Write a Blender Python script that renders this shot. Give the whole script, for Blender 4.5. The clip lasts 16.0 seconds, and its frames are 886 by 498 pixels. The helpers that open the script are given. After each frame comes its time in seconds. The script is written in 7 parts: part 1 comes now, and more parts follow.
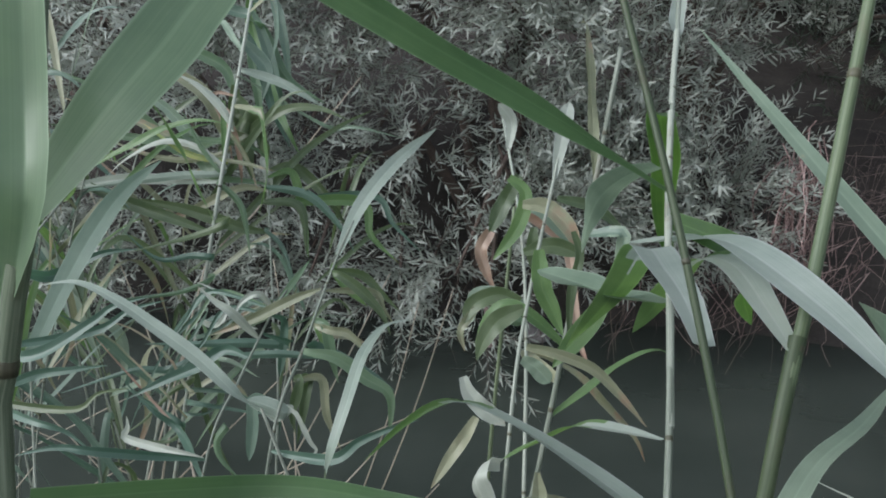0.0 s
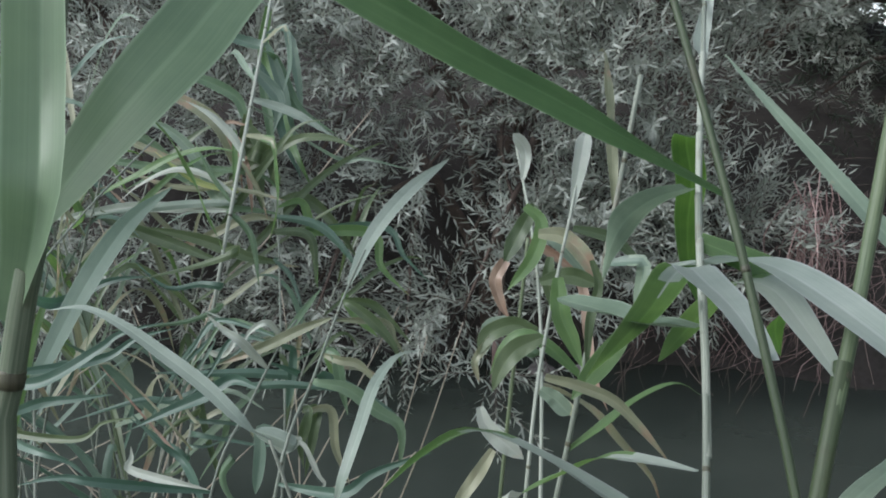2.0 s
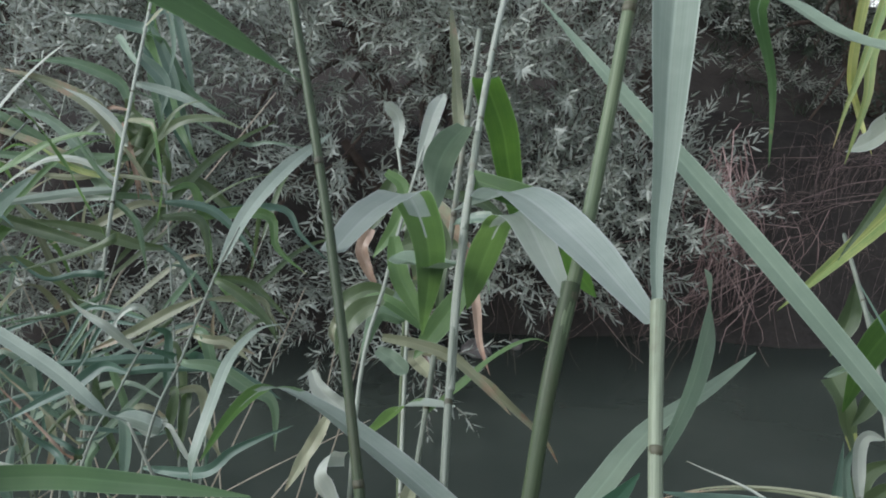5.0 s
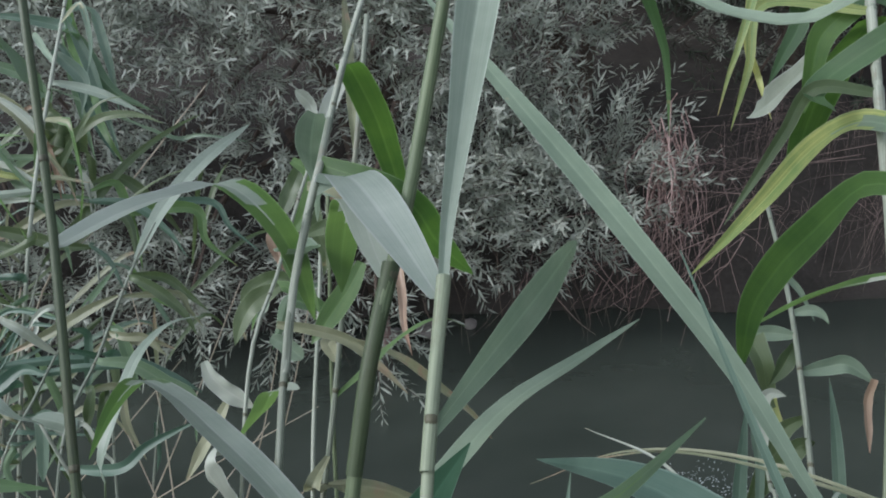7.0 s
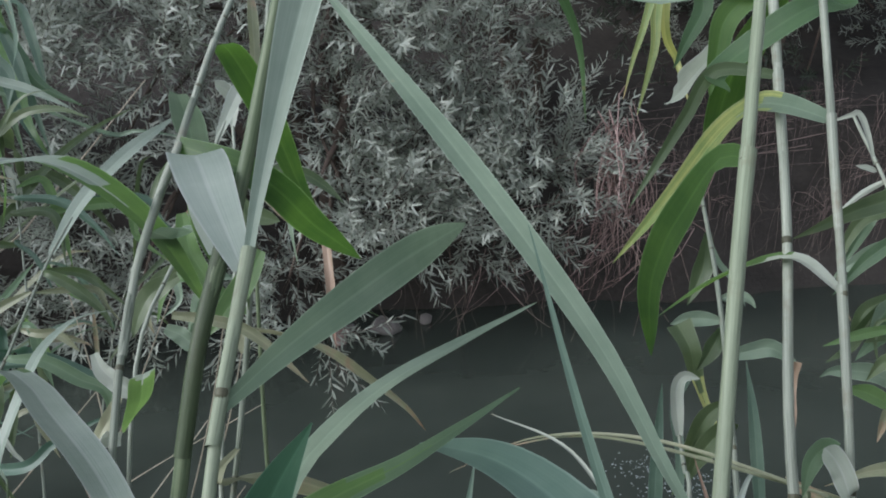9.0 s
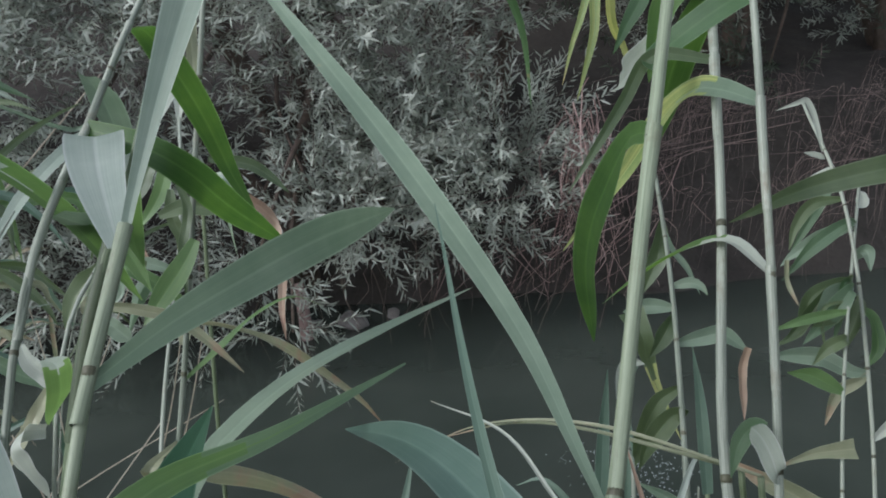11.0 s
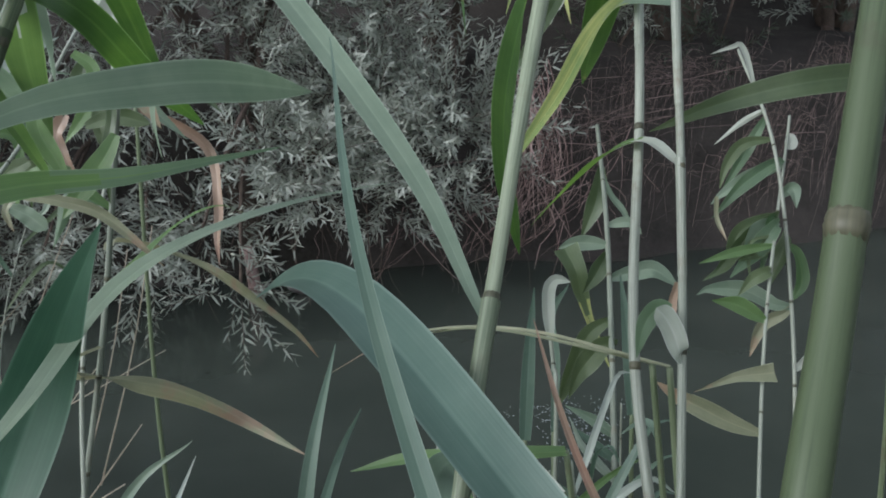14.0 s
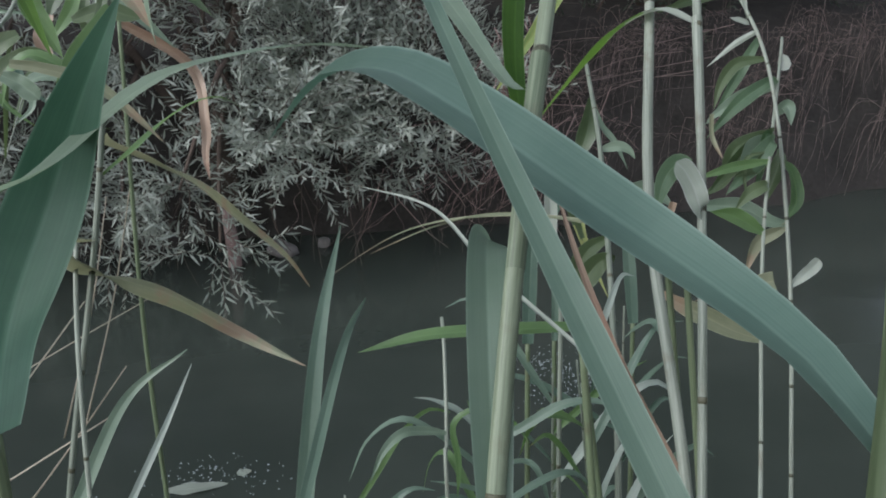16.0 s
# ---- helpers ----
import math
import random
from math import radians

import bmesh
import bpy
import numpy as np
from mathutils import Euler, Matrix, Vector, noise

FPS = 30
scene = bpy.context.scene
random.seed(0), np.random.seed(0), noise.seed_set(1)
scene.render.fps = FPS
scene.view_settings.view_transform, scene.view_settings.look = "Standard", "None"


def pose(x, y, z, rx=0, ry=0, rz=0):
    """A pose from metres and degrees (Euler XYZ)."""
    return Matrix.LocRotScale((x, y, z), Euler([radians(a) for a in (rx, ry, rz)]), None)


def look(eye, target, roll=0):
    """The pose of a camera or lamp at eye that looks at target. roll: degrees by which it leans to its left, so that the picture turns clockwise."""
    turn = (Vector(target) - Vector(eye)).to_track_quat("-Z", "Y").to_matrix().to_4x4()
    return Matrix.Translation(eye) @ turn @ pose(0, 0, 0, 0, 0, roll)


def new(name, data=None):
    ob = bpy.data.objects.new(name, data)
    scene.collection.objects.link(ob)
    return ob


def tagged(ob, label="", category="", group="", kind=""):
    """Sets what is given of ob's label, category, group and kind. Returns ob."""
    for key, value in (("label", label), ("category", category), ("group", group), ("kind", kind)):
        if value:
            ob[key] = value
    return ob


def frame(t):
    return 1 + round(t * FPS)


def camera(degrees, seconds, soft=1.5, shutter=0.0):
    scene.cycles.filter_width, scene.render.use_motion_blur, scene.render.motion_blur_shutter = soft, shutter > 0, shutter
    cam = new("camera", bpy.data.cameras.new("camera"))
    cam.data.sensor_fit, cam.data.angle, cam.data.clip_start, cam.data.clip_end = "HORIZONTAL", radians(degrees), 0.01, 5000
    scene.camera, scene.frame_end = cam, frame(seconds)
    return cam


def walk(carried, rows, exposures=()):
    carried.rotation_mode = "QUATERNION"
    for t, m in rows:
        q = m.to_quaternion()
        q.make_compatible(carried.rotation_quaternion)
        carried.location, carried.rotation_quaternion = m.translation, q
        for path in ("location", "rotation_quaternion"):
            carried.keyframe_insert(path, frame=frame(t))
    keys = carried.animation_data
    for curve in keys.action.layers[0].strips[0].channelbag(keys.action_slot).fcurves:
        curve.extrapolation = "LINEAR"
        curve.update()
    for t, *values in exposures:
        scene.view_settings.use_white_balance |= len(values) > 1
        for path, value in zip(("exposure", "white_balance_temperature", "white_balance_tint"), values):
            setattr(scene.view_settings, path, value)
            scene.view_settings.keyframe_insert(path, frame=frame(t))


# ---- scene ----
cam = camera(55.0, 16.0, soft=1.9)
PATH = [
    (0, (0.369, 0.246, 1.475), (0.217, 2.176, 0.973), 1.4),
    (0.5, (0.367, 0.25, 1.471), (0.211, 2.195, 1.032), 1.7),
    (1, (0.359, 0.251, 1.465), (0.198, 2.204, 1.063), 1.9),
    (1.5, (0.354, 0.259, 1.463), (0.192, 2.21, 1.055), 1.9),
    (2, (0.355, 0.264, 1.457), (0.186, 2.213, 1.04), 1.9),
    (2.5, (0.365, 0.27, 1.445), (0.203, 2.217, 1.021), 1.8),
    (3, (0.378, 0.267, 1.441), (0.232, 2.215, 1.009), 1.3),
    (3.5, (0.407, 0.273, 1.431), (0.272, 2.22, 0.997), 1.0),
    (4, (0.434, 0.281, 1.426), (0.319, 2.229, 0.99), 0.6),
    (4.5, (0.464, 0.283, 1.424), (0.378, 2.233, 0.987), 0.2),
    (7, (0.577, 0.271, 1.424), (0.588, 2.211, 0.94), -3.0),
    (7.5, (0.602, 0.27, 1.418), (0.63, 2.209, 0.928), -3.4),
    (8, (0.629, 0.271, 1.41), (0.68, 2.209, 0.916), -3.4),
    (8.5, (0.641, 0.273, 1.408), (0.707, 2.21, 0.913), -3.2),
    (9, (0.654, 0.273, 1.405), (0.736, 2.209, 0.912), -3.4),
    (11.5, (0.707, 0.272, 1.387), (0.857, 2.2, 0.88), -3.4),
    (12, (0.718, 0.27, 1.382), (0.88, 2.198, 0.877), -3.1),
    (12.5, (0.732, 0.262, 1.377), (0.909, 2.191, 0.878), -3.0),
    (13, (0.744, 0.255, 1.368), (0.937, 2.179, 0.859), -2.8),
    (13.5, (0.74, 0.246, 1.331), (0.941, 2.163, 0.798), -2.4),
    (14, (0.731, 0.234, 1.299), (0.96, 2.145, 0.755), -2.2),
    (14.5, (0.718, 0.225, 1.265), (0.96, 2.131, 0.709), -2.2),
    (15, (0.712, 0.222, 1.236), (0.976, 2.122, 0.67), -2.2),
    (15.5, (0.701, 0.222, 1.208), (0.995, 2.119, 0.645), -2.1),
    (16, (0.686, 0.229, 1.178), (0.976, 2.122, 0.603), -2.2),
]
walk(cam, [(t, look(eye, target, roll)) for t, eye, target, roll in PATH],
     [(0.0, 1.32, 5900, 13), (16.0, 1.25, 5900, 13)])

# ---------------------------------------------------------------- light
world = bpy.data.worlds.new("evening_sky")
scene.world = world
world.use_nodes = True
wn = world.node_tree.nodes
sky = wn.new("ShaderNodeTexSky")
sky.sky_type = "NISHITA"
sky.sun_disc = False
sky.sun_elevation = radians(35)
sky.sun_rotation = radians(200)
sky.air_density = 1.2
sky.dust_density = 1.0
wn["Background"].inputs["Strength"].default_value = 0.108
veil = wn.new("ShaderNodeHueSaturation")
veil.inputs["Saturation"].default_value = 0.35
world.node_tree.links.new(sky.outputs[0], veil.inputs["Color"])
world.node_tree.links.new(veil.outputs[0], wn["Background"].inputs["Color"])
sun_data = bpy.data.lights.new("sun", "SUN")
sun_data.energy = 1.48
sun_data.angle = radians(32)
sun_data.color = (1.0, 0.95, 0.88)
sun = new("sun", sun_data)
sun.matrix_world = look((-6.3, 0.6, 5.4), (0.6, 2.5, 0.4))

# ---------------------------------------------------------------- materials
def material(name):
    m = bpy.data.materials.new(name)
    m.use_nodes = True
    nt = m.node_tree
    nt.nodes.clear()
    out = nt.nodes.new("ShaderNodeOutputMaterial")
    return m, nt.nodes, nt.links, out


def node(ns, kind, **inputs):
    n = ns.new(kind)
    for key, value in inputs.items():
        n.inputs[key.replace("_", " ")].default_value = value
    return n


def ramp(ns, stops):
    r = ns.new("ShaderNodeValToRGB")
    while len(r.color_ramp.elements) < len(stops):
        r.color_ramp.elements.new(0.5)
    for e, (p, c) in zip(r.color_ramp.elements, stops):
        e.position, e.color = p, (*c, 1)
    return r


def leaf_material(name, dark, light, dry, dry_share=0.0, thin=0.35, gloss=0.42, streak=0.7, island=False):
    """A grass or willow leaf: lengthwise veins along U, a paler midrib, dry tips and blotches, light passing through."""
    m, ns, ln, out = material(name)
    uv = ns.new("ShaderNodeUVMap")
    sep = ns.new("ShaderNodeSeparateXYZ")
    ln.new(uv.outputs[0], sep.inputs[0])
    tex = ns.new("ShaderNodeTexCoord")
    if island:
        pick = ns.new("ShaderNodeNewGeometry").outputs["Random Per Island"]
    else:
        pick = ns.new("ShaderNodeObjectInfo").outputs["Random"]
    # veins run along the blade
    scale = ns.new("ShaderNodeMapping")
    scale.inputs["Scale"].default_value = (1.2, 26.0 if streak < 2 else 9.0, 1.0)
    ln.new(uv.outputs[0], scale.inputs[0])
    veins = node(ns, "ShaderNodeTexNoise", Scale=1.0, Detail=3.0, Roughness=0.6)
    ln.new(scale.outputs[0], veins.inputs["Vector"])
    blotch = node(ns, "ShaderNodeTexNoise", Scale=14.0, Detail=4.0, Roughness=0.65)
    ln.new(tex.outputs["Object"], blotch.inputs["Vector"])
    add = ns.new("ShaderNodeMath")
    add.operation = "MULTIPLY_ADD"
    ln.new(veins.outputs[0], add.inputs[0])
    add.inputs[1].default_value = 1.0 * streak
    half = ns.new("ShaderNodeMath")
    half.operation = "MULTIPLY"
    half.inputs[1].default_value = 0.6 if island else 0.5
    ln.new(pick, half.inputs[0])
    ln.new(half.outputs[0], add.inputs[2])
    sub = ns.new("ShaderNodeMath")
    sub.operation = "MULTIPLY_ADD"
    ln.new(blotch.outputs[0], sub.inputs[0])
    sub.inputs[1].default_value = 0.9
    ln.new(add.outputs[0], sub.inputs[2])
    div = ns.new("ShaderNodeMath")
    div.operation = "MULTIPLY_ADD"
    div.inputs[1].default_value = 0.40 if island else 0.5
    div.inputs[2].default_value = -0.25 * (streak - 1) + (0.03 if streak > 2 else 0.0)
    ln.new(sub.outputs[0], div.inputs[0])
    body = ramp(ns, [(0.25 if island else 0.42, dark), (0.8, light)])
    ln.new(div.outputs[0], body.inputs[0])
    # dry patches, stronger towards the tip
    along = ns.new("ShaderNodeMath")
    along.operation = "MULTIPLY_ADD"
    ln.new(sep.outputs[0], along.inputs[0])
    along.inputs[1].default_value = 0.35
    ln.new(blotch.outputs[0], along.inputs[2])
    patch = ns.new("ShaderNodeMapRange")
    patch.inputs[1].default_value = 0.98 - 0.75 * dry_share
    patch.inputs[2].default_value = 1.10 - 0.70 * dry_share
    ln.new(along.outputs[0], patch.inputs[0])
    mix = ns.new("ShaderNodeMix")
    mix.data_type = "RGBA"
    ln.new(patch.outputs[0], mix.inputs[0])
    ln.new(body.outputs[0], mix.inputs[6])
    mix.inputs[7].default_value = (*dry, 1)
    # paler midrib
    off = ns.new("ShaderNodeMath")
    off.operation = "SUBTRACT"
    ln.new(sep.outputs[1], off.inputs[0])
    off.inputs[1].default_value = 0.5
    dist = ns.new("ShaderNodeMath")
    dist.operation = "ABSOLUTE"
    ln.new(off.outputs[0], dist.inputs[0])
    rib = ns.new("ShaderNodeMapRange")
    rib.inputs[1].default_value, rib.inputs[2].default_value = 0.06, 0.015
    rib.inputs[4].default_value = 0.16
    ln.new(dist.outputs[0], rib.inputs[0])
    ribbed = ns.new("ShaderNodeMix")
    ribbed.data_type = "RGBA"
    ln.new(rib.outputs[0], ribbed.inputs[0])
    ln.new(mix.outputs[2], ribbed.inputs[6])
    ribbed.inputs[7].default_value = (*[min(0.6, c * 1.5 + 0.03) for c in light], 1)
    # thin pale margin
    rim = ns.new("ShaderNodeMapRange")
    rim.inputs[1].default_value, rim.inputs[2].default_value = 0.455, 0.49
    rim.inputs[4].default_value = 0.0 if island else 0.4
    ln.new(dist.outputs[0], rim.inputs[0])
    edged = ns.new("ShaderNodeMix")
    edged.data_type = "RGBA"
    ln.new(rim.outputs[0], edged.inputs[0])
    ln.new(ribbed.outputs[2], edged.inputs[6])
    edged.inputs[7].default_value = (*[min(0.6, c * 1.4 + 0.10) for c in light], 1)
    bump = node(ns, "ShaderNodeBump", Strength=0.25, Distance=0.0006)
    ln.new(veins.outputs[0], bump.inputs["Height"])
    skin = node(ns, "ShaderNodeBsdfPrincipled", Roughness=gloss)
    skin.inputs["Specular IOR Level"].default_value = 0.45
    ln.new(edged.outputs[2], skin.inputs["Base Color"])
    ln.new(bump.outputs[0], skin.inputs["Normal"])
    glow = ns.new("ShaderNodeHueSaturation")
    glow.inputs["Hue"].default_value = 0.485
    glow.inputs["Saturation"].default_value = 1.25
    glow.inputs["Value"].default_value = 1.5
    ln.new(edged.outputs[2], glow.inputs["Color"])
    trans = ns.new("ShaderNodeBsdfTranslucent")
    ln.new(glow.outputs[0], trans.inputs["Color"])
    both = ns.new("ShaderNodeMixShader")
    both.inputs[0].default_value = thin
    ln.new(skin.outputs[0], both.inputs[1])
    ln.new(trans.outputs[0], both.inputs[2])
    ln.new(both.outputs[0], out.inputs[0])
    return m


def rough_material(name, dark, light, scale=20.0, rough=0.8, bump_size=0.003, stretch=(1, 1, 1), island=False):
    m, ns, ln, out = material(name)
    tex = ns.new("ShaderNodeTexCoord")
    mp = ns.new("ShaderNodeMapping")
    mp.inputs["Scale"].default_value = stretch
    ln.new(tex.outputs["Object"], mp.inputs[0])
    big = node(ns, "ShaderNodeTexNoise", Scale=scale, Detail=6.0, Roughness=0.65)
    fine = node(ns, "ShaderNodeTexNoise", Scale=scale * 9, Detail=3.0)
    ln.new(mp.outputs[0], big.inputs["Vector"])
    ln.new(mp.outputs[0], fine.inputs["Vector"])
    add = ns.new("ShaderNodeMath")
    add.operation = "MULTIPLY_ADD"
    ln.new(fine.outputs[0], add.inputs[0])
    add.inputs[1].default_value = 0.4
    ln.new(big.outputs[0], add.inputs[2])
    last = add
    if island:
        geo = ns.new("ShaderNodeNewGeometry")
        more = ns.new("ShaderNodeMath")
        more.operation = "MULTIPLY_ADD"
        ln.new(geo.outputs["Random Per Island"], more.inputs[0])
        more.inputs[1].default_value = 0.5
        ln.new(add.outputs[0], more.inputs[2])
        shift = ns.new("ShaderNodeMath")
        shift.operation = "SUBTRACT"
        shift.inputs[1].default_value = 0.25
        ln.new(more.outputs[0], shift.inputs[0])
        last = shift
    col = ramp(ns, [(0.4, dark), (1.0, light)])
    ln.new(last.outputs[0], col.inputs[0])
    bump = node(ns, "ShaderNodeBump", Strength=0.6, Distance=bump_size)
    ln.new(add.outputs[0], bump.inputs["Height"])
    skin = node(ns, "ShaderNodeBsdfPrincipled", Roughness=rough)
    skin.inputs["Specular IOR Level"].default_value = 0.3
    ln.new(col.outputs[0], skin.inputs["Base Color"])
    ln.new(bump.outputs[0], skin.inputs["Normal"])
    ln.new(skin.outputs[0], out.inputs[0])
    return m


def stem_material(name, dark, light, shade):
    """A reed culm: fine lengthwise ribs along U, waxy bloom, brownish stains."""
    m, ns, ln, out = material(name)
    uv = ns.new("ShaderNodeUVMap")
    tex = ns.new("ShaderNodeTexCoord")
    info = ns.new("ShaderNodeObjectInfo")
    mp = ns.new("ShaderNodeMapping")
    mp.inputs["Scale"].default_value = (3.0, 18.0, 1.0)
    ln.new(uv.outputs[0], mp.inputs[0])
    ribs = node(ns, "ShaderNodeTexNoise", Scale=1.0, Detail=4.0, Roughness=0.6)
    ln.new(mp.outputs[0], ribs.inputs["Vector"])
    stain = node(ns, "ShaderNodeTexNoise", Scale=22.0, Detail=5.0, Roughness=0.7)
    ln.new(tex.outputs["Object"], stain.inputs["Vector"])
    add = ns.new("ShaderNodeMath")
    add.operation = "MULTIPLY_ADD"
    ln.new(info.outputs["Random"], add.inputs[0])
    add.inputs[1].default_value = 0.3
    ln.new(ribs.outputs[0], add.inputs[2])
    col = ramp(ns, [(0.42, dark), (0.78, light)])
    ln.new(add.outputs[0], col.inputs[0])
    spot = ns.new("ShaderNodeMapRange")
    spot.inputs[1].default_value, spot.inputs[2].default_value = 0.56, 0.72
    spot.inputs[4].default_value = 0.7
    ln.new(stain.outputs[0], spot.inputs[0])
    mix = ns.new("ShaderNodeMix")
    mix.data_type = "RGBA"
    ln.new(spot.outputs[0], mix.inputs[0])
    ln.new(col.outputs[0], mix.inputs[6])
    mix.inputs[7].default_value = (*shade, 1)
    bump = node(ns, "ShaderNodeBump", Strength=0.35, Distance=0.0006)
    ln.new(ribs.outputs[0], bump.inputs["Height"])
    skin = node(ns, "ShaderNodeBsdfPrincipled", Roughness=0.48)
    skin.inputs["Specular IOR Level"].default_value = 0.3
    ln.new(mix.outputs[2], skin.inputs["Base Color"])
    ln.new(bump.outputs[0], skin.inputs["Normal"])
    ln.new(skin.outputs[0], out.inputs[0])
    return m


def water_material():
    m, ns, ln, out = material("river_water")
    tex = ns.new("ShaderNodeTexCoord")
    slow = node(ns, "ShaderNodeTexNoise", Scale=1.6, Detail=3.0)
    fine = node(ns, "ShaderNodeTexNoise", Scale=9.0, Detail=2.0)
    ln.new(tex.outputs["Object"], slow.inputs["Vector"])
    ln.new(tex.outputs["Object"], fine.inputs["Vector"])
    b1 = node(ns, "ShaderNodeBump", Strength=0.25, Distance=0.02)
    ln.new(slow.outputs[0], b1.inputs["Height"])
    b2 = node(ns, "ShaderNodeBump", Strength=0.15, Distance=0.004)
    ln.new(fine.outputs[0], b2.inputs["Height"])
    ln.new(b1.outputs[0], b2.inputs["Normal"])
    mud = ramp(ns, [(0.3, (0.031, 0.039, 0.032)), (0.75, (0.047, 0.057, 0.047))])
    ln.new(slow.outputs[0], mud.inputs[0])
    skin = node(ns, "ShaderNodeBsdfPrincipled", Roughness=0.12, IOR=1.33)
    ln.new(mud.outputs[0], skin.inputs["Base Color"])
    ln.new(b2.outputs[0], skin.inputs["Normal"])
    ln.new(skin.outputs[0], out.inputs[0])
    return m


TEAL = leaf_material("reed_leaf_teal", (0.075, 0.125, 0.090), (0.150, 0.210, 0.155), (0.30, 0.24, 0.14), 0.0, thin=0.3)
FROSTED = leaf_material("reed_leaf_frosted", (0.165, 0.213, 0.166), (0.315, 0.368, 0.300), (0.36, 0.30, 0.18), 0.0, thin=0.3)
MOSS = leaf_material("reed_leaf_moss", (0.080, 0.135, 0.078), (0.165, 0.240, 0.140), (0.34, 0.27, 0.13), 0.0, thin=0.42)
DEEP_TEAL = leaf_material("reed_leaf_deep_teal", (0.045, 0.090, 0.062), (0.090, 0.150, 0.105), (0.28, 0.22, 0.13), 0.0, thin=0.25)
BLUE_TEAL = leaf_material("reed_leaf_blue_teal", (0.056, 0.104, 0.080), (0.112, 0.172, 0.134), (0.28, 0.22, 0.13), 0.0, thin=0.28)
SAGE = leaf_material("reed_leaf_sage", (0.120, 0.175, 0.120), (0.235, 0.300, 0.215), (0.34, 0.29, 0.17), 0.03, thin=0.3)
GREEN = leaf_material("reed_leaf_green", (0.070, 0.130, 0.052), (0.150, 0.245, 0.095), (0.34, 0.27, 0.13), 0.0, thin=0.42)
OLIVE = leaf_material("reed_leaf_olive", (0.050, 0.080, 0.036), (0.110, 0.150, 0.072), (0.30, 0.24, 0.13), 0.0, thin=0.35)
VIVID = leaf_material("reed_leaf_vivid_green", (0.050, 0.104, 0.034), (0.116, 0.208, 0.062), (0.34, 0.27, 0.13), 0.0, thin=0.48)
EMERALD = leaf_material("reed_leaf_emerald", (0.035, 0.088, 0.054), (0.075, 0.150, 0.094), (0.28, 0.22, 0.13), 0.0, thin=0.35)
GRASS = leaf_material("reed_leaf_grass_green", (0.042, 0.088, 0.038), (0.090, 0.158, 0.070), (0.30, 0.24, 0.13), 0.0, thin=0.4)
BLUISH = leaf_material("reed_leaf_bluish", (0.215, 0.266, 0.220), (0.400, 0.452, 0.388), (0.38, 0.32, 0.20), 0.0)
YELLOWING = leaf_material("reed_leaf_yellowing", (0.15, 0.23, 0.085), (0.42, 0.44, 0.17), (0.42, 0.36, 0.18), 0.12, streak=2.2)
WITHERED = leaf_material("reed_leaf_withered", (0.13, 0.15, 0.085), (0.28, 0.29, 0.185), (0.28, 0.21, 0.14), 0.3, thin=0.25)
PALE = leaf_material("reed_leaf_pale", (0.24, 0.28, 0.22), (0.40, 0.43, 0.36), (0.42, 0.36, 0.24), 0.1, thin=0.25)
BROWN = leaf_material("reed_leaf_brown", (0.20, 0.140, 0.095), (0.38, 0.285, 0.205), (0.26, 0.17, 0.12), 0.3, thin=0.25)
WILLOW = leaf_material("willow_leaf", (0.205, 0.225, 0.190), (0.350, 0.385, 0.330), (0.30, 0.25, 0.16), 0.02, thin=0.25, gloss=0.55, island=True)
# low leaf values carry the shade of the bank foliage
SHADED_LEAF = leaf_material("shade_toned_bush_leaf", (0.030, 0.042, 0.028), (0.075, 0.098, 0.066), (0.12, 0.09, 0.05), 0.02, thin=0.25, gloss=0.5, island=True)
CULM = stem_material("reed_stem_green", (0.060, 0.088, 0.045), (0.140, 0.175, 0.098), (0.10, 0.085, 0.055))
COLLAR = stem_material("reed_joint", (0.030, 0.033, 0.020), (0.085, 0.085, 0.052), (0.05, 0.040, 0.025))
CULM_PALE = stem_material("reed_stem_pale", (0.10, 0.122, 0.090), (0.265, 0.290, 0.235), (0.15, 0.13, 0.09))
CULM_MID = stem_material("reed_stem_mid_green", (0.080, 0.105, 0.064), (0.200, 0.235, 0.160), (0.12, 0.11, 0.07))
CULM_DEEP = stem_material("reed_stem_deep_green", (0.017, 0.030, 0.013), (0.056, 0.077, 0.038), (0.045, 0.042, 0.024))
CULM_DRY = stem_material("reed_stem_dry", (0.26, 0.22, 0.16), (0.44, 0.39, 0.30), (0.20, 0.15, 0.10))
BARK = rough_material("willow_bark", (0.035, 0.028, 0.022), (0.13, 0.10, 0.08), 14, 0.9)
ROOT = rough_material("red_roots", (0.11, 0.067, 0.060), (0.36, 0.265, 0.238), 18, 0.85, island=True)
EARTH = rough_material("bank_earth", (0.016, 0.0143, 0.012), (0.050, 0.044, 0.038), 5, 0.95, 0.02)
STRAW = rough_material("dead_straw", (0.055, 0.042, 0.038), (0.26, 0.195, 0.175), 25, 0.85, island=True)
STONE = rough_material("pale_stone", (0.08, 0.075, 0.07), (0.24, 0.22, 0.205), 16, 0.9)
# colours real froth and also the specks that imitate sky reflections
FROTH_GLINT = rough_material("froth", (0.16, 0.19, 0.19), (0.40, 0.45, 0.45), 60, 0.6)
WATER = water_material()


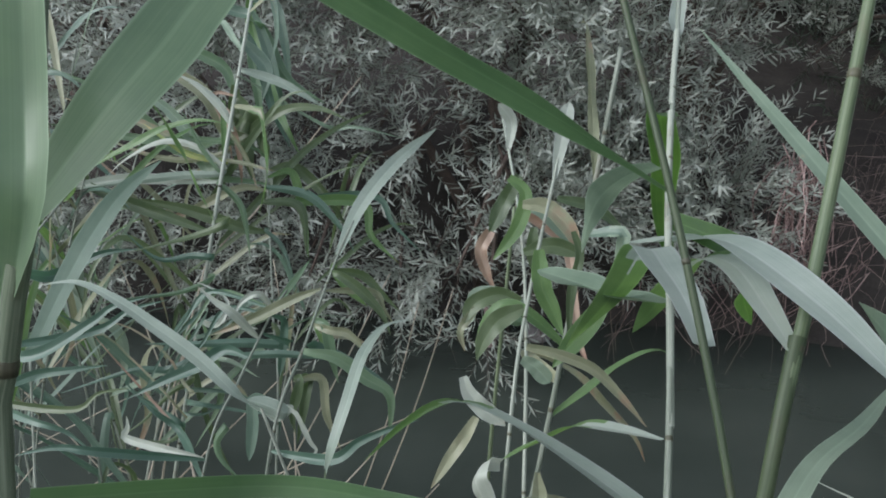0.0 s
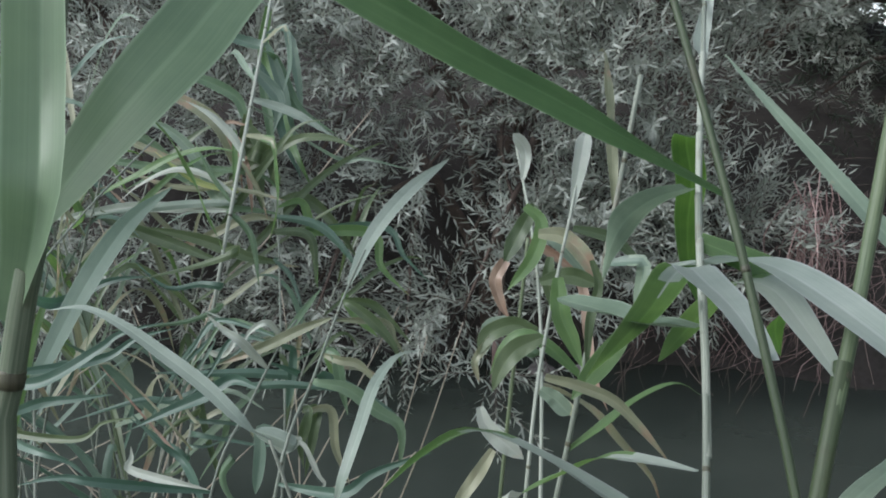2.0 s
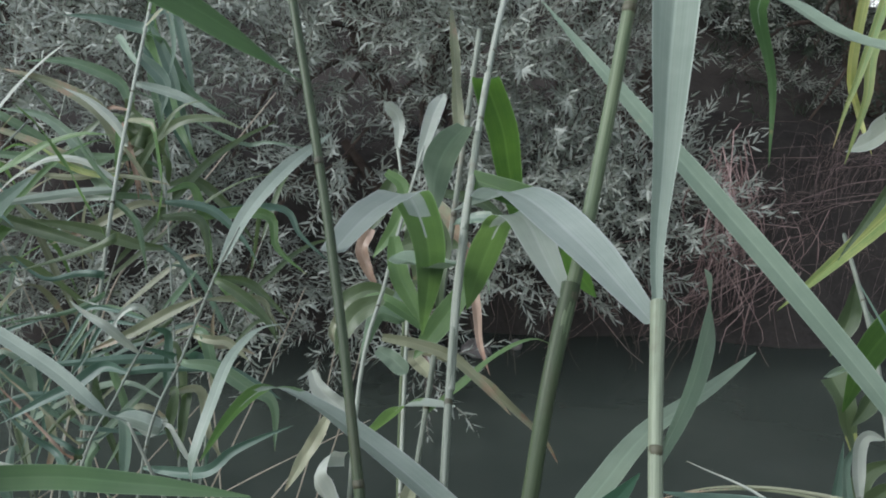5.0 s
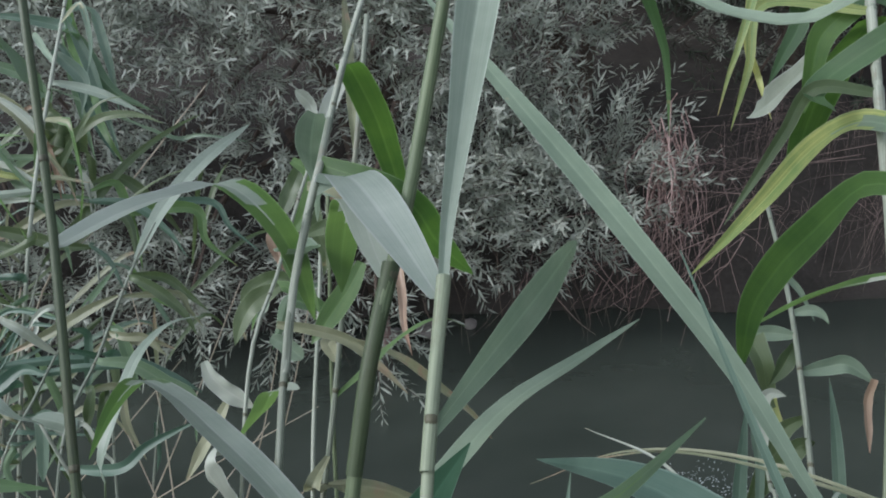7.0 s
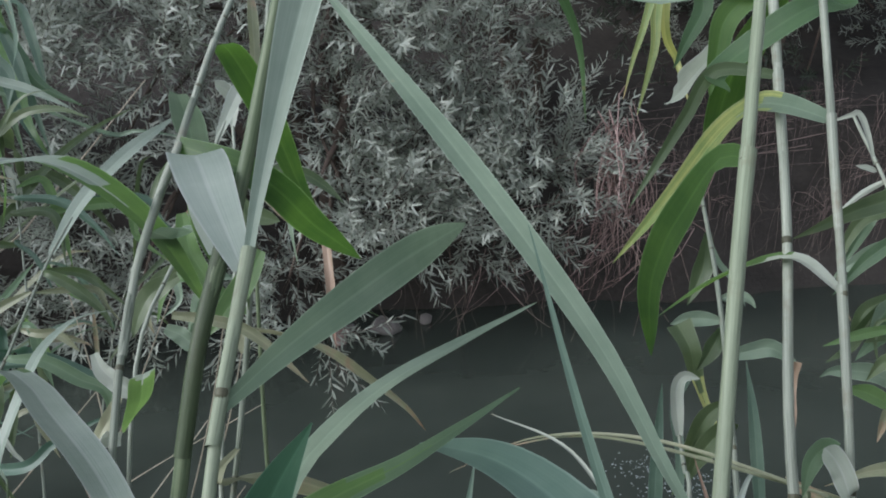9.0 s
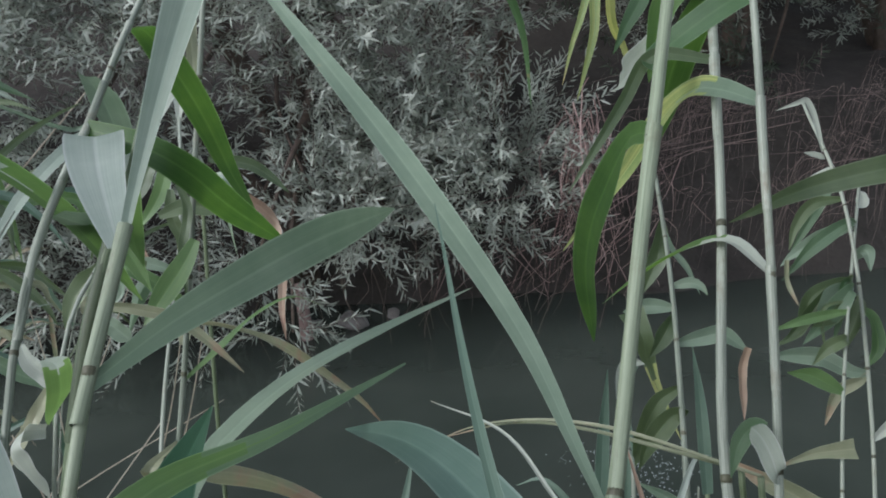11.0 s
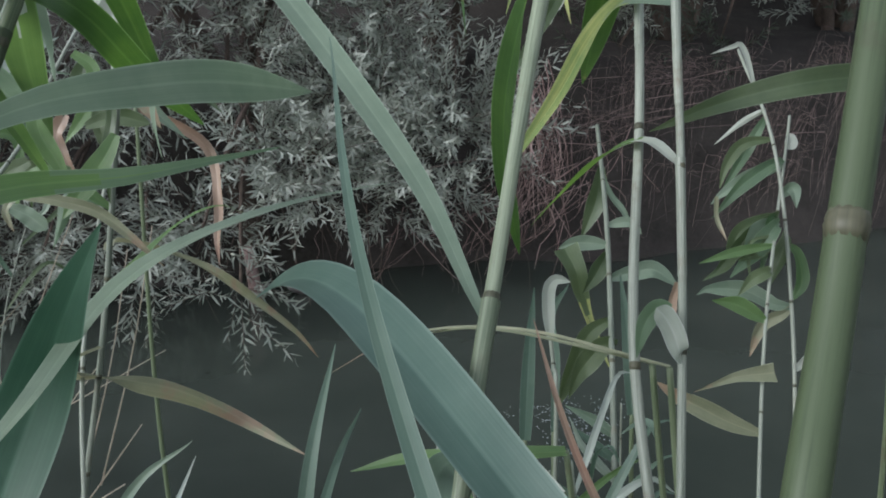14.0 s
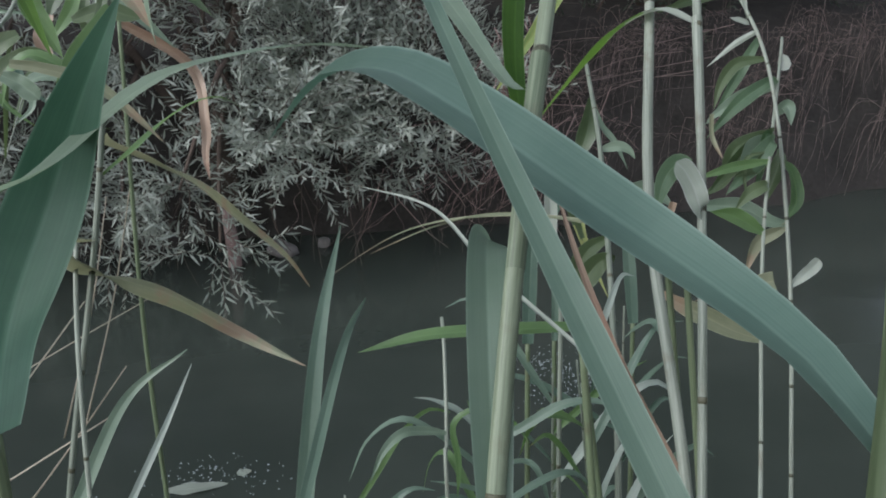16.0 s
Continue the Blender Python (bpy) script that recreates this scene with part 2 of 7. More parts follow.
# ---------------------------------------------------------------- builders
def mesh_object(name, verts, faces, mat, parent=None, uvs=None, smooth=True):
    me = bpy.data.meshes.new(name)
    me.from_pydata(verts if isinstance(verts, np.ndarray) else [tuple(v) for v in verts], [], faces)
    if uvs is not None:
        layer = me.uv_layers.new(name="UVMap")
        idx = np.zeros(len(me.loops), dtype=np.int32)
        me.loops.foreach_get("vertex_index", idx)
        layer.data.foreach_set("uv", np.asarray(uvs, dtype=np.float32)[idx].ravel())
    me.materials.append(mat)
    if smooth:
        me.polygons.foreach_set("use_smooth", [True] * len(me.polygons))
    me.update()
    ob = new(name, me)
    if parent is not None:
        ob.parent = parent
    return ob


def spline(points, n):
    """n + 1 places on a smooth curve through the given points, evenly spread by chord length."""
    p = [Vector(q) for q in points]
    if len(p) == 2:
        return [p[0].lerp(p[1], k / n) for k in range(n + 1)]
    ext = [p[0] * 2 - p[1]] + p + [p[-1] * 2 - p[-2]]
    raw = []
    for a, b, c, d in zip(ext, ext[1:], ext[2:], ext[3:]):
        for k in range(12):
            u = k / 12
            raw.append(0.5 * (2 * b + (c - a) * u + (2 * a - 5 * b + 4 * c - d) * u * u + (3 * b - a - 3 * c + d) * u ** 3))
    raw.append(p[-1])
    far = [0.0]
    for a, b in zip(raw, raw[1:]):
        far.append(far[-1] + (b - a).length)
    out, j = [], 0
    for k in range(n + 1):
        want = far[-1] * k / n
        while j < len(far) - 2 and far[j + 1] < want:
            j += 1
        span = max(far[j + 1] - far[j], 1e-9)
        out.append(raw[j].lerp(raw[j + 1], min(1, max(0, (want - far[j]) / span))))
    return out


def tube_data(line, radii, sides=8):
    """Vertices, faces and uvs of a tube along a line."""
    verts, uvs, faces = [], [], []
    side = Vector((1, 0.13, 0.07))
    far = 0.0
    for k, p in enumerate(line):
        ahead = (line[min(k + 1, len(line) - 1)] - line[max(k - 1, 0)]).normalized()
        side = (side - ahead * side.dot(ahead)).normalized()
        other = ahead.cross(side)
        if k:
            far += (p - line[k - 1]).length
        for s in range(sides):
            a = 2 * math.pi * s / sides
            verts.append(p + (side * math.cos(a) + other * math.sin(a)) * radii[k])
            uvs.append((far * 4, s / sides))
    for k in range(len(line) - 1):
        for s in range(sides):
            a, b = k * sides + s, k * sides + (s + 1) % sides
            faces.append((a, b, b + sides, a + sides))
    faces.append(tuple(range(sides))[::-1])
    faces.append(tuple(range((len(line) - 1) * sides, len(line) * sides)))
    return verts, faces, uvs


def tube(name, points, r0, r1, mat, parent=None, n=16, sides=8):
    line = spline(points, n)
    radii = [r0 + (r1 - r0) * k / n for k in range(n + 1)]
    v, f, u = tube_data(line, radii, sides)
    return mesh_object(name, v, f, mat, parent, u)


def thing(name, at, label, category, group=""):
    ob = new(name)
    ob.location = at
    ob.empty_display_size = 0.05
    return tagged(ob, label, category, group)


def put_under(ob, parent):
    """Parents without moving."""
    ob.parent = parent
    ob.matrix_parent_inverse = Matrix.Translation(parent.location).inverted()
    return ob


def reed(points, r0, r1, mat, label, nodes=(), group="reeds of the near bank", sides=12):
    """One reed: an Empty at its base, a culm that swells at its joints, and a collar at each joint (given as shares of its length)."""
    base = Vector(points[0])
    who = thing("reed", base, label, "reed", group)
    n = 48
    line = spline(points, n)
    radii = []
    for k in range(n + 1):
        u = k / n
        radii.append(r0 + (r1 - r0) * u)
    v, f, uv = tube_data(line, radii, sides)
    put_under(mesh_object("stem", v, f, mat, None, uv), who)
    for u in nodes:
        k = min(n - 1, max(1, int(u * n)))
        w = u * n - k
        p = line[k].lerp(line[k + 1], w) if w >= 0 else line[k]
        ahead = (line[k + 1] - line[k - 1]).normalized()
        r = r0 + (r1 - r0) * u
        ring = [p + ahead * d * r for d in (-0.9, -0.35, -0.05, 0.1, 0.35, 0.7)]
        fat = [r * s for s in (1.0, 1.05, 1.13, 1.06, 1.09, 1.0)]
        v, f, uv = tube_data(ring, fat, sides)
        put_under(mesh_object("joint_collar", v, f, COLLAR, None, uv), who)
    return who


def width_at(u, base=0.55, peak=0.3, tip=1.0, rise=1.0):
    """Share of the full width of a blade at u of its length."""
    if u < peak:
        s = u / peak
        return base + (1 - base) * (s * (2 - s)) ** rise
    s = (u - peak) / (1 - peak)
    return max(0.0, 1 - s ** (1.4 + tip))


def blade(who, points, width, mat, face=(0, -0.3, 1), twist=(0, 0), fold=0.25, base=0.55, peak=0.3, tip=0.7, wave=0.0, n=26, label="", name="leaf_blade", crop=1.0, turn=None, rise=1.0):
    """A strap-shaped leaf along a smooth line: face is the way its upper side looks, twist the degrees it turns about
    its rib from base to tip, fold how deep its rib lies, wave the ripple of its edges, crop below 1 cuts it off square,
    turn = (share, material) gives the stretch before share another material."""
    line = spline(points, n)
    verts, uvs, faces = [], [], []
    seed = points[0][0] * 37 + points[-1][2] * 91
    up, last = Vector(face), None
    cols = (-1.0, -0.55, -0.06, 0.0, 0.06, 0.55, 1.0)
    for k, p in enumerate(line):
        u = k / n
        ahead = (line[min(k + 1, n)] - line[max(k - 1, 0)]).normalized()
        nrm = up - ahead * up.dot(ahead)
        if nrm.length < 1e-4:
            nrm = Vector((0, -1, 0.01))
        firm = min(1.0, nrm.length * 1.2)
        nrm.normalize()
        side = ahead.cross(nrm)
        if last is not None:
            kept = (last - ahead * last.dot(ahead)).normalized()
            side = kept.lerp(side if side.dot(kept) > 0 else -side, firm * 0.5).normalized()
            nrm = side.cross(ahead)
        last = side
        a = radians(twist[0] + (twist[1] - twist[0]) * u + 14 * math.sin(seed + u * 6.5) * u)
        side, nrm = side * math.cos(a) + nrm * math.sin(a), nrm * math.cos(a) - side * math.sin(a)
        half = width * 0.5 * width_at(u * crop, base, peak, tip, rise) + 0.0004
        for c in cols:
            dip = fold * half * (abs(c) ** 1.3) + wave * half * math.sin(seed + u * 17 + c * 2.0) * abs(c)
            verts.append(p + side * (c * half) + nrm * dip)
            uvs.append((u, 0.5 + 0.5 * c))
    row = len(cols)
    for k in range(n):
        o = k * row
        for c in range(row - 1):
            faces.append((o + c, o + c + 1, o + row + c + 1, o + row + c))
    ob = mesh_object(name, verts, faces, mat, None, uvs)
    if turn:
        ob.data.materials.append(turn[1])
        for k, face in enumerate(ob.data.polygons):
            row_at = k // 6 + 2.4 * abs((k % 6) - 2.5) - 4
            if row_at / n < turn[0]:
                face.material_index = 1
    put_under(ob, who)
    if label:
        ob["label"] = label
    return ob


def sheath(who, points, r, mat):
    """The lower part of a leaf, rolled round the culm."""
    n = 10
    line = spline(points, n)
    radii = [r * (1.04 + 0.16 * (k / n) ** 3) for k in range(n + 1)]
    v, f, uv = tube_data(line, radii, 12)
    ob = mesh_object("leaf_sheath", v, f[:-2], mat, None, uv)
    return put_under(ob, who)


def grow(who, line, shares, g, size, width, mats, droop=1.0, limp=0.15, twirl=50, crumple=0.0):
    """Leaves at the given shares of a culm's line, on alternating sides: stiff slanting ones, arching ones and limp hanging ones."""
    turn = g.uniform(0, 6.28)
    for s in shares:
        p = line[int(s * 60)]
        ahead = (line[min(60, int(s * 60) + 1)] - line[int(s * 60) - 1]).normalized()
        turn += math.pi + g.uniform(-0.7, 0.7)
        out = Vector((math.cos(turn), math.sin(turn) * 0.6, 0))
        ln = g.uniform(*size) * (1.15 - 0.5 * abs(s - 0.55))
        kind = g.random()
        turn_over = None
        up = Vector((0, 0, 1))
        if kind < 0.75 - limp:
            # stiff, slanting, only its tip bends
            way = (out * g.uniform(0.5, 1.1) + ahead * g.uniform(0.4, 1.1)).normalized()
            tilt = way - up * g.uniform(0.1, 0.5)
            legs = [(way, 0.3), (way, 0.3), (tilt, 0.25), (tilt - up * g.uniform(0.1, 0.8), 0.2)]
        elif kind < 1 - limp:
            # arching over
            way = (out * 0.8 + up * g.uniform(0.3, 0.9)).normalized()
            legs = [(way, 0.3), (way - up * 0.25, 0.25), (out * 0.9 - up * 0.5 * droop, 0.2), (out * 0.5 - up * droop, 0.25)]
        else:
            # limp, hanging from its base
            bow = g.uniform(0.2, 0.9)
            legs = [(out * bow + up * 0.6, g.uniform(0.06, 0.2)), (out * bow - up * g.uniform(0.3, 1.2), 0.2), (out * g.uniform(-0.2, 0.4) - up, 0.3),
                    (Vector((g.uniform(-0.5, 0.5), g.uniform(-0.3, 0.3), -1)), 0.3)]
            if crumple:
                # stands out level, then its limp half hangs straight down
                legs = [(out + up * g.uniform(-0.1, 0.5), 0.28), (out * 0.8 - up * 0.3, 0.08), (out * g.uniform(-0.1, 0.3) - up, 0.3), (Vector((g.uniform(-0.3, 0.3), 0, -1)), 0.3)]
                turn_over = (0.32, g.choice((SAGE, WITHERED, TEAL)))
        pts = [p]
        for way, share in legs:
            pts.append(pts[-1] + way.normalized() * ln * share)
        mat = mats[g.randrange(len(mats))]
        blade(who, pts, width * g.uniform(0.7, 1.25), mat, (g.uniform(-0.6, 0.6), -0.6, 0.8), (g.uniform(-twirl, twirl) * 0.5, g.uniform(-twirl, twirl)), 0.25, 0.35, 0.4, 0.6,
              g.choice((0, 0, 0.15)) + crumple, 18, turn=turn_over)


def dress(who, points, count, start, end, size, width, mats, seed, limp=0.5, twirl=60):
    """Small drooping leaves along the upper part of a reed."""
    g = random.Random(seed)
    shares = [start + (end - start) * (k + g.uniform(0.2, 0.8)) / count for k in range(count)]
    grow(who, spline(points, 60), shares, g, size, width, mats, 1.3, limp, twirl, 0.12)


# ---------------------------------------------------------------- ground and water


def ground_height(x, y):
    x, y = min(40.0, max(-40.0, x)), min(40.0, max(-40.0, y))
    near = 0.22 / (1 + math.exp((y - 0.95 + 0.12 * math.sin(x * 2.1)) * 9)) - 0.0
    shore = 4.42 + 0.10 * math.sin(x * 1.7 + 0.6) + 0.05 * math.sin(x * 5.3)
    far = 0.95 / (1 + math.exp(-(y - shore - 0.22) * 7.0)) + 0.5 / (1 + math.exp(-(y - 6.5) * 1.2))
    back = 1.5 / (1 + math.exp(-(y - 7.2) * 1.6)) * (1 - 0.75 / (1 + math.exp(-(x - 3.0) * 2.5)))
    bed = -0.35 + back
    rough = 0.05 * noise.noise(Vector((x * 2.3, y * 2.3, 0.3))) + 0.02 * noise.noise(Vector((x * 9, y * 9, 1.3)))
    return bed + near * 2.2 + far * 1.25 + rough


def make_ground():
    xs = np.concatenate([np.linspace(-400, -8, 14), np.linspace(-7.5, 9.5, 120), np.linspace(10, 400, 14)])
    ys = np.concatenate([np.linspace(-400, -4, 12), np.linspace(-3.5, 9.0, 110), np.linspace(10, 600, 14)])
    verts = [(float(x), float(y), ground_height(float(x), float(y))) for y in ys for x in xs]
    w = len(xs)
    faces = [(j * w + i, j * w + i + 1, (j + 1) * w + i + 1, (j + 1) * w + i) for j in range(len(ys) - 1) for i in range(w - 1)]
    ob = mesh_object("ground", verts, faces, EARTH)
    return tagged(ob, "dark bare earth of both river banks", "ground", kind="structure")


make_ground()
river = mesh_object("water", [(-400, -2, 0), (400, -2, 0), (400, 5.2, 0), (-400, 5.2, 0)], [(0, 1, 2, 3)], WATER)
tagged(river, "still dark grey-green river water", "water", kind="structure")


# ---------------------------------------------------------------- willows of the far bank
def unit(a):
    return a / (np.linalg.norm(a, axis=-1, keepdims=True) + 1e-9)


def leaf_cloud(tips, parent, mat, leaf_len, count, seed, shoot, spread=0.7):
    """Willow shoots at the given places and directions, each a row of narrow pointed leaves; one mesh of leaves, one of twigs."""
    g = np.random.default_rng(seed)
    n = len(tips)
    p = np.array([t[0] for t in tips], float)
    w = unit(np.array([t[1] for t in tips], float))
    size = g.uniform(*shoot, (n, 1))
    bend = g.normal(0, 0.25, (n, 3)) + np.array([0, 0, 0.12])
    side = unit(np.cross(w, g.normal(0, 1, (n, 3))))
    other = np.cross(w, side)
    # twigs: three-sided, four rings
    rings = []
    for k in range(4):
        s = k / 3
        q = p + (w * s + bend * s * s * 0.6) * size
        for a in range(3):
            rings.append(q + (side * math.cos(a * 2.094) + other * math.sin(a * 2.094)) * 0.0022 * (1 - 0.7 * s))
    tv = np.stack(rings, 1).reshape(-1, 3)
    one = [(k * 3 + a, k * 3 + (a + 1) % 3, k * 3 + 3 + (a + 1) % 3, k * 3 + 3 + a) for k in range(3) for a in range(3)]
    tf = (np.arange(n)[:, None, None] * 12 + np.array(one)[None]).reshape(-1, 4)
    # leaves
    s = ((np.arange(count) + 0.6) / count)[None, :, None]
    q = p[:, None] + (w[:, None] * s + bend[:, None] * s * s * 0.6) * size[:, None]
    turn = g.uniform(0, 6.28, (n, 1)) + 2.4 * np.arange(count)[None]
    out = side[:, None] * np.cos(turn)[..., None] + other[:, None] * np.sin(turn)[..., None]
    ax = unit(w[:, None] * g.uniform(0.45, 0.95, (n, count, 1)) + out * spread * g.uniform(0.7, 1.2, (n, count, 1)))
    nrm = np.cross(ax, np.cross(np.broadcast_to(w[:, None], ax.shape), ax)) + g.normal(0, 0.35, (n, count, 3))
    lat = unit(np.cross(ax, nrm))
    nrm = np.cross(lat, ax)
    ln = g.uniform(*leaf_len, (n, count, 1)) * (1.0 - 0.45 * np.abs(s - 0.45))
    hw = ln * g.uniform(0.055, 0.085, (n, count, 1))
    curl = g.uniform(-0.18, 0.10, (n, count, 1)) * ln
    v = np.stack([q, q + ax * ln * 0.3 + lat * hw + nrm * 0.1 * hw, q + ax * ln * 0.3 - lat * hw, q + ax * ln * 0.68 + lat * hw * 0.8 + nrm * curl * 0.5,
                  q + ax * ln * 0.68 - lat * hw * 0.8 + nrm * curl * 0.5, q + ax * ln + nrm * curl], 2).reshape(-1, 3)
    m = n * count
    start = np.arange(m)[:, None] * 6
    tri = np.concatenate([start + [0, 1, 2], start + [3, 5, 4]])
    quad = start + [1, 3, 4, 2]
    uv = np.tile(np.array([(0, 0.5), (0.3, 1), (0.3, 0), (0.7, 1), (0.7, 0), (1, 0.5)]), (m, 1))
    crown = put_under(mesh_object("leaf_crown", v, tri.tolist() + quad.tolist(), mat, None, uv), parent)
    tagged(crown, "silvery narrow willow leaves", kind="stuff")
    twigs = put_under(mesh_object("twig_work", tv, tf.tolist(), BARK), parent)
    tagged(twigs, kind="stuff")


def willow(root, clumps, seed, label, per=64, leaf=(0.044, 0.084), size=(0.18, 0.36), stems=4, mat=None):
    """A many-stemmed willow: trunks from the root, a limb to each clump (x, y, z, radius) and shoots round each clump."""
    g = np.random.default_rng(seed)
    base = Vector((root[0], root[1], ground_height(root[0], root[1]) - 0.05))
    who = thing("willow", base, label, "tree", "willows of the far bank")
    forks = []
    for k in range(stems):
        a = k / stems * 6.28 + g.uniform(0, 1)
        top = base + Vector((math.cos(a) * 0.5, math.sin(a) * 0.4, g.uniform(0.7, 1.3)))
        mid = base.lerp(top, 0.5) + Vector(g.normal(0, 0.06, 3))
        put_under(tube("trunk", [base + Vector((math.cos(a) * 0.08, math.sin(a) * 0.08, 0)), mid, top], 0.045, 0.025, BARK, None, 10, 7), who)
        forks.append(top)
    tips = []
    for x, y, z, r in clumps:
        c = Vector((x, y, z))
        fork = min(forks, key=lambda f: (f - c).length)
        start = fork.lerp(base, g.uniform(0, 0.5))
        mid = start.lerp(c, 0.55) + Vector((g.normal(0, 0.08), g.normal(0, 0.08), 0.12))
        put_under(tube("limb", [start, mid, c], 0.018, 0.006, BARK, None, 8, 5), who)
        for _ in range(int(per * (r / 0.35) ** 2)):
            d = g.normal(0, 1, 3)
            d /= np.linalg.norm(d)
            d[1] -= 0.35
            d[2] = d[2] * 0.8 + 0.05
            p = np.array(c) + d * r * g.uniform(0.15, 0.9)
            way = d * 0.9 + np.array([0, -0.25, 0.35 if z > 0.6 else -0.1]) + g.normal(0, 0.3, 3)
            if p[2] > 0.03:
                tips.append((p, way))
    leaf_cloud(tips, who, mat or WILLOW, leaf, 25, seed + 50, size)
    return who


def clump_field(x0, x1, zs, y_of, seed, gap=0.42, keep=0.85, r=(0.24, 0.42)):
    g = np.random.default_rng(seed)
    out = []
    x = x0
    while x < x1:
        z = zs[0]
        while z < zs[1]:
            if g.random() < keep:
                px, pz = x + g.normal(0, 0.10), z + g.normal(0, 0.10)
                out.append((px, y_of(px, pz) + g.normal(0, 0.12), pz, g.uniform(*r)))
            z += gap
        x += gap
    return out


def opened(clumps):
    """The tall willows stand thinner where the sky shows through."""
    return [c for k, c in enumerate(clumps) if not (c[0] > 2.2 and c[2] > 1.8 and k % 5 == 0)]


def kept_off(clumps):
    """The bush ends where the bare bank with its roots begins."""
    return [c for c in clumps if c[0] < (1.62 if c[2] < 1.7 else 1.95)]


willow((0.2, 5.2), clump_field(-0.9, 0.9, (0.55, 3.0), lambda x, z: 4.15 + 0.22 * (z - 1) ** 2, 11), 21, "silvery grey-green willow bush hanging over the water")
willow((1.4, 5.3), kept_off(clump_field(0.9, 2.0, (0.62, 3.0), lambda x, z: 4.3 + 0.25 * (z - 1) ** 2, 12)), 22, "dense silvery willow bush above hanging red roots")
willow((-2.2, 5.2), clump_field(-3.0, -0.9, (0.4, 3.0), lambda x, z: 4.1 + 0.22 * (z - 1) ** 2, 13), 23, "silvery willow bush behind the reeds")
willow((3.6, 6.8), clump_field(2.0, 5.4, (1.5, 3.4), lambda x, z: 5.9 + 0.15 * (z - 1) ** 2, 14, 0.5, 0.8), 24, "shaded grey-green willow bush set back from the bank", per=34)
willow((0.3, 4.7), [(0.15, 3.75, 0.45, 0.26), (0.30, 3.6, 0.22, 0.2), (-0.1, 3.8, 0.3, 0.25), (0.62, 4.0, 0.5, 0.24), (-0.5, 3.8, 0.4, 0.28),
                    (0.9, 4.15, 0.45, 0.22), (1.2, 4.15, 0.48, 0.2)], 26, "low willow branch dipping towards the water", per=34)
willow((0.0, 7.4), opened(clump_field(-3.6, 6.2, (1.9, 3.9), lambda x, z: 6.9 + 0.1 * z, 15, 0.62, 0.92, (0.45, 0.62))), 25, "tall dark willow rising behind the bushes", per=26, leaf=(0.08, 0.13), size=(0.25, 0.5))
willow((1.5, 8.6), opened(clump_field(-4.5, 7.5, (2.2, 5.0), lambda x, z: 8.2 + 0.1 * z, 16, 0.8, 0.95, (0.6, 0.8))), 27, "tall willow closing off the far bank", per=16, leaf=(0.11, 0.17), size=(0.35, 0.6))
# unseen crown added over the right bank to keep sky light off it
willow((4.2, 5.9), [(x, y, 2.75 + 0.1 * math.sin(x * 5 + y * 3), 0.5) for x in (1.9, 2.6, 3.3, 4.0, 4.7, 5.4, 6.1) for y in (3.0, 3.7, 4.4, 5.1, 5.8)], 28,
       "unseen willow crown added to shade the bank", per=28, leaf=(0.09, 0.14), size=(0.3, 0.5))

# bank foliage whose shade is put into the leaf colour
willow((2.9, 5.6), clump_field(2.0, 4.0, (1.15, 2.1), lambda x, z: 5.15 + 0.1 * z, 17, 0.36, 0.75, (0.18, 0.3)), 29, "leafy bush on the bank with shade put into its leaf colour", per=30, mat=SHADED_LEAF)

# unseen bushes added behind and beside the camera to block sky light
willow((0.4, -2.3), [(x, -2.0 + 0.25 * math.sin(x * 3), z, 0.5) for x in (-2.4, -1.6, -0.8, 0.0, 0.8, 1.6, 2.4, 3.2) for z in (0.5, 1.1, 1.7, 2.2)], 31,
       "unseen willow bush added behind the camera to block sky light", per=14, leaf=(0.10, 0.16), size=(0.3, 0.5))
willow((3.1, 0.2), [(2.9 + 0.2 * math.sin(y * 3 + z), y, z, 0.5) for y in (-1.3, -0.6, 0.1, 0.8, 1.5) for z in (0.5, 1.1, 1.7, 2.3, 2.9)], 32,
       "unseen tall willow bush added to darken the right sides", per=14, leaf=(0.10, 0.16), size=(0.3, 0.5))


# ---------------------------------------------------------------- reeds close to the camera
reed_t = reed([(0.230, 0.340, 0.020), (0.190, 0.450, 0.640), (0.138, 0.585, 1.256), (0.143, 0.593, 1.323), (0.148, 0.597, 1.359), (0.154, 0.600, 1.388), (0.152, 0.617, 1.434), (0.143, 0.645, 1.483), (0.132, 0.675, 1.524)], 0.0063, 0.0054, CULM_MID,
    "thick green reed with one very broad leaf", (0.117, 0.209, 0.301, 0.393, 0.485, 0.577, 0.669, 0.762, 0.854, 0.946,))
reed_n = reed([(0.530, 0.250, 0.020), (0.528, 0.256, 0.192), (0.524, 0.275, 0.374), (0.517, 0.303, 0.560), (0.508, 0.339, 0.743), (0.497, 0.381, 0.915), (0.484, 0.428, 1.071), (0.470, 0.477, 1.203), (0.455, 0.526, 1.305), (0.445, 0.558, 1.360), (0.433, 0.589, 1.414), (0.420, 0.621, 1.466), (0.409, 0.647, 1.508), (0.385, 0.700, 1.600)], 0.0021, 0.0016, CULM_DEEP,
    "slender green reed with drooping blue-green leaves", (0.3, 0.45, 0.6, 0.785, 0.85,))
reed_a = reed([(0.403, 0.468, 0.020), (0.437, 0.534, 0.594), (0.520, 0.698, 1.169), (0.561, 0.777, 1.332), (0.601, 0.857, 1.496), (0.688, 1.028, 1.847)], 0.0048, 0.0041, CULM,
    "thick olive-green reed stem with brown joints", (0.096, 0.192, 0.289, 0.385, 0.481, 0.577, 0.674, 0.770, 0.866,))
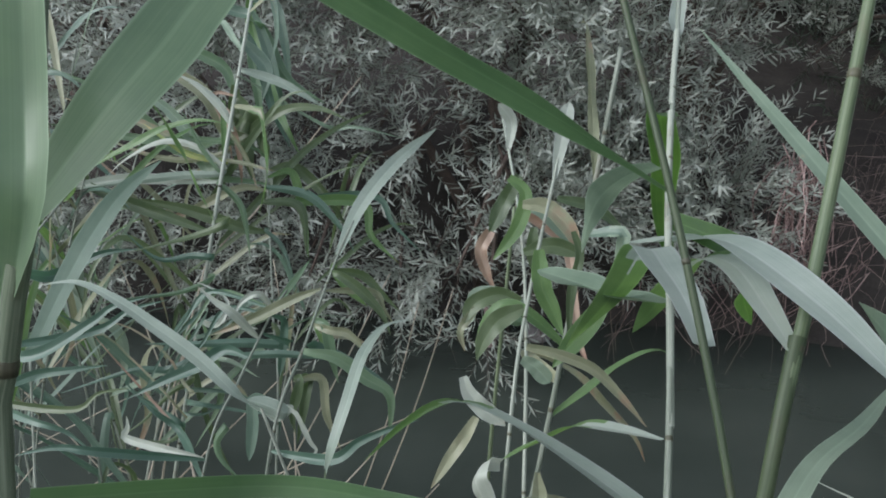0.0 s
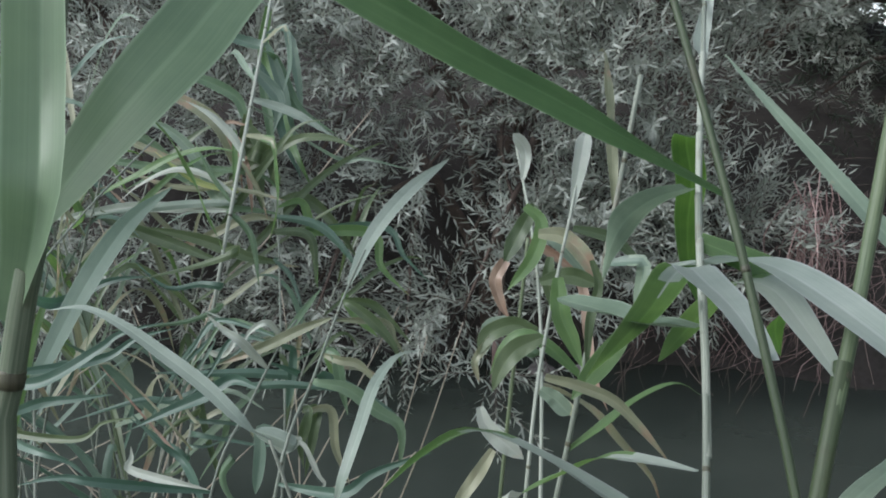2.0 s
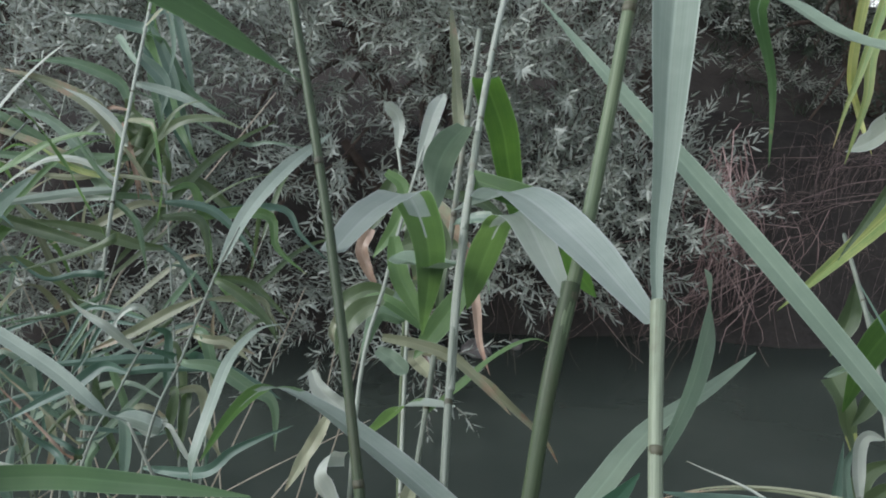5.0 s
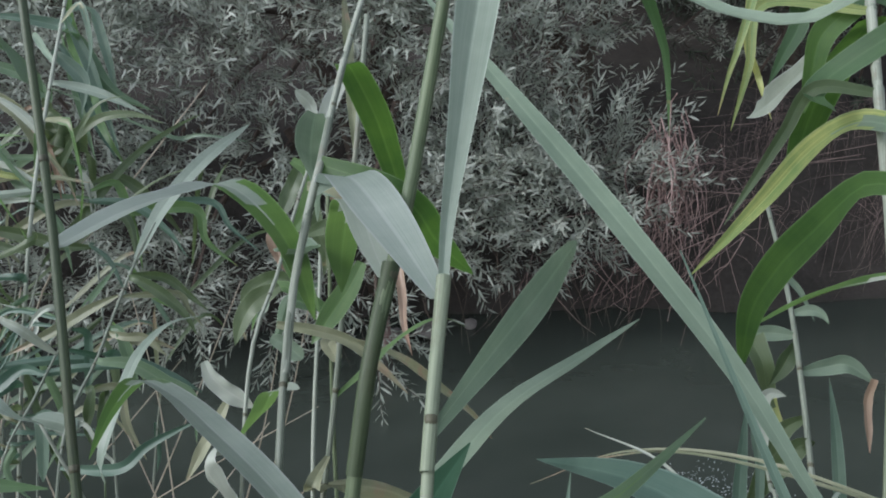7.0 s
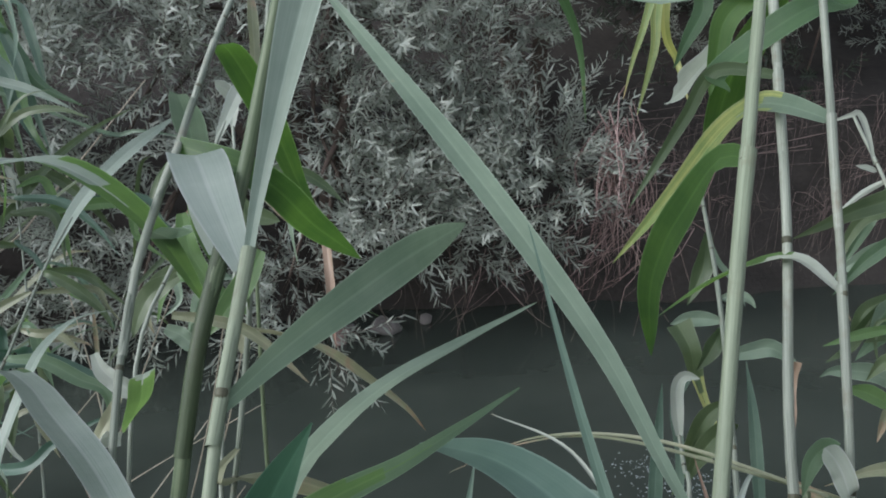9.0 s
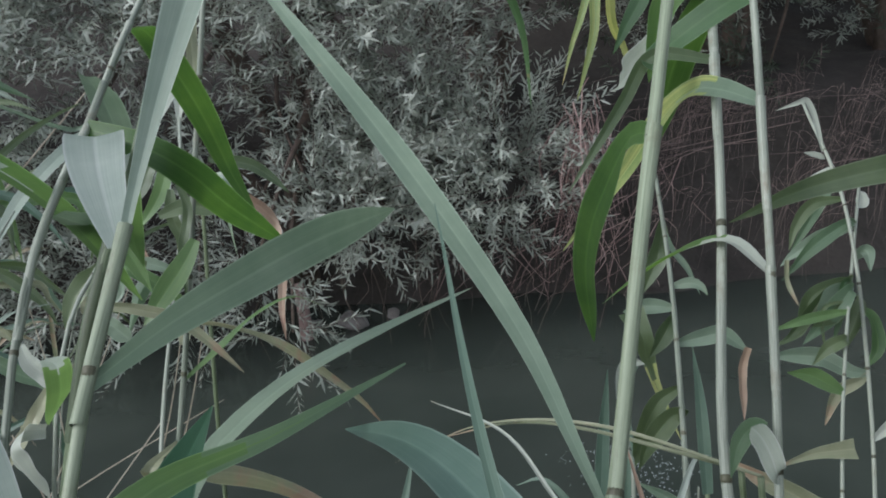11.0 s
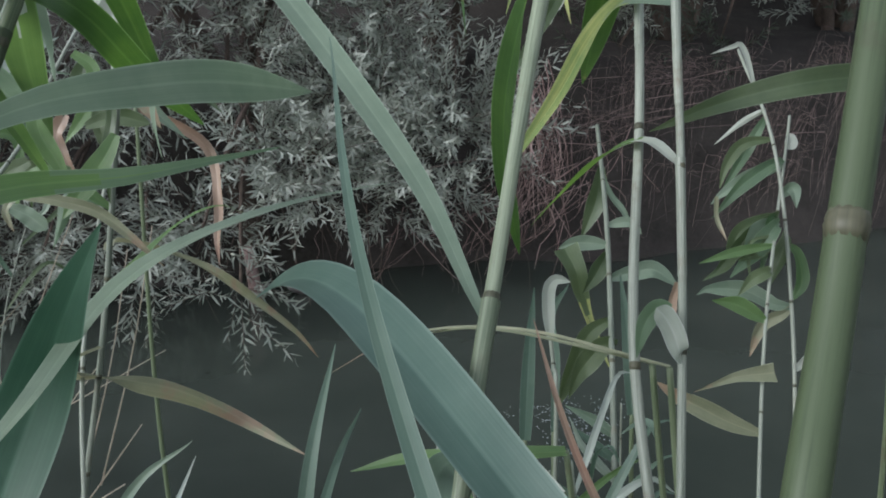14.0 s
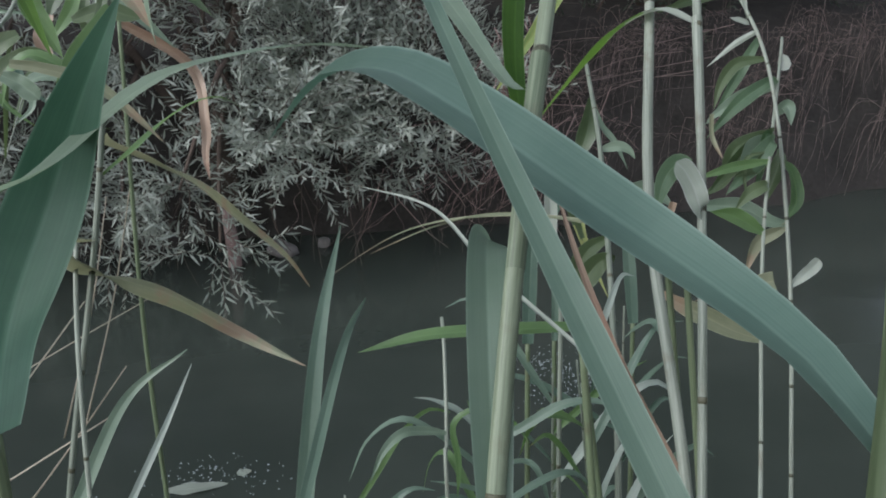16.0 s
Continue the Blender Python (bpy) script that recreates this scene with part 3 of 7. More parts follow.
reed_b = reed([(0.452, 0.468, 0.020), (0.459, 0.543, 0.596), (0.475, 0.726, 1.172), (0.496, 0.936, 1.357), (0.532, 1.168, 1.510), (0.572, 1.419, 1.670)], 0.0027, 0.0023, CULM_PALE,
    "pale green reed with hanging withered leaves", (0.100, 0.146, 0.192, 0.238, 0.285, 0.331, 0.377, 0.423, 0.469, 0.515, 0.561, 0.607, 0.653, 0.732, 0.778, 0.824, 0.870, 0.916,))
reed_c = reed([(0.535, 0.360, 0.020), (0.535, 0.364, 0.186), (0.536, 0.375, 0.365), (0.538, 0.395, 0.548), (0.541, 0.422, 0.727), (0.545, 0.457, 0.896), (0.551, 0.501, 1.045), (0.559, 0.553, 1.167), (0.569, 0.614, 1.255), (0.573, 0.637, 1.279), (0.577, 0.660, 1.303)], 0.0032, 0.0028, CULM_MID,
    "blue-green reed with broad grey-green leaves", (0.25, 0.4, 0.55, 0.7, 0.82, 0.955,))
reed_g = reed([(0.664, 0.357, 0.020), (0.690, 0.413, 0.491), (0.754, 0.550, 0.962), (0.827, 0.706, 1.197), (0.911, 0.877, 1.417), (1.014, 1.083, 1.681)], 0.0049, 0.0042, CULM_MID,
    "stout light green reed standing in the water", (0.159, 0.276, 0.393, 0.510, 0.628, 0.745, 0.862,))
reed_h = reed([(0.987, 0.703, 0.020), (0.990, 0.749, 0.375), (0.999, 0.863, 0.730), (1.016, 1.011, 0.959), (1.073, 1.168, 1.175), (1.128, 1.339, 1.380), (1.227, 1.657, 1.754)], 0.0058, 0.0050, CULM_PALE,
    "tall pale reed with yellowing leaves at the top", (0.213, 0.347, 0.481, 0.615, 0.749, 0.883,))
reed_i = reed([(0.947, 0.687, 0.020), (0.963, 0.731, 0.383), (1.002, 0.841, 0.746), (1.059, 1.004, 1.086), (1.106, 1.180, 1.421), (1.154, 1.366, 1.772)], 0.0045, 0.0039, CULM_PALE,
    "tall grey-green reed with narrow arching leaves", (0.159, 0.251, 0.343, 0.435, 0.527, 0.623, 0.715, 0.808, 0.900,))
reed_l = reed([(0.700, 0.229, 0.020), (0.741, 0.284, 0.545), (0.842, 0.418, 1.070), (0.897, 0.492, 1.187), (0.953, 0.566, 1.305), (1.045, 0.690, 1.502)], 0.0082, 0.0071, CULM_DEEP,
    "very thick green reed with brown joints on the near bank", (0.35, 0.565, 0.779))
reed_k = reed([(0.308, 1.152, 0.020), (0.323, 1.168, 0.310), (0.360, 1.208, 0.599), (0.425, 1.279, 0.929), (0.475, 1.348, 1.262), (0.503, 1.388, 1.456)], 0.0041, 0.0035, CULM_PALE,
    "thin pale reed with brown dead leaves", (0.088, 0.172, 0.255, 0.339, 0.423, 0.506, 0.590, 0.674, 0.757, 0.841, 0.925,))
reed_s = reed([(1.082, 1.231, 0.020), (1.092, 1.265, 0.292), (1.116, 1.348, 0.564), (1.238, 1.776, 0.854), (1.368, 2.266, 1.008)], 0.0054, 0.0046, CULM_PALE,
    "thin whitish broken reed with withering leaves", (0.130, 0.251, 0.372, 0.494, 0.615, 0.812, 0.933,))
reed_r = reed([(1.215, 1.081, 0.020), (1.229, 1.109, 0.256), (1.262, 1.177, 0.492), (1.417, 1.486, 0.768), (1.599, 1.785, 1.040), (1.619, 1.819, 1.070)], 0.0033, 0.0028, CULM_PALE,
    "thin pale reed with drooping green leaves", (0.113, 0.255, 0.397, 0.540, 0.682, 0.824,))
reed_r1 = reed([(1.423, 1.333, 0.020), (1.433, 1.356, 0.214), (1.456, 1.414, 0.408), (1.515, 1.566, 0.712), (1.541, 1.722, 1.019), (1.596, 2.005, 1.190)], 0.0039, 0.0033, CULM_PALE,
    "thin bent reed with a dry curled tip", (0.146, 0.251, 0.356, 0.460, 0.565, 0.669, 0.774, 0.879,))
reed_b2 = reed([(0.353, 0.805, 0.020), (0.360, 0.873, 0.541), (0.378, 1.039, 1.062), (0.397, 1.201, 1.182), (0.427, 1.366, 1.296), (0.448, 1.555, 1.366)], 0.0024, 0.0020, CULM_PALE,
    "thin pale reed ending in a broad leaf", (0.117, 0.205, 0.293, 0.381, 0.469, 0.556, 0.644, 0.732, 0.820, 0.908,))
reed_b1 = reed([(0.408, 1.038, 0.020), (0.407, 1.093, 0.447), (0.404, 1.230, 0.874), (0.394, 1.562, 1.128), (0.343, 1.918, 1.334)], 0.0030, 0.0026, CULM_PALE,
    "thin pale reed with withered curled leaves", (0.126, 0.259, 0.393, 0.527, 0.661, 0.795, 0.929,))
reed_z = reed([(0.000, 1.150, 0.020), (0.012, 1.230, 0.450), (0.035, 1.354, 0.870), (0.055, 1.493, 0.984), (0.076, 1.626, 1.084), (0.092, 1.715, 1.137)], 0.0030, 0.0022, CULM_PALE,
    "leaning grey-green reed with a narrow blade", (0.155, 0.259, 0.364, 0.469, 0.573, 0.678, 0.782, 0.887,))
reed_lf = reed([(-0.417, 1.958, 0.020), (-0.407, 1.959, 0.219), (-0.382, 1.960, 0.418), (-0.266, 2.014, 1.090), (-0.317, 2.503, 1.571), (-0.356, 2.806, 1.830)], 0.0047, 0.0040, CULM_PALE,
    "tall thin pale reed in the crowded clump", (0.105, 0.243, 0.381, 0.519, 0.657, 0.795, 0.933,))
reed([(-0.550, 2.126, 0.020), (-0.400, 2.226, 0.812), (-0.316, 2.476, 0.986), (-0.238, 2.773, 1.139), (-0.140, 3.075, 1.313)], 0.0032, 0.0020, CULM_DRY,
    "bare dry reed stalk leaning over the water", ())
blade(reed_t, [(0.154, 0.600, 1.388), (0.176, 0.605, 1.418), (0.194, 0.615, 1.443), (0.208, 0.635, 1.466), (0.214, 0.661, 1.485), (0.234, 0.727, 1.532)], 0.0350, MOSS, (0, -1, 0.3), fold=0.1, base=0.30, peak=0.5)
blade(reed_t, [(0.114, 0.639, 1.327), (0.173, 0.567, 1.396), (0.166, 0.588, 1.441), (0.164, 0.598, 1.490), (0.158, 0.631, 1.636)], 0.0245, MOSS, (0, -1, 0.3), fold=0.5, base=0.6, peak=0.5, tip=2.0)
sheath(reed_b, [(0.507, 1.017, 1.414), (0.515, 1.067, 1.446), (0.524, 1.117, 1.478)], 0.0026, CULM_PALE)
blade(reed_b, [(0.523, 1.110, 1.473), (0.533, 1.181, 1.490), (0.545, 1.206, 1.551)], 0.0153, BLUISH, (0, -1, 0.3), fold=0.3, base=0.3, peak=0.5, tip=1.0)
blade(reed_n, [(0.433, 0.589, 1.414), (0.408, 0.635, 1.426), (0.373, 0.673, 1.443), (0.328, 0.719, 1.463), (0.264, 0.757, 1.495), (0.190, 0.780, 1.530)], 0.0255, GRASS, (0.2, -0.9, -0.5), fold=0.12, base=0.30, peak=0.6, tip=1.5)
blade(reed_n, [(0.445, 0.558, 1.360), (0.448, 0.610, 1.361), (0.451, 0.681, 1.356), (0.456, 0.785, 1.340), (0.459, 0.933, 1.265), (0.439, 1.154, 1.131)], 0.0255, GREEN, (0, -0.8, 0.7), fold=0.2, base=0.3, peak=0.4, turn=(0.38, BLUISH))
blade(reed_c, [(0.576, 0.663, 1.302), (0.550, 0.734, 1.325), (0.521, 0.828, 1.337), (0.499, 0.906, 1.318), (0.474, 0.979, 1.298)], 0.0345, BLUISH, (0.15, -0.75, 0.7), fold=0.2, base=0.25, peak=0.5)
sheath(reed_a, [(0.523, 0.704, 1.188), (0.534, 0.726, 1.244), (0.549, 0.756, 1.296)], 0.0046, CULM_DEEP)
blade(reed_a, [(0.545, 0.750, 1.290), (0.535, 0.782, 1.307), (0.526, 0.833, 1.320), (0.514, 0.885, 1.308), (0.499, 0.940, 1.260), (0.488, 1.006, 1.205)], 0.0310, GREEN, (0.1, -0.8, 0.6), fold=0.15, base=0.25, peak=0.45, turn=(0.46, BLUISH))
sheath(reed_c, [(0.567, 0.602, 1.243), (0.572, 0.632, 1.273), (0.579, 0.668, 1.311)], 0.0031, CULM_MID)
blade(reed_c, [(0.578, 0.664, 1.304), (0.582, 0.691, 1.331), (0.592, 0.729, 1.376), (0.605, 0.782, 1.429), (0.632, 0.880, 1.525)], 0.0290, FROSTED, (0, -1, 0.3), fold=0.5, base=0.15, peak=0.85, rise=1.9, tip=2.0)
blade(reed_c, [(0.557, 0.555, 1.110), (0.553, 0.680, 1.100), (0.562, 0.797, 1.113), (0.590, 0.841, 1.131), (0.632, 0.905, 1.138), (0.695, 0.978, 1.140), (0.786, 1.125, 1.123)], 0.0200, SAGE, (-0.35, -0.6, 0.9), fold=0.15, base=0.5, peak=0.5)
blade(reed_c, [(0.570, 0.616, 1.255), (0.593, 0.662, 1.263), (0.618, 0.729, 1.263), (0.655, 0.845, 1.256), (0.711, 1.066, 1.227)], 0.0285, SAGE, (1, -0.4, 0.25), fold=0.12, base=0.2, peak=0.55, tip=0.2)
reed_y = reed([(0.545, 0.330, 0.020), (0.562, 0.400, 0.620), (0.578, 0.462, 1.170)], 0.0030, 0.0022, CULM, "low reed with a broad green leaf")
blade(reed_y, [(0.578, 0.462, 1.170), (0.590, 0.505, 1.225), (0.608, 0.538, 1.243), (0.646, 0.583, 1.239), (0.673, 0.615, 1.238), (0.703, 0.652, 1.237)], 0.0150, MOSS, (0, -1, 0.3), fold=0.12, base=0.8, peak=0.2, tip=-0.4, turn=(0.6, GREEN))
sheath(reed_g, [(0.776, 0.597, 1.053), (0.791, 0.630, 1.101), (0.808, 0.666, 1.145)], 0.0046, CULM_MID)
blade(reed_g, [(0.806, 0.663, 1.128), (0.809, 0.752, 1.125), (0.790, 0.846, 1.174), (0.745, 0.949, 1.244), (0.683, 1.061, 1.329), (0.566, 1.218, 1.481)], 0.0245, SAGE, (0, -0.8, 0.7), fold=0.15, base=0.12, peak=0.58, tip=0.1, rise=1.5)
sheath(reed_g, [(0.839, 0.731, 1.230), (0.856, 0.766, 1.276), (0.874, 0.801, 1.321)], 0.0046, CULM_MID)
blade(reed_g, [(0.871, 0.799, 1.317), (0.873, 0.850, 1.308), (0.876, 0.922, 1.262), (0.888, 1.023, 1.200), (0.915, 1.153, 1.112), (0.961, 1.301, 0.980)], 0.0320, VIVID, (-0.5, -1, 0.3), fold=0.2, base=0.4, peak=0.45)
sheath(reed_g, [(0.735, 0.509, 0.853), (0.744, 0.529, 0.909), (0.754, 0.550, 0.964)], 0.0046, CULM_MID)
blade(reed_g, [(0.753, 0.547, 0.956), (0.766, 0.614, 1.056), (0.793, 0.723, 1.022)], 0.0210, TEAL, (0, -1, 0.3), fold=0.25, base=0.7, peak=0.4)
reed_sp = reed([(0.802, 0.377, 0.020), (0.801, 0.380, 0.512), (0.792, 0.412, 1.003)], 0.0050, 0.0035, CULM, "reed shoot with one long pointed blade")
blade(reed_sp, [(0.792, 0.412, 1.003), (0.740, 0.594, 1.177), (0.731, 0.795, 1.284)], 0.0115, TEAL, (0, -1, 0.3), fold=0.2, base=1.0, peak=0.1, tip=-0.35)
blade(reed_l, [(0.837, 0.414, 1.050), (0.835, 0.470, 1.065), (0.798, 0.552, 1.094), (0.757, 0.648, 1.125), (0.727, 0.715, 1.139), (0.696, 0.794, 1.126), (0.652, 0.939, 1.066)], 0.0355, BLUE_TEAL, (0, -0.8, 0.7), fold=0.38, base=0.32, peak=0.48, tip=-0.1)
reed_j = reed([(1.521, 1.294, 0.020), (1.516, 1.292, 0.607), (1.473, 1.280, 1.194)], 0.0050, 0.0035, CULM, "reed with one long arching dark green leaf")
blade(reed_j, [(1.473, 1.280, 1.194), (1.323, 1.236, 1.195), (1.212, 1.246, 1.174), (1.104, 1.218, 1.147)], 0.0344, OLIVE, (0, -1, 0.3), fold=0.2, base=0.5, peak=0.3)
reed_u = reed([(0.063, 0.632, 0.020), (0.067, 0.635, 0.615), (0.104, 0.658, 1.209)], 0.0050, 0.0035, CULM, "low reed with a wide green leaf")
blade(reed_u, [(0.104, 0.658, 1.209), (0.222, 0.731, 1.185), (0.311, 0.685, 1.207), (0.393, 0.625, 1.233)], 0.0152, GRASS, (0, -1, 0.3), fold=0.08, base=0.9, peak=0.2, tip=1.2)
reed_aa = reed([(0.545, 0.587, 0.020), (0.543, 0.592, 0.603), (0.518, 0.630, 1.187)], 0.0050, 0.0035, CULM, "low reed with a bent grey-green leaf")
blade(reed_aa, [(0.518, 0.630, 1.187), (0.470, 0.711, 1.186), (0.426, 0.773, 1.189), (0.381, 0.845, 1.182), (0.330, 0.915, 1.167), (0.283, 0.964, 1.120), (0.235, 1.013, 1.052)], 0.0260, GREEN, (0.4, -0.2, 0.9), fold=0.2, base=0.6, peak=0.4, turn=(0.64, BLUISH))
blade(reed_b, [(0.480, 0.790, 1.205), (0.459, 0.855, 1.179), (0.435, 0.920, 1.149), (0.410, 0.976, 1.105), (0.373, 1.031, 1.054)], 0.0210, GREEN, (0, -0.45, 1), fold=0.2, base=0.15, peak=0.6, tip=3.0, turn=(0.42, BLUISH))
blade(reed_b, [(0.371, 1.027, 1.052), (0.355, 1.017, 1.056), (0.347, 1.003, 1.045), (0.356, 0.999, 1.025), (0.373, 1.002, 0.993)], 0.0225, PALE, (-0.7, -0.7, 0.2), fold=0.5, base=0.6, peak=0.5, wave=0.15, tip=2.0)
sheath(reed_b, [(0.479, 0.762, 1.228), (0.482, 0.803, 1.272), (0.487, 0.853, 1.306)], 0.0026, CULM_PALE)
blade(reed_b, [(0.482, 0.844, 1.286), (0.467, 0.947, 1.257), (0.439, 1.063, 1.234), (0.404, 1.189, 1.210)], 0.0330, SAGE, (0, -0.6, 0.8), fold=0.3, base=0.4, peak=0.55, wave=0.1, tip=1.5)
sheath(reed_b, [(0.486, 0.846, 1.301), (0.491, 0.897, 1.331), (0.497, 0.947, 1.365)], 0.0026, CULM_PALE)
blade(reed_b, [(0.487, 0.941, 1.371), (0.472, 1.019, 1.349), (0.459, 1.087, 1.318), (0.453, 1.142, 1.278), (0.450, 1.160, 1.240)], 0.0290, SAGE, (0.3, -0.6, 0.8), fold=0.25, base=0.4, peak=0.5)
sheath(reed_b, [(0.493, 0.912, 1.340), (0.499, 0.961, 1.375), (0.506, 1.010, 1.409)], 0.0026, CULM_PALE)
blade(reed_b, [(0.505, 1.005, 1.405), (0.506, 1.067, 1.400), (0.522, 1.103, 1.355), (0.531, 1.151, 1.309), (0.543, 1.180, 1.256), (0.565, 1.190, 1.200)], 0.0290, VIVID, (0, -1, 0.3), fold=0.12, base=0.5, peak=0.4)
sheath(reed_i, [(1.075, 1.061, 1.197), (1.082, 1.089, 1.249), (1.090, 1.117, 1.302)], 0.0043, CULM_PALE)
blade(reed_i, [(1.091, 1.118, 1.296), (1.092, 1.226, 1.302), (1.095, 1.320, 1.293), (1.088, 1.419, 1.246), (1.067, 1.528, 1.154), (0.999, 1.650, 1.009)], 0.0335, YELLOWING, (-0.4, -0.9, 0.4), fold=0.35, base=0.4, peak=0.45, tip=0.2, twist=(0, 15), turn=(0.24, SAGE))
sheath(reed_i, [(1.052, 0.982, 1.042), (1.060, 1.009, 1.095), (1.068, 1.036, 1.147)], 0.0043, CULM_PALE)
blade(reed_i, [(1.067, 1.032, 1.140), (1.064, 1.117, 1.152), (1.044, 1.173, 1.134), (1.036, 1.263, 1.091), (1.022, 1.347, 1.040), (1.006, 1.429, 0.985)], 0.0255, VIVID, (0, -0.8, 0.7), fold=0.25, base=0.3, peak=0.45, turn=(0.28, PALE))
blade(reed_h, [(1.022, 0.985, 1.595), (0.941, 1.029, 1.435), (0.883, 1.165, 1.433), (0.849, 1.300, 1.482), (0.862, 1.434, 1.481), (0.920, 1.528, 1.383), (0.939, 1.570, 1.258)], 0.0300, GRASS, (0, -0.35, 1), fold=0.2, base=0.6, peak=0.3, turn=(0.6, SAGE))
blade(reed_h, [(1.108, 1.418, 1.387), (1.083, 1.549, 1.302), (1.107, 1.701, 1.265)], 0.0362, PALE, (-0.6, -0.7, 0.5), fold=0.5, base=0.5, peak=0.5, wave=0.2)
blade(reed_h, [(1.139, 1.373, 1.420), (1.145, 1.509, 1.327), (1.130, 1.589, 1.173)], 0.0636, VIVID, (0, -1, 0.3), fold=0.15, base=0.6, peak=0.4)
blade(reed_h, [(1.145, 1.395, 1.446), (1.253, 1.409, 1.410), (1.164, 1.335, 1.407), (1.054, 1.331, 1.338), (1.018, 1.201, 1.323)], 0.0350, GRASS, (0, -0.8, 0.7), fold=0.2, base=0.5, peak=0.5)
blade(reed_h, [(1.111, 1.662, 1.627), (1.093, 1.676, 1.408), (1.134, 1.733, 1.332), (1.130, 1.657, 1.265)], 0.0169, YELLOWING, (0, -1, 0.3), fold=0.3, base=0.7, peak=0.3)
blade(reed_h, [(1.055, 1.420, 1.644), (0.976, 1.372, 1.412), (0.955, 1.359, 1.361), (0.938, 1.347, 1.310)], 0.0128, YELLOWING, (0, -1, 0.3), fold=0.3, base=0.7, peak=0.3)
reed_wa = reed([(0.299, 1.368, 0.020), (0.180, 1.353, 0.483), (0.030, 1.335, 0.946)], 0.0032, 0.0022, CULM_PALE, "low reed with an arching pale blade")
blade(reed_wa, [(0.030, 1.335, 0.946), (0.012, 1.297, 0.979), (-0.053, 1.321, 1.022), (-0.122, 1.342, 1.058), (-0.190, 1.364, 1.089), (-0.254, 1.383, 1.105), (-0.315, 1.396, 1.094)], 0.0205, FROSTED, (0, -0.5, 0.9), fold=0.2, base=0.6, peak=0.4)
reed_wb = reed([(-0.420, 1.440, 0.020), (-0.450, 1.520, 0.450), (-0.495, 1.638, 0.875)], 0.0032, 0.0022, CULM_PALE, "low reed with a broad slanting blade")
blade(reed_wb, [(-0.495, 1.638, 0.875), (-0.442, 1.680, 1.000), (-0.392, 1.707, 1.095), (-0.337, 1.725, 1.172), (-0.268, 1.742, 1.230)], 0.0440, TEAL, (0, -1, 0.3), fold=0.15, base=0.5, peak=0.5)
reed_wc = reed([(0.040, 1.279, 0.020), (0.085, 1.266, 0.461), (0.141, 1.251, 0.902)], 0.0017, 0.0013, CULM, "thin reed with an arching frosted leaf in the clump")
blade(reed_wc, [(0.141, 1.251, 0.902), (0.155, 1.217, 0.948), (0.169, 1.260, 1.002), (0.177, 1.317, 1.038), (0.188, 1.370, 1.052), (0.201, 1.411, 1.055), (0.230, 1.450, 1.050)], 0.0185, FROSTED, (-0.4, -0.8, 0.5), fold=0.2, base=0.5, peak=0.5)
blade(reed_k, [(0.441, 1.300, 1.026), (0.408, 1.464, 0.994), (0.433, 1.574, 0.952), (0.502, 1.650, 0.889), (0.553, 1.727, 0.811), (0.626, 1.767, 0.724), (0.664, 1.838, 0.635)], 0.0230, WITHERED, (0, -0.8, 0.7), fold=0.4, base=0.6, peak=0.3, wave=0.3)
blade(reed_k, [(0.421, 1.275, 0.907), (0.419, 1.149, 0.935), (0.417, 1.271, 0.869), (0.480, 1.372, 0.799), (0.547, 1.454, 0.710), (0.655, 1.393, 0.663)], 0.0280, WITHERED, (0, -0.8, 0.7), fold=0.4, base=0.2, peak=0.55, wave=0.2)
reed_dl3 = reed([(0.346, 1.803, 0.020), (0.349, 1.806, 0.586), (0.378, 1.828, 1.152)], 0.0050, 0.0035, CULM, "thin reed with a hanging brown dead leaf")
blade(reed_dl3, [(0.378, 1.828, 1.152), (0.481, 1.904, 1.063), (0.502, 1.846, 0.964), (0.507, 1.741, 0.921), (0.523, 1.625, 0.903)], 0.0190, BROWN, (0, -1, 0.3), fold=0.5, base=0.7, peak=0.3, wave=0.4)
reed_s1 = reed([(0.639, 0.945, 0.020), (0.640, 0.947, 0.344), (0.647, 0.964, 0.669)], 0.0050, 0.0035, CULM, "upright blade-like reed shoot at the water edge")
blade(reed_s1, [(0.647, 0.964, 0.669), (0.678, 1.036, 0.842), (0.713, 1.142, 0.938)], 0.0173, TEAL, (0, -1, 0.3), fold=0.3, base=0.9, peak=0.2)
reed_s2 = reed([(0.642, 0.825, 0.020), (0.644, 0.830, 0.392), (0.655, 0.869, 0.765)], 0.0050, 0.0035, CULM, "small narrow reed shoot at the water edge")
blade(reed_s2, [(0.655, 0.869, 0.765), (0.703, 1.035, 0.839), (0.737, 1.178, 0.838)], 0.0099, TEAL, (0, -1, 0.3), fold=0.3, base=0.9, peak=0.2)
reed_s3 = reed([(0.324, 1.216, 0.020), (0.326, 1.220, 0.281), (0.343, 1.249, 0.543)], 0.0050, 0.0035, CULM, "small curved reed shoot at the water edge")
blade(reed_s3, [(0.343, 1.249, 0.543), (0.404, 1.358, 0.652), (0.495, 1.372, 0.716)], 0.0171, SAGE, (0, -1, 0.3), fold=0.3, base=0.9, peak=0.2)
reed_s4 = reed([(0.389, 1.216, 0.020), (0.391, 1.219, 0.283), (0.411, 1.244, 0.545)], 0.0050, 0.0035, CULM, "thin slanting reed shoot at the water edge")
blade(reed_s4, [(0.411, 1.244, 0.545), (0.465, 1.316, 0.634), (0.498, 1.371, 0.693)], 0.0089, BLUISH, (0, -1, 0.3), fold=0.3, base=0.9, peak=0.2)
reed_nl = reed([(0.501, 0.638, 0.020), (0.503, 0.639, 0.496), (0.518, 0.645, 0.973)], 0.0050, 0.0035, CULM, "near reed with a long upright green blade")
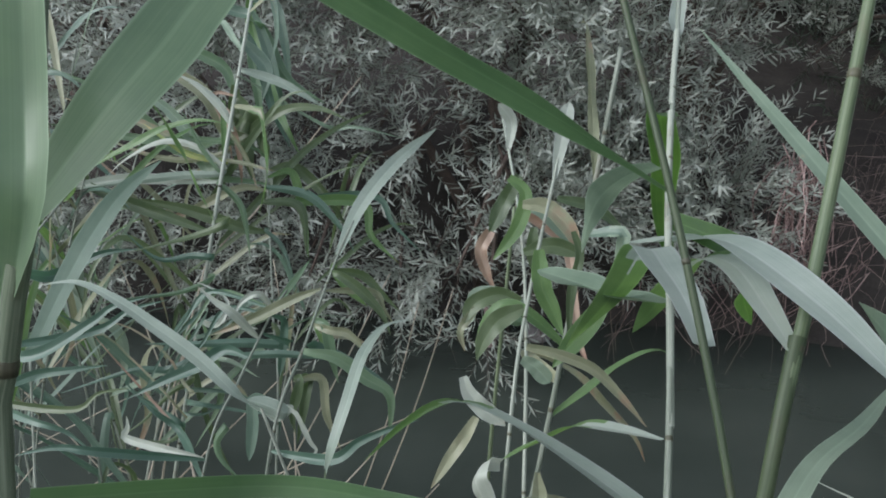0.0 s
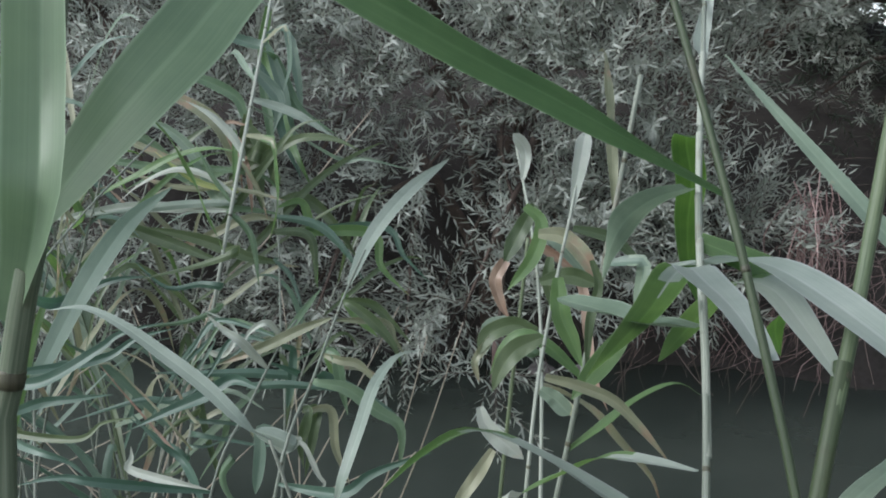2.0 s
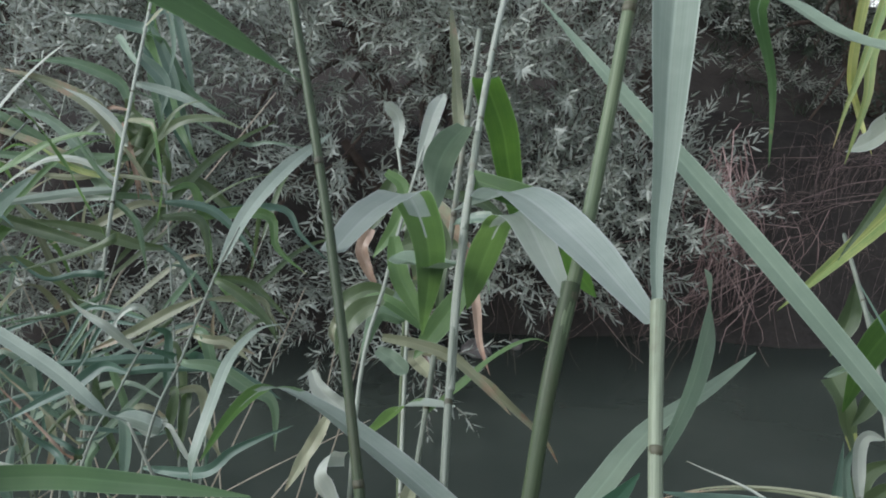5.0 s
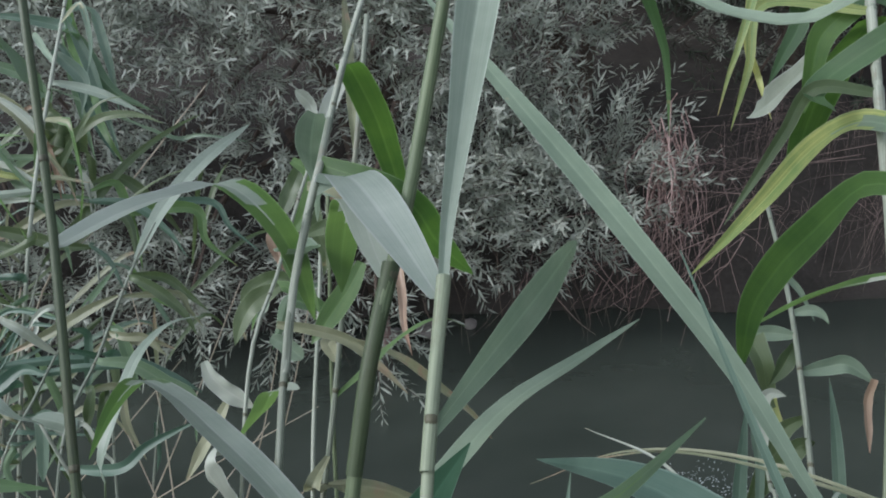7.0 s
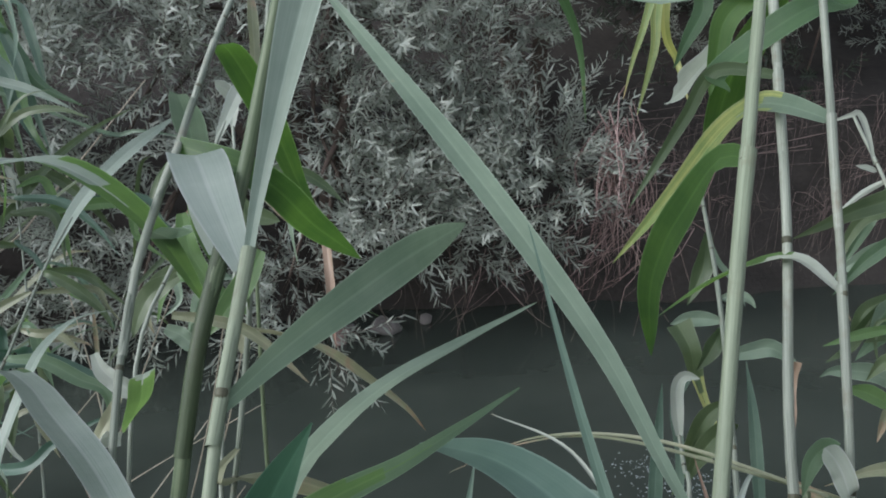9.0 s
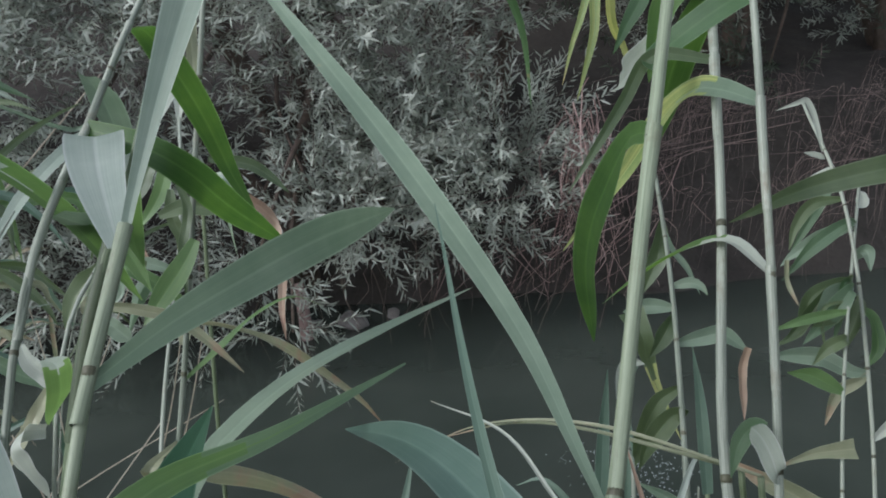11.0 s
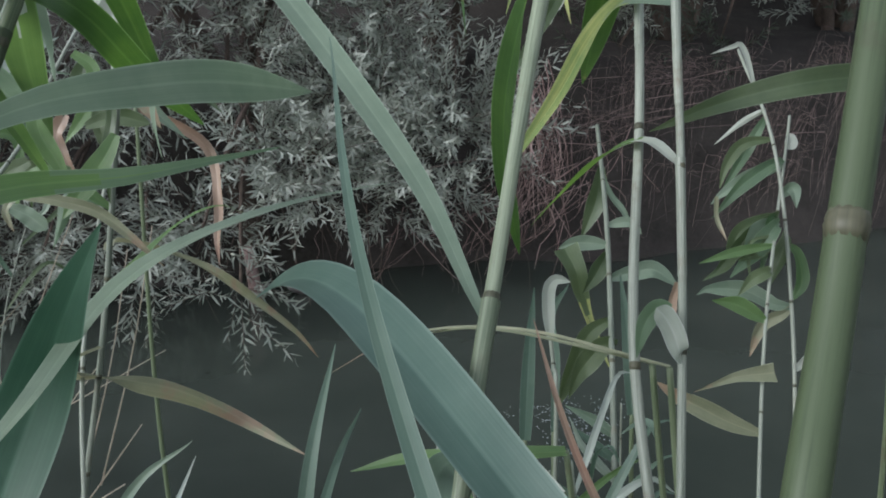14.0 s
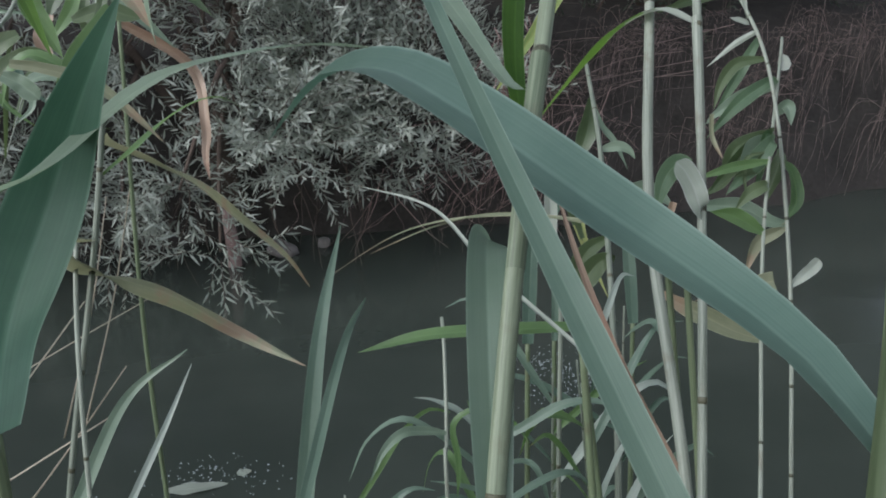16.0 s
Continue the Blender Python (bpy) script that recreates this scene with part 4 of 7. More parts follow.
blade(reed_nl, [(0.518, 0.645, 0.973), (0.510, 0.715, 1.010), (0.529, 0.755, 1.066), (0.555, 0.758, 1.124), (0.590, 0.742, 1.185)], 0.0460, EMERALD, (0, -1, 0.3), fold=0.25, base=0.6, peak=0.4, tip=0.5)
reed_tw1 = reed([(0.936, 0.872, 0.020), (0.934, 0.877, 0.441), (0.916, 0.915, 0.862)], 0.0050, 0.0035, CULM, "dry bent pale grass stalk over the water")
blade(reed_tw1, [(0.916, 0.915, 0.862), (0.857, 1.039, 0.906), (0.813, 1.119, 0.954), (0.737, 1.182, 0.972)], 0.0049, PALE, (0, -0.35, 1), fold=0.5, base=0.8, peak=0.3)
blade(reed_z, [(0.078, 1.640, 1.094), (0.098, 1.751, 1.158), (0.144, 1.882, 1.221), (0.211, 2.018, 1.274)], 0.0290, FROSTED, (0, -1, 0.3), fold=0.2, base=0.3, peak=0.45)
reed_p = reed([(-0.110, 1.150, 0.020), (-0.095, 1.270, 0.520), (-0.076, 1.390, 0.829), (-0.054, 1.499, 0.920), (-0.027, 1.608, 1.000), (-0.015, 1.650, 1.022)], 0.0026, 0.0018, CULM_PALE, "thin grey-green reed slanting over the water", (0.3, 0.5, 0.7))
blade(reed_p, [(-0.027, 1.608, 1.000), (-0.010, 1.665, 1.030), (0.010, 1.725, 1.060)], 0.0110, MOSS, (0, -1, 0.3), fold=0.3, base=0.5, peak=0.4)
sheath(reed_b, [(0.483, 0.810, 1.277), (0.487, 0.860, 1.310), (0.493, 0.912, 1.340)], 0.0026, CULM_PALE)
blade(reed_b, [(0.492, 0.905, 1.336), (0.535, 0.885, 1.322), (0.561, 0.894, 1.301), (0.577, 0.978, 1.254), (0.609, 1.055, 1.202)], 0.0250, VIVID, (0, -1, 0.3), fold=0.15, base=0.5, peak=0.5)
reed_tw3 = reed([(1.092, 0.985, 0.020), (1.089, 0.988, 0.474), (1.060, 1.023, 0.928)], 0.0050, 0.0035, CULM, "thin reed leaf shoot in the crowded clump")
blade(reed_tw3, [(1.060, 1.023, 0.928), (0.932, 1.178, 0.922), (0.804, 1.273, 0.890), (0.689, 1.353, 0.806)], 0.0054, WITHERED, (0, -0.35, 1), fold=0.5, base=0.8, peak=0.3)
blade(reed_b1, [(0.362, 1.794, 1.264), (0.364, 1.808, 1.315), (0.340, 1.795, 1.346)], 0.0222, PALE, (0, -1, 0.3), fold=0.3, base=0.3, peak=0.7, tip=2.5)
blade(reed_b2, [(0.425, 1.352, 1.288), (0.439, 1.455, 1.341), (0.452, 1.570, 1.370)], 0.0219, PALE, (0, -1, 0.3), fold=0.3, base=0.2, peak=0.6, tip=1.8)
reed_tw2 = reed([(1.091, 1.019, 0.020), (1.087, 1.022, 0.471), (1.051, 1.049, 0.922)], 0.0050, 0.0035, CULM, "dry thin withered stalk over the water")
blade(reed_tw2, [(1.051, 1.049, 0.922), (0.912, 1.151, 0.932), (0.838, 1.255, 0.897), (0.756, 1.344, 0.841)], 0.0055, WITHERED, (0, -0.35, 1), fold=0.5, base=0.8, peak=0.3)
reed_se = reed([(1.155, 1.379, 0.020), (1.155, 1.380, 0.350), (1.155, 1.391, 0.681)], 0.0050, 0.0035, CULM, "upright blue-green reed shoot in the water")
blade(reed_se, [(1.155, 1.391, 0.681), (1.155, 1.424, 0.810), (1.150, 1.448, 0.900)], 0.0190, TEAL, (0, -1, 0.3), fold=0.2, base=0.8, peak=0.3)
reed_sf = reed([(1.027, 1.385, 0.020), (1.028, 1.386, 0.341), (1.032, 1.397, 0.662)], 0.0050, 0.0035, CULM, "short reed shoot with a hooked tip")
blade(reed_sf, [(1.032, 1.397, 0.662), (1.042, 1.424, 0.769), (1.039, 1.442, 0.836), (1.070, 1.451, 0.881)], 0.0138, TEAL, (0, -1, 0.3), fold=0.2, base=0.6, peak=0.6, tip=1.5)
reed_sg = reed([(0.961, 1.298, 0.020), (0.961, 1.299, 0.360), (0.967, 1.310, 0.700)], 0.0050, 0.0035, CULM, "short upright pointed reed shoot")
blade(reed_sg, [(0.967, 1.310, 0.700), (0.982, 1.341, 0.826), (0.995, 1.362, 0.912)], 0.0191, TEAL, (0, -1, 0.3), fold=0.2, base=0.8, peak=0.3)
blade(reed_lf, [(-0.279, 2.215, 1.332), (-0.306, 2.283, 1.255), (-0.240, 2.160, 1.255), (-0.239, 2.290, 1.216), (-0.265, 2.366, 1.096)], 0.0482, OLIVE, (0, -1, 0.3), fold=0.15, base=0.5, peak=0.5)
blade(reed_lf, [(-0.320, 2.528, 1.595), (-0.363, 2.622, 1.487), (-0.279, 2.468, 1.327), (-0.183, 2.280, 1.242), (-0.136, 2.258, 1.158)], 0.0379, GREEN, (0, -1, 0.3), fold=0.2, base=0.6, peak=0.4)
sheath(reed_h, [(1.123, 1.324, 1.363), (1.135, 1.362, 1.408), (1.147, 1.400, 1.452)], 0.0056, CULM_PALE)
blade(reed_h, [(1.145, 1.395, 1.446), (1.087, 1.390, 1.405), (1.068, 1.378, 1.355), (1.056, 1.366, 1.304)], 0.0335, VIVID, (0, -1, 0.3), fold=0.2, base=0.7, peak=0.4)
sheath(reed_h, [(1.118, 1.308, 1.343), (1.130, 1.346, 1.388), (1.142, 1.384, 1.433)], 0.0056, CULM_PALE)
blade(reed_h, [(1.140, 1.379, 1.427), (1.011, 1.399, 1.444), (0.987, 1.380, 1.366), (0.960, 1.361, 1.288)], 0.0160, YELLOWING, (0, -1, 0.3), fold=0.3, base=0.6, peak=0.3)
sheath(reed_h, [(1.092, 1.226, 1.247), (1.104, 1.264, 1.292), (1.116, 1.302, 1.337)], 0.0056, CULM_PALE)
blade(reed_h, [(1.115, 1.297, 1.331), (1.042, 1.310, 1.340), (1.002, 1.298, 1.289), (0.964, 1.286, 1.237), (0.925, 1.274, 1.185)], 0.0165, OLIVE, (0, -1, 0.3), fold=0.25, base=0.6, peak=0.3)
sheath(reed_h, [(1.121, 1.319, 1.356), (1.133, 1.357, 1.401), (1.145, 1.395, 1.446)], 0.0056, CULM_PALE)
blade(reed_h, [(1.144, 1.390, 1.440), (1.067, 1.402, 1.449), (1.054, 1.393, 1.411), (1.032, 1.385, 1.377), (1.012, 1.377, 1.342)], 0.0248, GRASS, (0, -1, 0.3), fold=0.2, base=0.5, peak=0.45)
reed_s5 = reed([(1.002, 1.035, 0.020), (0.997, 1.035, 0.427), (0.952, 1.035, 0.835)], 0.0050, 0.0035, CULM, "low reed with a nearly level leaf")
blade(reed_s5, [(0.952, 1.035, 0.835), (0.845, 1.034, 0.841), (0.784, 1.060, 0.831), (0.720, 1.076, 0.813)], 0.0208, GREEN, (0, -0.35, 1), fold=0.2, base=0.6, peak=0.4)
dress(reed_lf, [(-0.417, 1.958, 0.020), (-0.401, 1.956, 0.284), (-0.356, 1.959, 0.554), (-0.303, 1.959, 0.823), (-0.267, 2.013, 1.087), (-0.275, 2.182, 1.301), (-0.302, 2.390, 1.477), (-0.328, 2.596, 1.655), (-0.356, 2.806, 1.830)], 6, 0.45, 0.9, (0.25, 0.4), 0.016, (SAGE, GREEN, TEAL, GREEN), 406, 0.3)
dress(reed_k, [(0.308, 1.152, 0.020), (0.315, 1.160, 0.198), (0.330, 1.176, 0.382), (0.354, 1.202, 0.563), (0.388, 1.238, 0.741), (0.423, 1.277, 0.919), (0.451, 1.314, 1.097), (0.477, 1.351, 1.277), (0.503, 1.388, 1.456)], 4, 0.62, 0.95, (0.15, 0.3), 0.016, (WITHERED, SAGE, GREEN), 408)
dress(reed_h, [(0.987, 0.703, 0.020), (0.989, 0.731, 0.267), (0.993, 0.787, 0.518), (1.001, 0.877, 0.759), (1.019, 1.020, 0.972), (1.073, 1.168, 1.175), (1.125, 1.330, 1.369), (1.176, 1.493, 1.561), (1.227, 1.657, 1.754)], 5, 0.78, 0.97, (0.2, 0.4), 0.03, (GREEN, GREEN, GREEN), 409)

blade(reed_b1, [(0.382, 1.568, 1.255), (0.361, 1.556, 1.214), (0.339, 1.542, 1.166)], 0.0260, OLIVE, (0, -0.9, 0.4), fold=0.3, base=0.5, peak=0.6, wave=0.15)
blade(reed_b1, [(0.341, 1.543, 1.170), (0.327, 1.534, 1.141), (0.337, 1.526, 1.107), (0.352, 1.521, 1.082)], 0.0190, BROWN, (0, -0.9, 0.4), fold=0.4, base=0.8, peak=0.3, wave=0.3)
blade(reed_b1, [(0.389, 1.366, 1.114), (0.357, 1.366, 1.122), (0.326, 1.360, 1.108), (0.314, 1.352, 1.083)], 0.0235, OLIVE, (0, -0.9, 0.4), fold=0.35, base=0.5, peak=0.55, wave=0.1, tip=1.5)
blade(reed_b1, [(0.329, 1.359, 1.104), (0.317, 1.354, 1.087), (0.309, 1.349, 1.071), (0.316, 1.343, 1.046)], 0.0110, WITHERED, (0, -0.9, 0.4), fold=0.4, base=0.8, peak=0.3, wave=0.3)
blade(reed_b2, [(0.391, 1.221, 1.153), (0.362, 1.215, 1.138), (0.346, 1.208, 1.116), (0.337, 1.201, 1.091)], 0.0240, OLIVE, (0, -0.9, 0.4), fold=0.25, base=0.4, peak=0.4, wave=0.1)
blade(reed_b1, [(0.388, 1.518, 1.219), (0.424, 1.520, 1.216), (0.458, 1.515, 1.188), (0.481, 1.506, 1.147)], 0.0260, WITHERED, (0, -0.9, 0.4), fold=0.35, base=0.5, peak=0.45, wave=0.1)
blade(reed_b1, [(0.392, 1.451, 1.162), (0.434, 1.457, 1.172), (0.477, 1.457, 1.160)], 0.0240, OLIVE, (0, -0.9, 0.4), fold=0.3, base=0.4, peak=0.55, wave=0.1, tip=1.5)
blade(reed_b2, [(0.405, 1.220, 1.226), (0.411, 1.210, 1.183), (0.425, 1.204, 1.155), (0.438, 1.197, 1.128)], 0.0220, GREEN, (0, -0.9, 0.4), fold=0.3, base=0.5, peak=0.4, wave=0.15)
blade(reed_b2, [(0.390, 1.149, 1.116), (0.407, 1.148, 1.106), (0.423, 1.145, 1.091)], 0.0180, SAGE, (0, -0.9, 0.4), fold=0.4, base=0.5, peak=0.6, wave=0.1, tip=3.0)
blade(reed_b2, [(0.395, 1.162, 1.126), (0.432, 1.163, 1.118), (0.470, 1.163, 1.104), (0.500, 1.158, 1.078), (0.535, 1.151, 1.041)], 0.0120, WITHERED, (0, -0.9, 0.4), fold=0.4, base=0.6, peak=0.35, wave=0.2)
blade(reed_b2, [(0.326, 1.111, 1.107), (0.335, 1.106, 1.088), (0.356, 1.103, 1.070), (0.375, 1.101, 1.056)], 0.0190, PALE, (0, -0.9, 0.4), fold=0.4, base=0.4, peak=0.6, wave=0.2)
blade(reed_b1, [(0.406, 1.481, 1.193), (0.405, 1.472, 1.158), (0.414, 1.465, 1.128), (0.410, 1.457, 1.098)], 0.0180, OLIVE, (0, -0.9, 0.4), fold=0.3, base=0.5, peak=0.4, wave=0.2)
blade(reed_b2, [(0.452, 1.327, 1.225), (0.462, 1.320, 1.194), (0.453, 1.307, 1.147), (0.452, 1.291, 1.085)], 0.0120, OLIVE, (0, -0.9, 0.4), fold=0.3, base=0.5, peak=0.4, wave=0.2)
blade(reed_b2, [(0.489, 1.215, 1.178), (0.475, 1.207, 1.154), (0.453, 1.198, 1.126), (0.427, 1.187, 1.092)], 0.0260, GREEN, (0, -0.9, 0.4), fold=0.2, base=0.4, peak=0.5)
blade(reed_b2, [(0.342, 1.119, 1.056), (0.329, 1.112, 1.033), (0.312, 1.104, 1.006), (0.295, 1.095, 0.978)], 0.0140, WITHERED, (0, -0.9, 0.4), fold=0.3, base=0.5, peak=0.4, wave=0.2)
blade(reed_b2, [(0.366, 1.536, 1.257), (0.392, 1.532, 1.233), (0.382, 1.518, 1.184), (0.347, 1.503, 1.134)], 0.0220, GREEN, (0, -0.9, 0.4), fold=0.25, base=0.5, peak=0.5)
blade(reed_b1, [(0.443, 1.584, 1.218), (0.499, 1.585, 1.207), (0.532, 1.583, 1.185), (0.560, 1.577, 1.158)], 0.0180, OLIVE, (0, -0.9, 0.4), fold=0.25, base=0.5, peak=0.4)
reed_q = reed([(-0.099, 1.713, 0.020), (-0.099, 1.863, 0.693), (-0.142, 1.995, 0.842), (-0.180, 2.116, 1.029), (-0.215, 2.219, 1.182)], 0.0032, 0.0022, CULM_PALE, "thin pale upright reed in the crowded clump", (0.5, 0.7, 0.85))
reed_o = reed([(-0.633, 1.440, 0.020), (-0.533, 1.590, 0.998), (-0.508, 1.657, 1.062), (-0.446, 1.792, 1.185), (-0.368, 1.928, 1.309)], 0.0028, 0.0018, CULM_PALE, "thin reed slanting through the crowded clump", (0.45, 0.6, 0.8))
blade(reed_lf, [(-0.280, 2.147, 1.221), (-0.310, 2.220, 1.219), (-0.360, 2.236, 1.309), (-0.468, 2.242, 1.371), (-0.589, 2.241, 1.407)], 0.0326, WITHERED, (0, -0.9, 0.4), fold=0.45, base=0.2, peak=0.45, tip=0.0, wave=0.1)
blade(reed_lf, [(-0.294, 2.281, 1.352), (-0.311, 2.294, 1.320), (-0.340, 2.303, 1.373), (-0.451, 2.305, 1.417), (-0.560, 2.298, 1.421)], 0.0279, MOSS, (0, -0.9, 0.4), fold=0.45, base=0.2, peak=0.45, tip=0.0, wave=0.1)
blade(reed_lf, [(-0.275, 2.103, 1.177), (-0.362, 2.155, 1.172), (-0.453, 2.154, 1.202), (-0.596, 2.149, 1.224), (-0.713, 2.143, 1.240)], 0.0212, MOSS, (0, -0.9, 0.4), fold=0.45, base=0.2, peak=0.45, tip=0.0, wave=0.1)
blade(reed_lf, [(-0.275, 2.103, 1.177), (-0.335, 2.151, 1.148), (-0.377, 2.165, 1.223), (-0.457, 2.175, 1.297), (-0.561, 2.172, 1.320)], 0.0298, SAGE, (0, -0.9, 0.4), fold=0.45, base=0.2, peak=0.45, tip=0.0, wave=0.1)
blade(reed_lf, [(-0.275, 2.103, 1.177), (-0.376, 2.206, 1.179), (-0.462, 2.209, 1.218), (-0.584, 2.210, 1.267), (-0.704, 2.208, 1.295)], 0.0218, WITHERED, (0, -0.9, 0.4), fold=0.45, base=0.2, peak=0.45, tip=0.0, wave=0.1)
blade(reed_lf, [(-0.280, 2.147, 1.221), (-0.455, 2.300, 1.165), (-0.556, 2.310, 1.244), (-0.670, 2.316, 1.310), (-0.797, 2.318, 1.361)], 0.0298, MOSS, (0, -0.9, 0.4), fold=0.45, base=0.2, peak=0.45, tip=0.0, wave=0.1)
blade(reed_lf, [(-0.271, 2.058, 1.134), (-0.498, 2.083, 1.127), (-0.629, 2.068, 1.104), (-0.742, 2.056, 1.087)], 0.0248, PALE, (0, -0.9, 0.4), fold=0.45, base=0.2, peak=0.45, tip=0.0, wave=0.1)
blade(reed_q, [(-0.211, 2.210, 1.168), (-0.234, 2.170, 1.198), (-0.338, 2.165, 1.211), (-0.454, 2.155, 1.206), (-0.555, 2.136, 1.153)], 0.0138, MOSS, (0, -0.9, 0.4), fold=0.45, base=0.2, peak=0.45, tip=0.0, wave=0.1)
blade(reed_q, [(-0.199, 2.172, 1.112), (-0.257, 2.151, 1.122), (-0.399, 2.142, 1.127), (-0.502, 2.134, 1.125)], 0.0159, MOSS, (0, -0.9, 0.4), fold=0.45, base=0.2, peak=0.45, tip=0.0, wave=0.1)
blade(reed_q, [(-0.176, 2.105, 1.012), (-0.236, 2.080, 1.026), (-0.351, 2.080, 1.062), (-0.490, 2.075, 1.086)], 0.0289, OLIVE, (0, -0.9, 0.4), fold=0.45, base=0.2, peak=0.45, tip=0.0, wave=0.1)
blade(reed_q, [(-0.196, 2.163, 1.098), (-0.256, 2.147, 1.104), (-0.357, 2.129, 1.056), (-0.459, 2.113, 1.016)], 0.0212, WITHERED, (0, -0.9, 0.4), fold=0.45, base=0.2, peak=0.45, tip=0.0, wave=0.1)
blade(reed_lf, [(-0.312, 2.459, 1.527), (-0.357, 2.587, 1.497), (-0.480, 2.584, 1.527), (-0.587, 2.579, 1.540)], 0.0326, TEAL, (0, -0.9, 0.4), fold=0.45, base=0.2, peak=0.45, tip=0.0, wave=0.1)
blade(reed_lf, [(-0.312, 2.459, 1.527), (-0.311, 2.487, 1.498), (-0.262, 2.463, 1.371), (-0.210, 2.423, 1.172)], 0.0288, TEAL, (0, -0.9, 0.4), fold=0.45, base=0.2, peak=0.45, tip=0.0, wave=0.1)
blade(reed_lf, [(-0.308, 2.414, 1.484), (-0.295, 2.481, 1.463), (-0.226, 2.459, 1.343), (-0.121, 2.453, 1.277)], 0.0335, MOSS, (0, -0.9, 0.4), fold=0.45, base=0.2, peak=0.45, tip=0.0, wave=0.1)
blade(reed_lf, [(-0.308, 2.414, 1.484), (-0.324, 2.474, 1.441), (-0.297, 2.444, 1.298), (-0.269, 2.415, 1.156)], 0.0263, MOSS, (0, -0.9, 0.4), fold=0.45, base=0.2, peak=0.45, tip=0.0, wave=0.1)
blade(reed_lf, [(-0.312, 2.459, 1.527), (-0.277, 2.548, 1.530), (-0.243, 2.525, 1.414), (-0.222, 2.495, 1.268)], 0.0245, TEAL, (0, -0.9, 0.4), fold=0.45, base=0.2, peak=0.45, tip=0.0, wave=0.1)
blade(reed_lf, [(-0.285, 2.192, 1.265), (-0.312, 2.232, 1.273), (-0.283, 2.218, 1.200), (-0.266, 2.201, 1.116)], 0.0142, BROWN, (0, -0.9, 0.4), fold=0.45, base=0.2, peak=0.45, tip=0.0, wave=0.2)
blade(reed_lf, [(-0.289, 2.236, 1.309), (-0.340, 2.238, 1.309), (-0.307, 2.223, 1.229), (-0.293, 2.208, 1.157)], 0.0130, BROWN, (0, -0.9, 0.4), fold=0.45, base=0.2, peak=0.45, tip=0.0, wave=0.2)
blade(reed_lf, [(-0.285, 2.192, 1.265), (-0.291, 2.228, 1.245), (-0.263, 2.218, 1.194), (-0.244, 2.202, 1.114)], 0.0392, OLIVE, (0, -0.9, 0.4), fold=0.45, base=0.2, peak=0.45, tip=0.0, wave=0.1)
blade(reed_o, [(-0.463, 1.755, 1.151), (-0.616, 2.067, 1.097), (-0.644, 2.077, 1.148), (-0.697, 2.089, 1.223)], 0.0352, GREEN, (0, -0.9, 0.4), fold=0.45, base=0.2, peak=0.45, tip=0.0, wave=0.1)
blade(reed_lf, [(-0.277, 2.009, 1.029), (-0.566, 2.073, 1.103), (-0.591, 2.080, 1.143), (-0.628, 2.090, 1.204)], 0.0289, OLIVE, (0, -0.9, 0.4), fold=0.45, base=0.2, peak=0.45, tip=0.0, wave=0.1)
blade(reed_lf, [(-0.294, 2.281, 1.352), (-0.209, 2.834, 1.173), (-0.113, 2.841, 1.175), (0.033, 2.846, 1.144)], 0.0240, SAGE, (0, -0.9, 0.4), fold=0.45, base=0.2, peak=0.45, tip=0.0, wave=0.1)
blade(reed_q, [(-0.202, 2.182, 1.126), (-0.149, 2.213, 1.132), (-0.118, 2.192, 1.029), (-0.104, 2.173, 0.938)], 0.0218, GREEN, (0, -0.9, 0.4), fold=0.45, base=0.2, peak=0.45, tip=0.0, wave=0.1)
blade(reed_q, [(-0.205, 2.191, 1.140), (-0.156, 2.265, 1.137), (-0.079, 2.257, 1.073), (-0.021, 2.243, 0.994)], 0.0268, OLIVE, (0, -0.9, 0.4), fold=0.45, base=0.2, peak=0.45, tip=0.0, wave=0.1)
blade(reed_q, [(-0.189, 2.144, 1.071), (0.012, 2.211, 1.070), (0.042, 2.197, 0.993), (0.111, 2.188, 0.930)], 0.0262, GREEN, (0, -0.9, 0.4), fold=0.45, base=0.2, peak=0.45, tip=0.0, wave=0.1)
blade(reed_q, [(-0.189, 2.144, 1.071), (0.030, 2.265, 1.075), (0.087, 2.255, 1.010), (0.157, 2.246, 0.945)], 0.0201, DEEP_TEAL, (0, -0.9, 0.4), fold=0.45, base=0.2, peak=0.45, tip=0.0, wave=0.1)
blade(reed_o, [(-0.542, 1.576, 0.909), (-0.420, 1.530, 0.924), (-0.324, 1.550, 0.981), (-0.288, 1.559, 1.009), (-0.220, 1.569, 1.029)], 0.0206, DEEP_TEAL, (0, -0.9, 0.4), fold=0.45, base=0.2, peak=0.45, tip=0.0, wave=0.1)
blade(reed_p, [(-0.039, 1.558, 0.964), (-0.069, 1.526, 1.016), (-0.102, 1.528, 1.037), (-0.130, 1.531, 1.060)], 0.0147, PALE, (0, -0.9, 0.4), fold=0.45, base=0.2, peak=0.45, tip=0.0, wave=0.1)
blade(reed_p, [(-0.027, 1.608, 1.000), (-0.044, 1.583, 1.034), (-0.071, 1.578, 1.023), (-0.089, 1.571, 0.995)], 0.0107, PALE, (0, -0.9, 0.4), fold=0.45, base=0.2, peak=0.45, tip=0.0, wave=0.1)
blade(reed_z, [(0.058, 1.593, 1.046), (0.008, 1.585, 1.025), (-0.047, 1.574, 0.996), (-0.129, 1.561, 0.963)], 0.0190, WITHERED, (0, -0.9, 0.4), fold=0.45, base=0.2, peak=0.45, tip=0.0, wave=0.1)
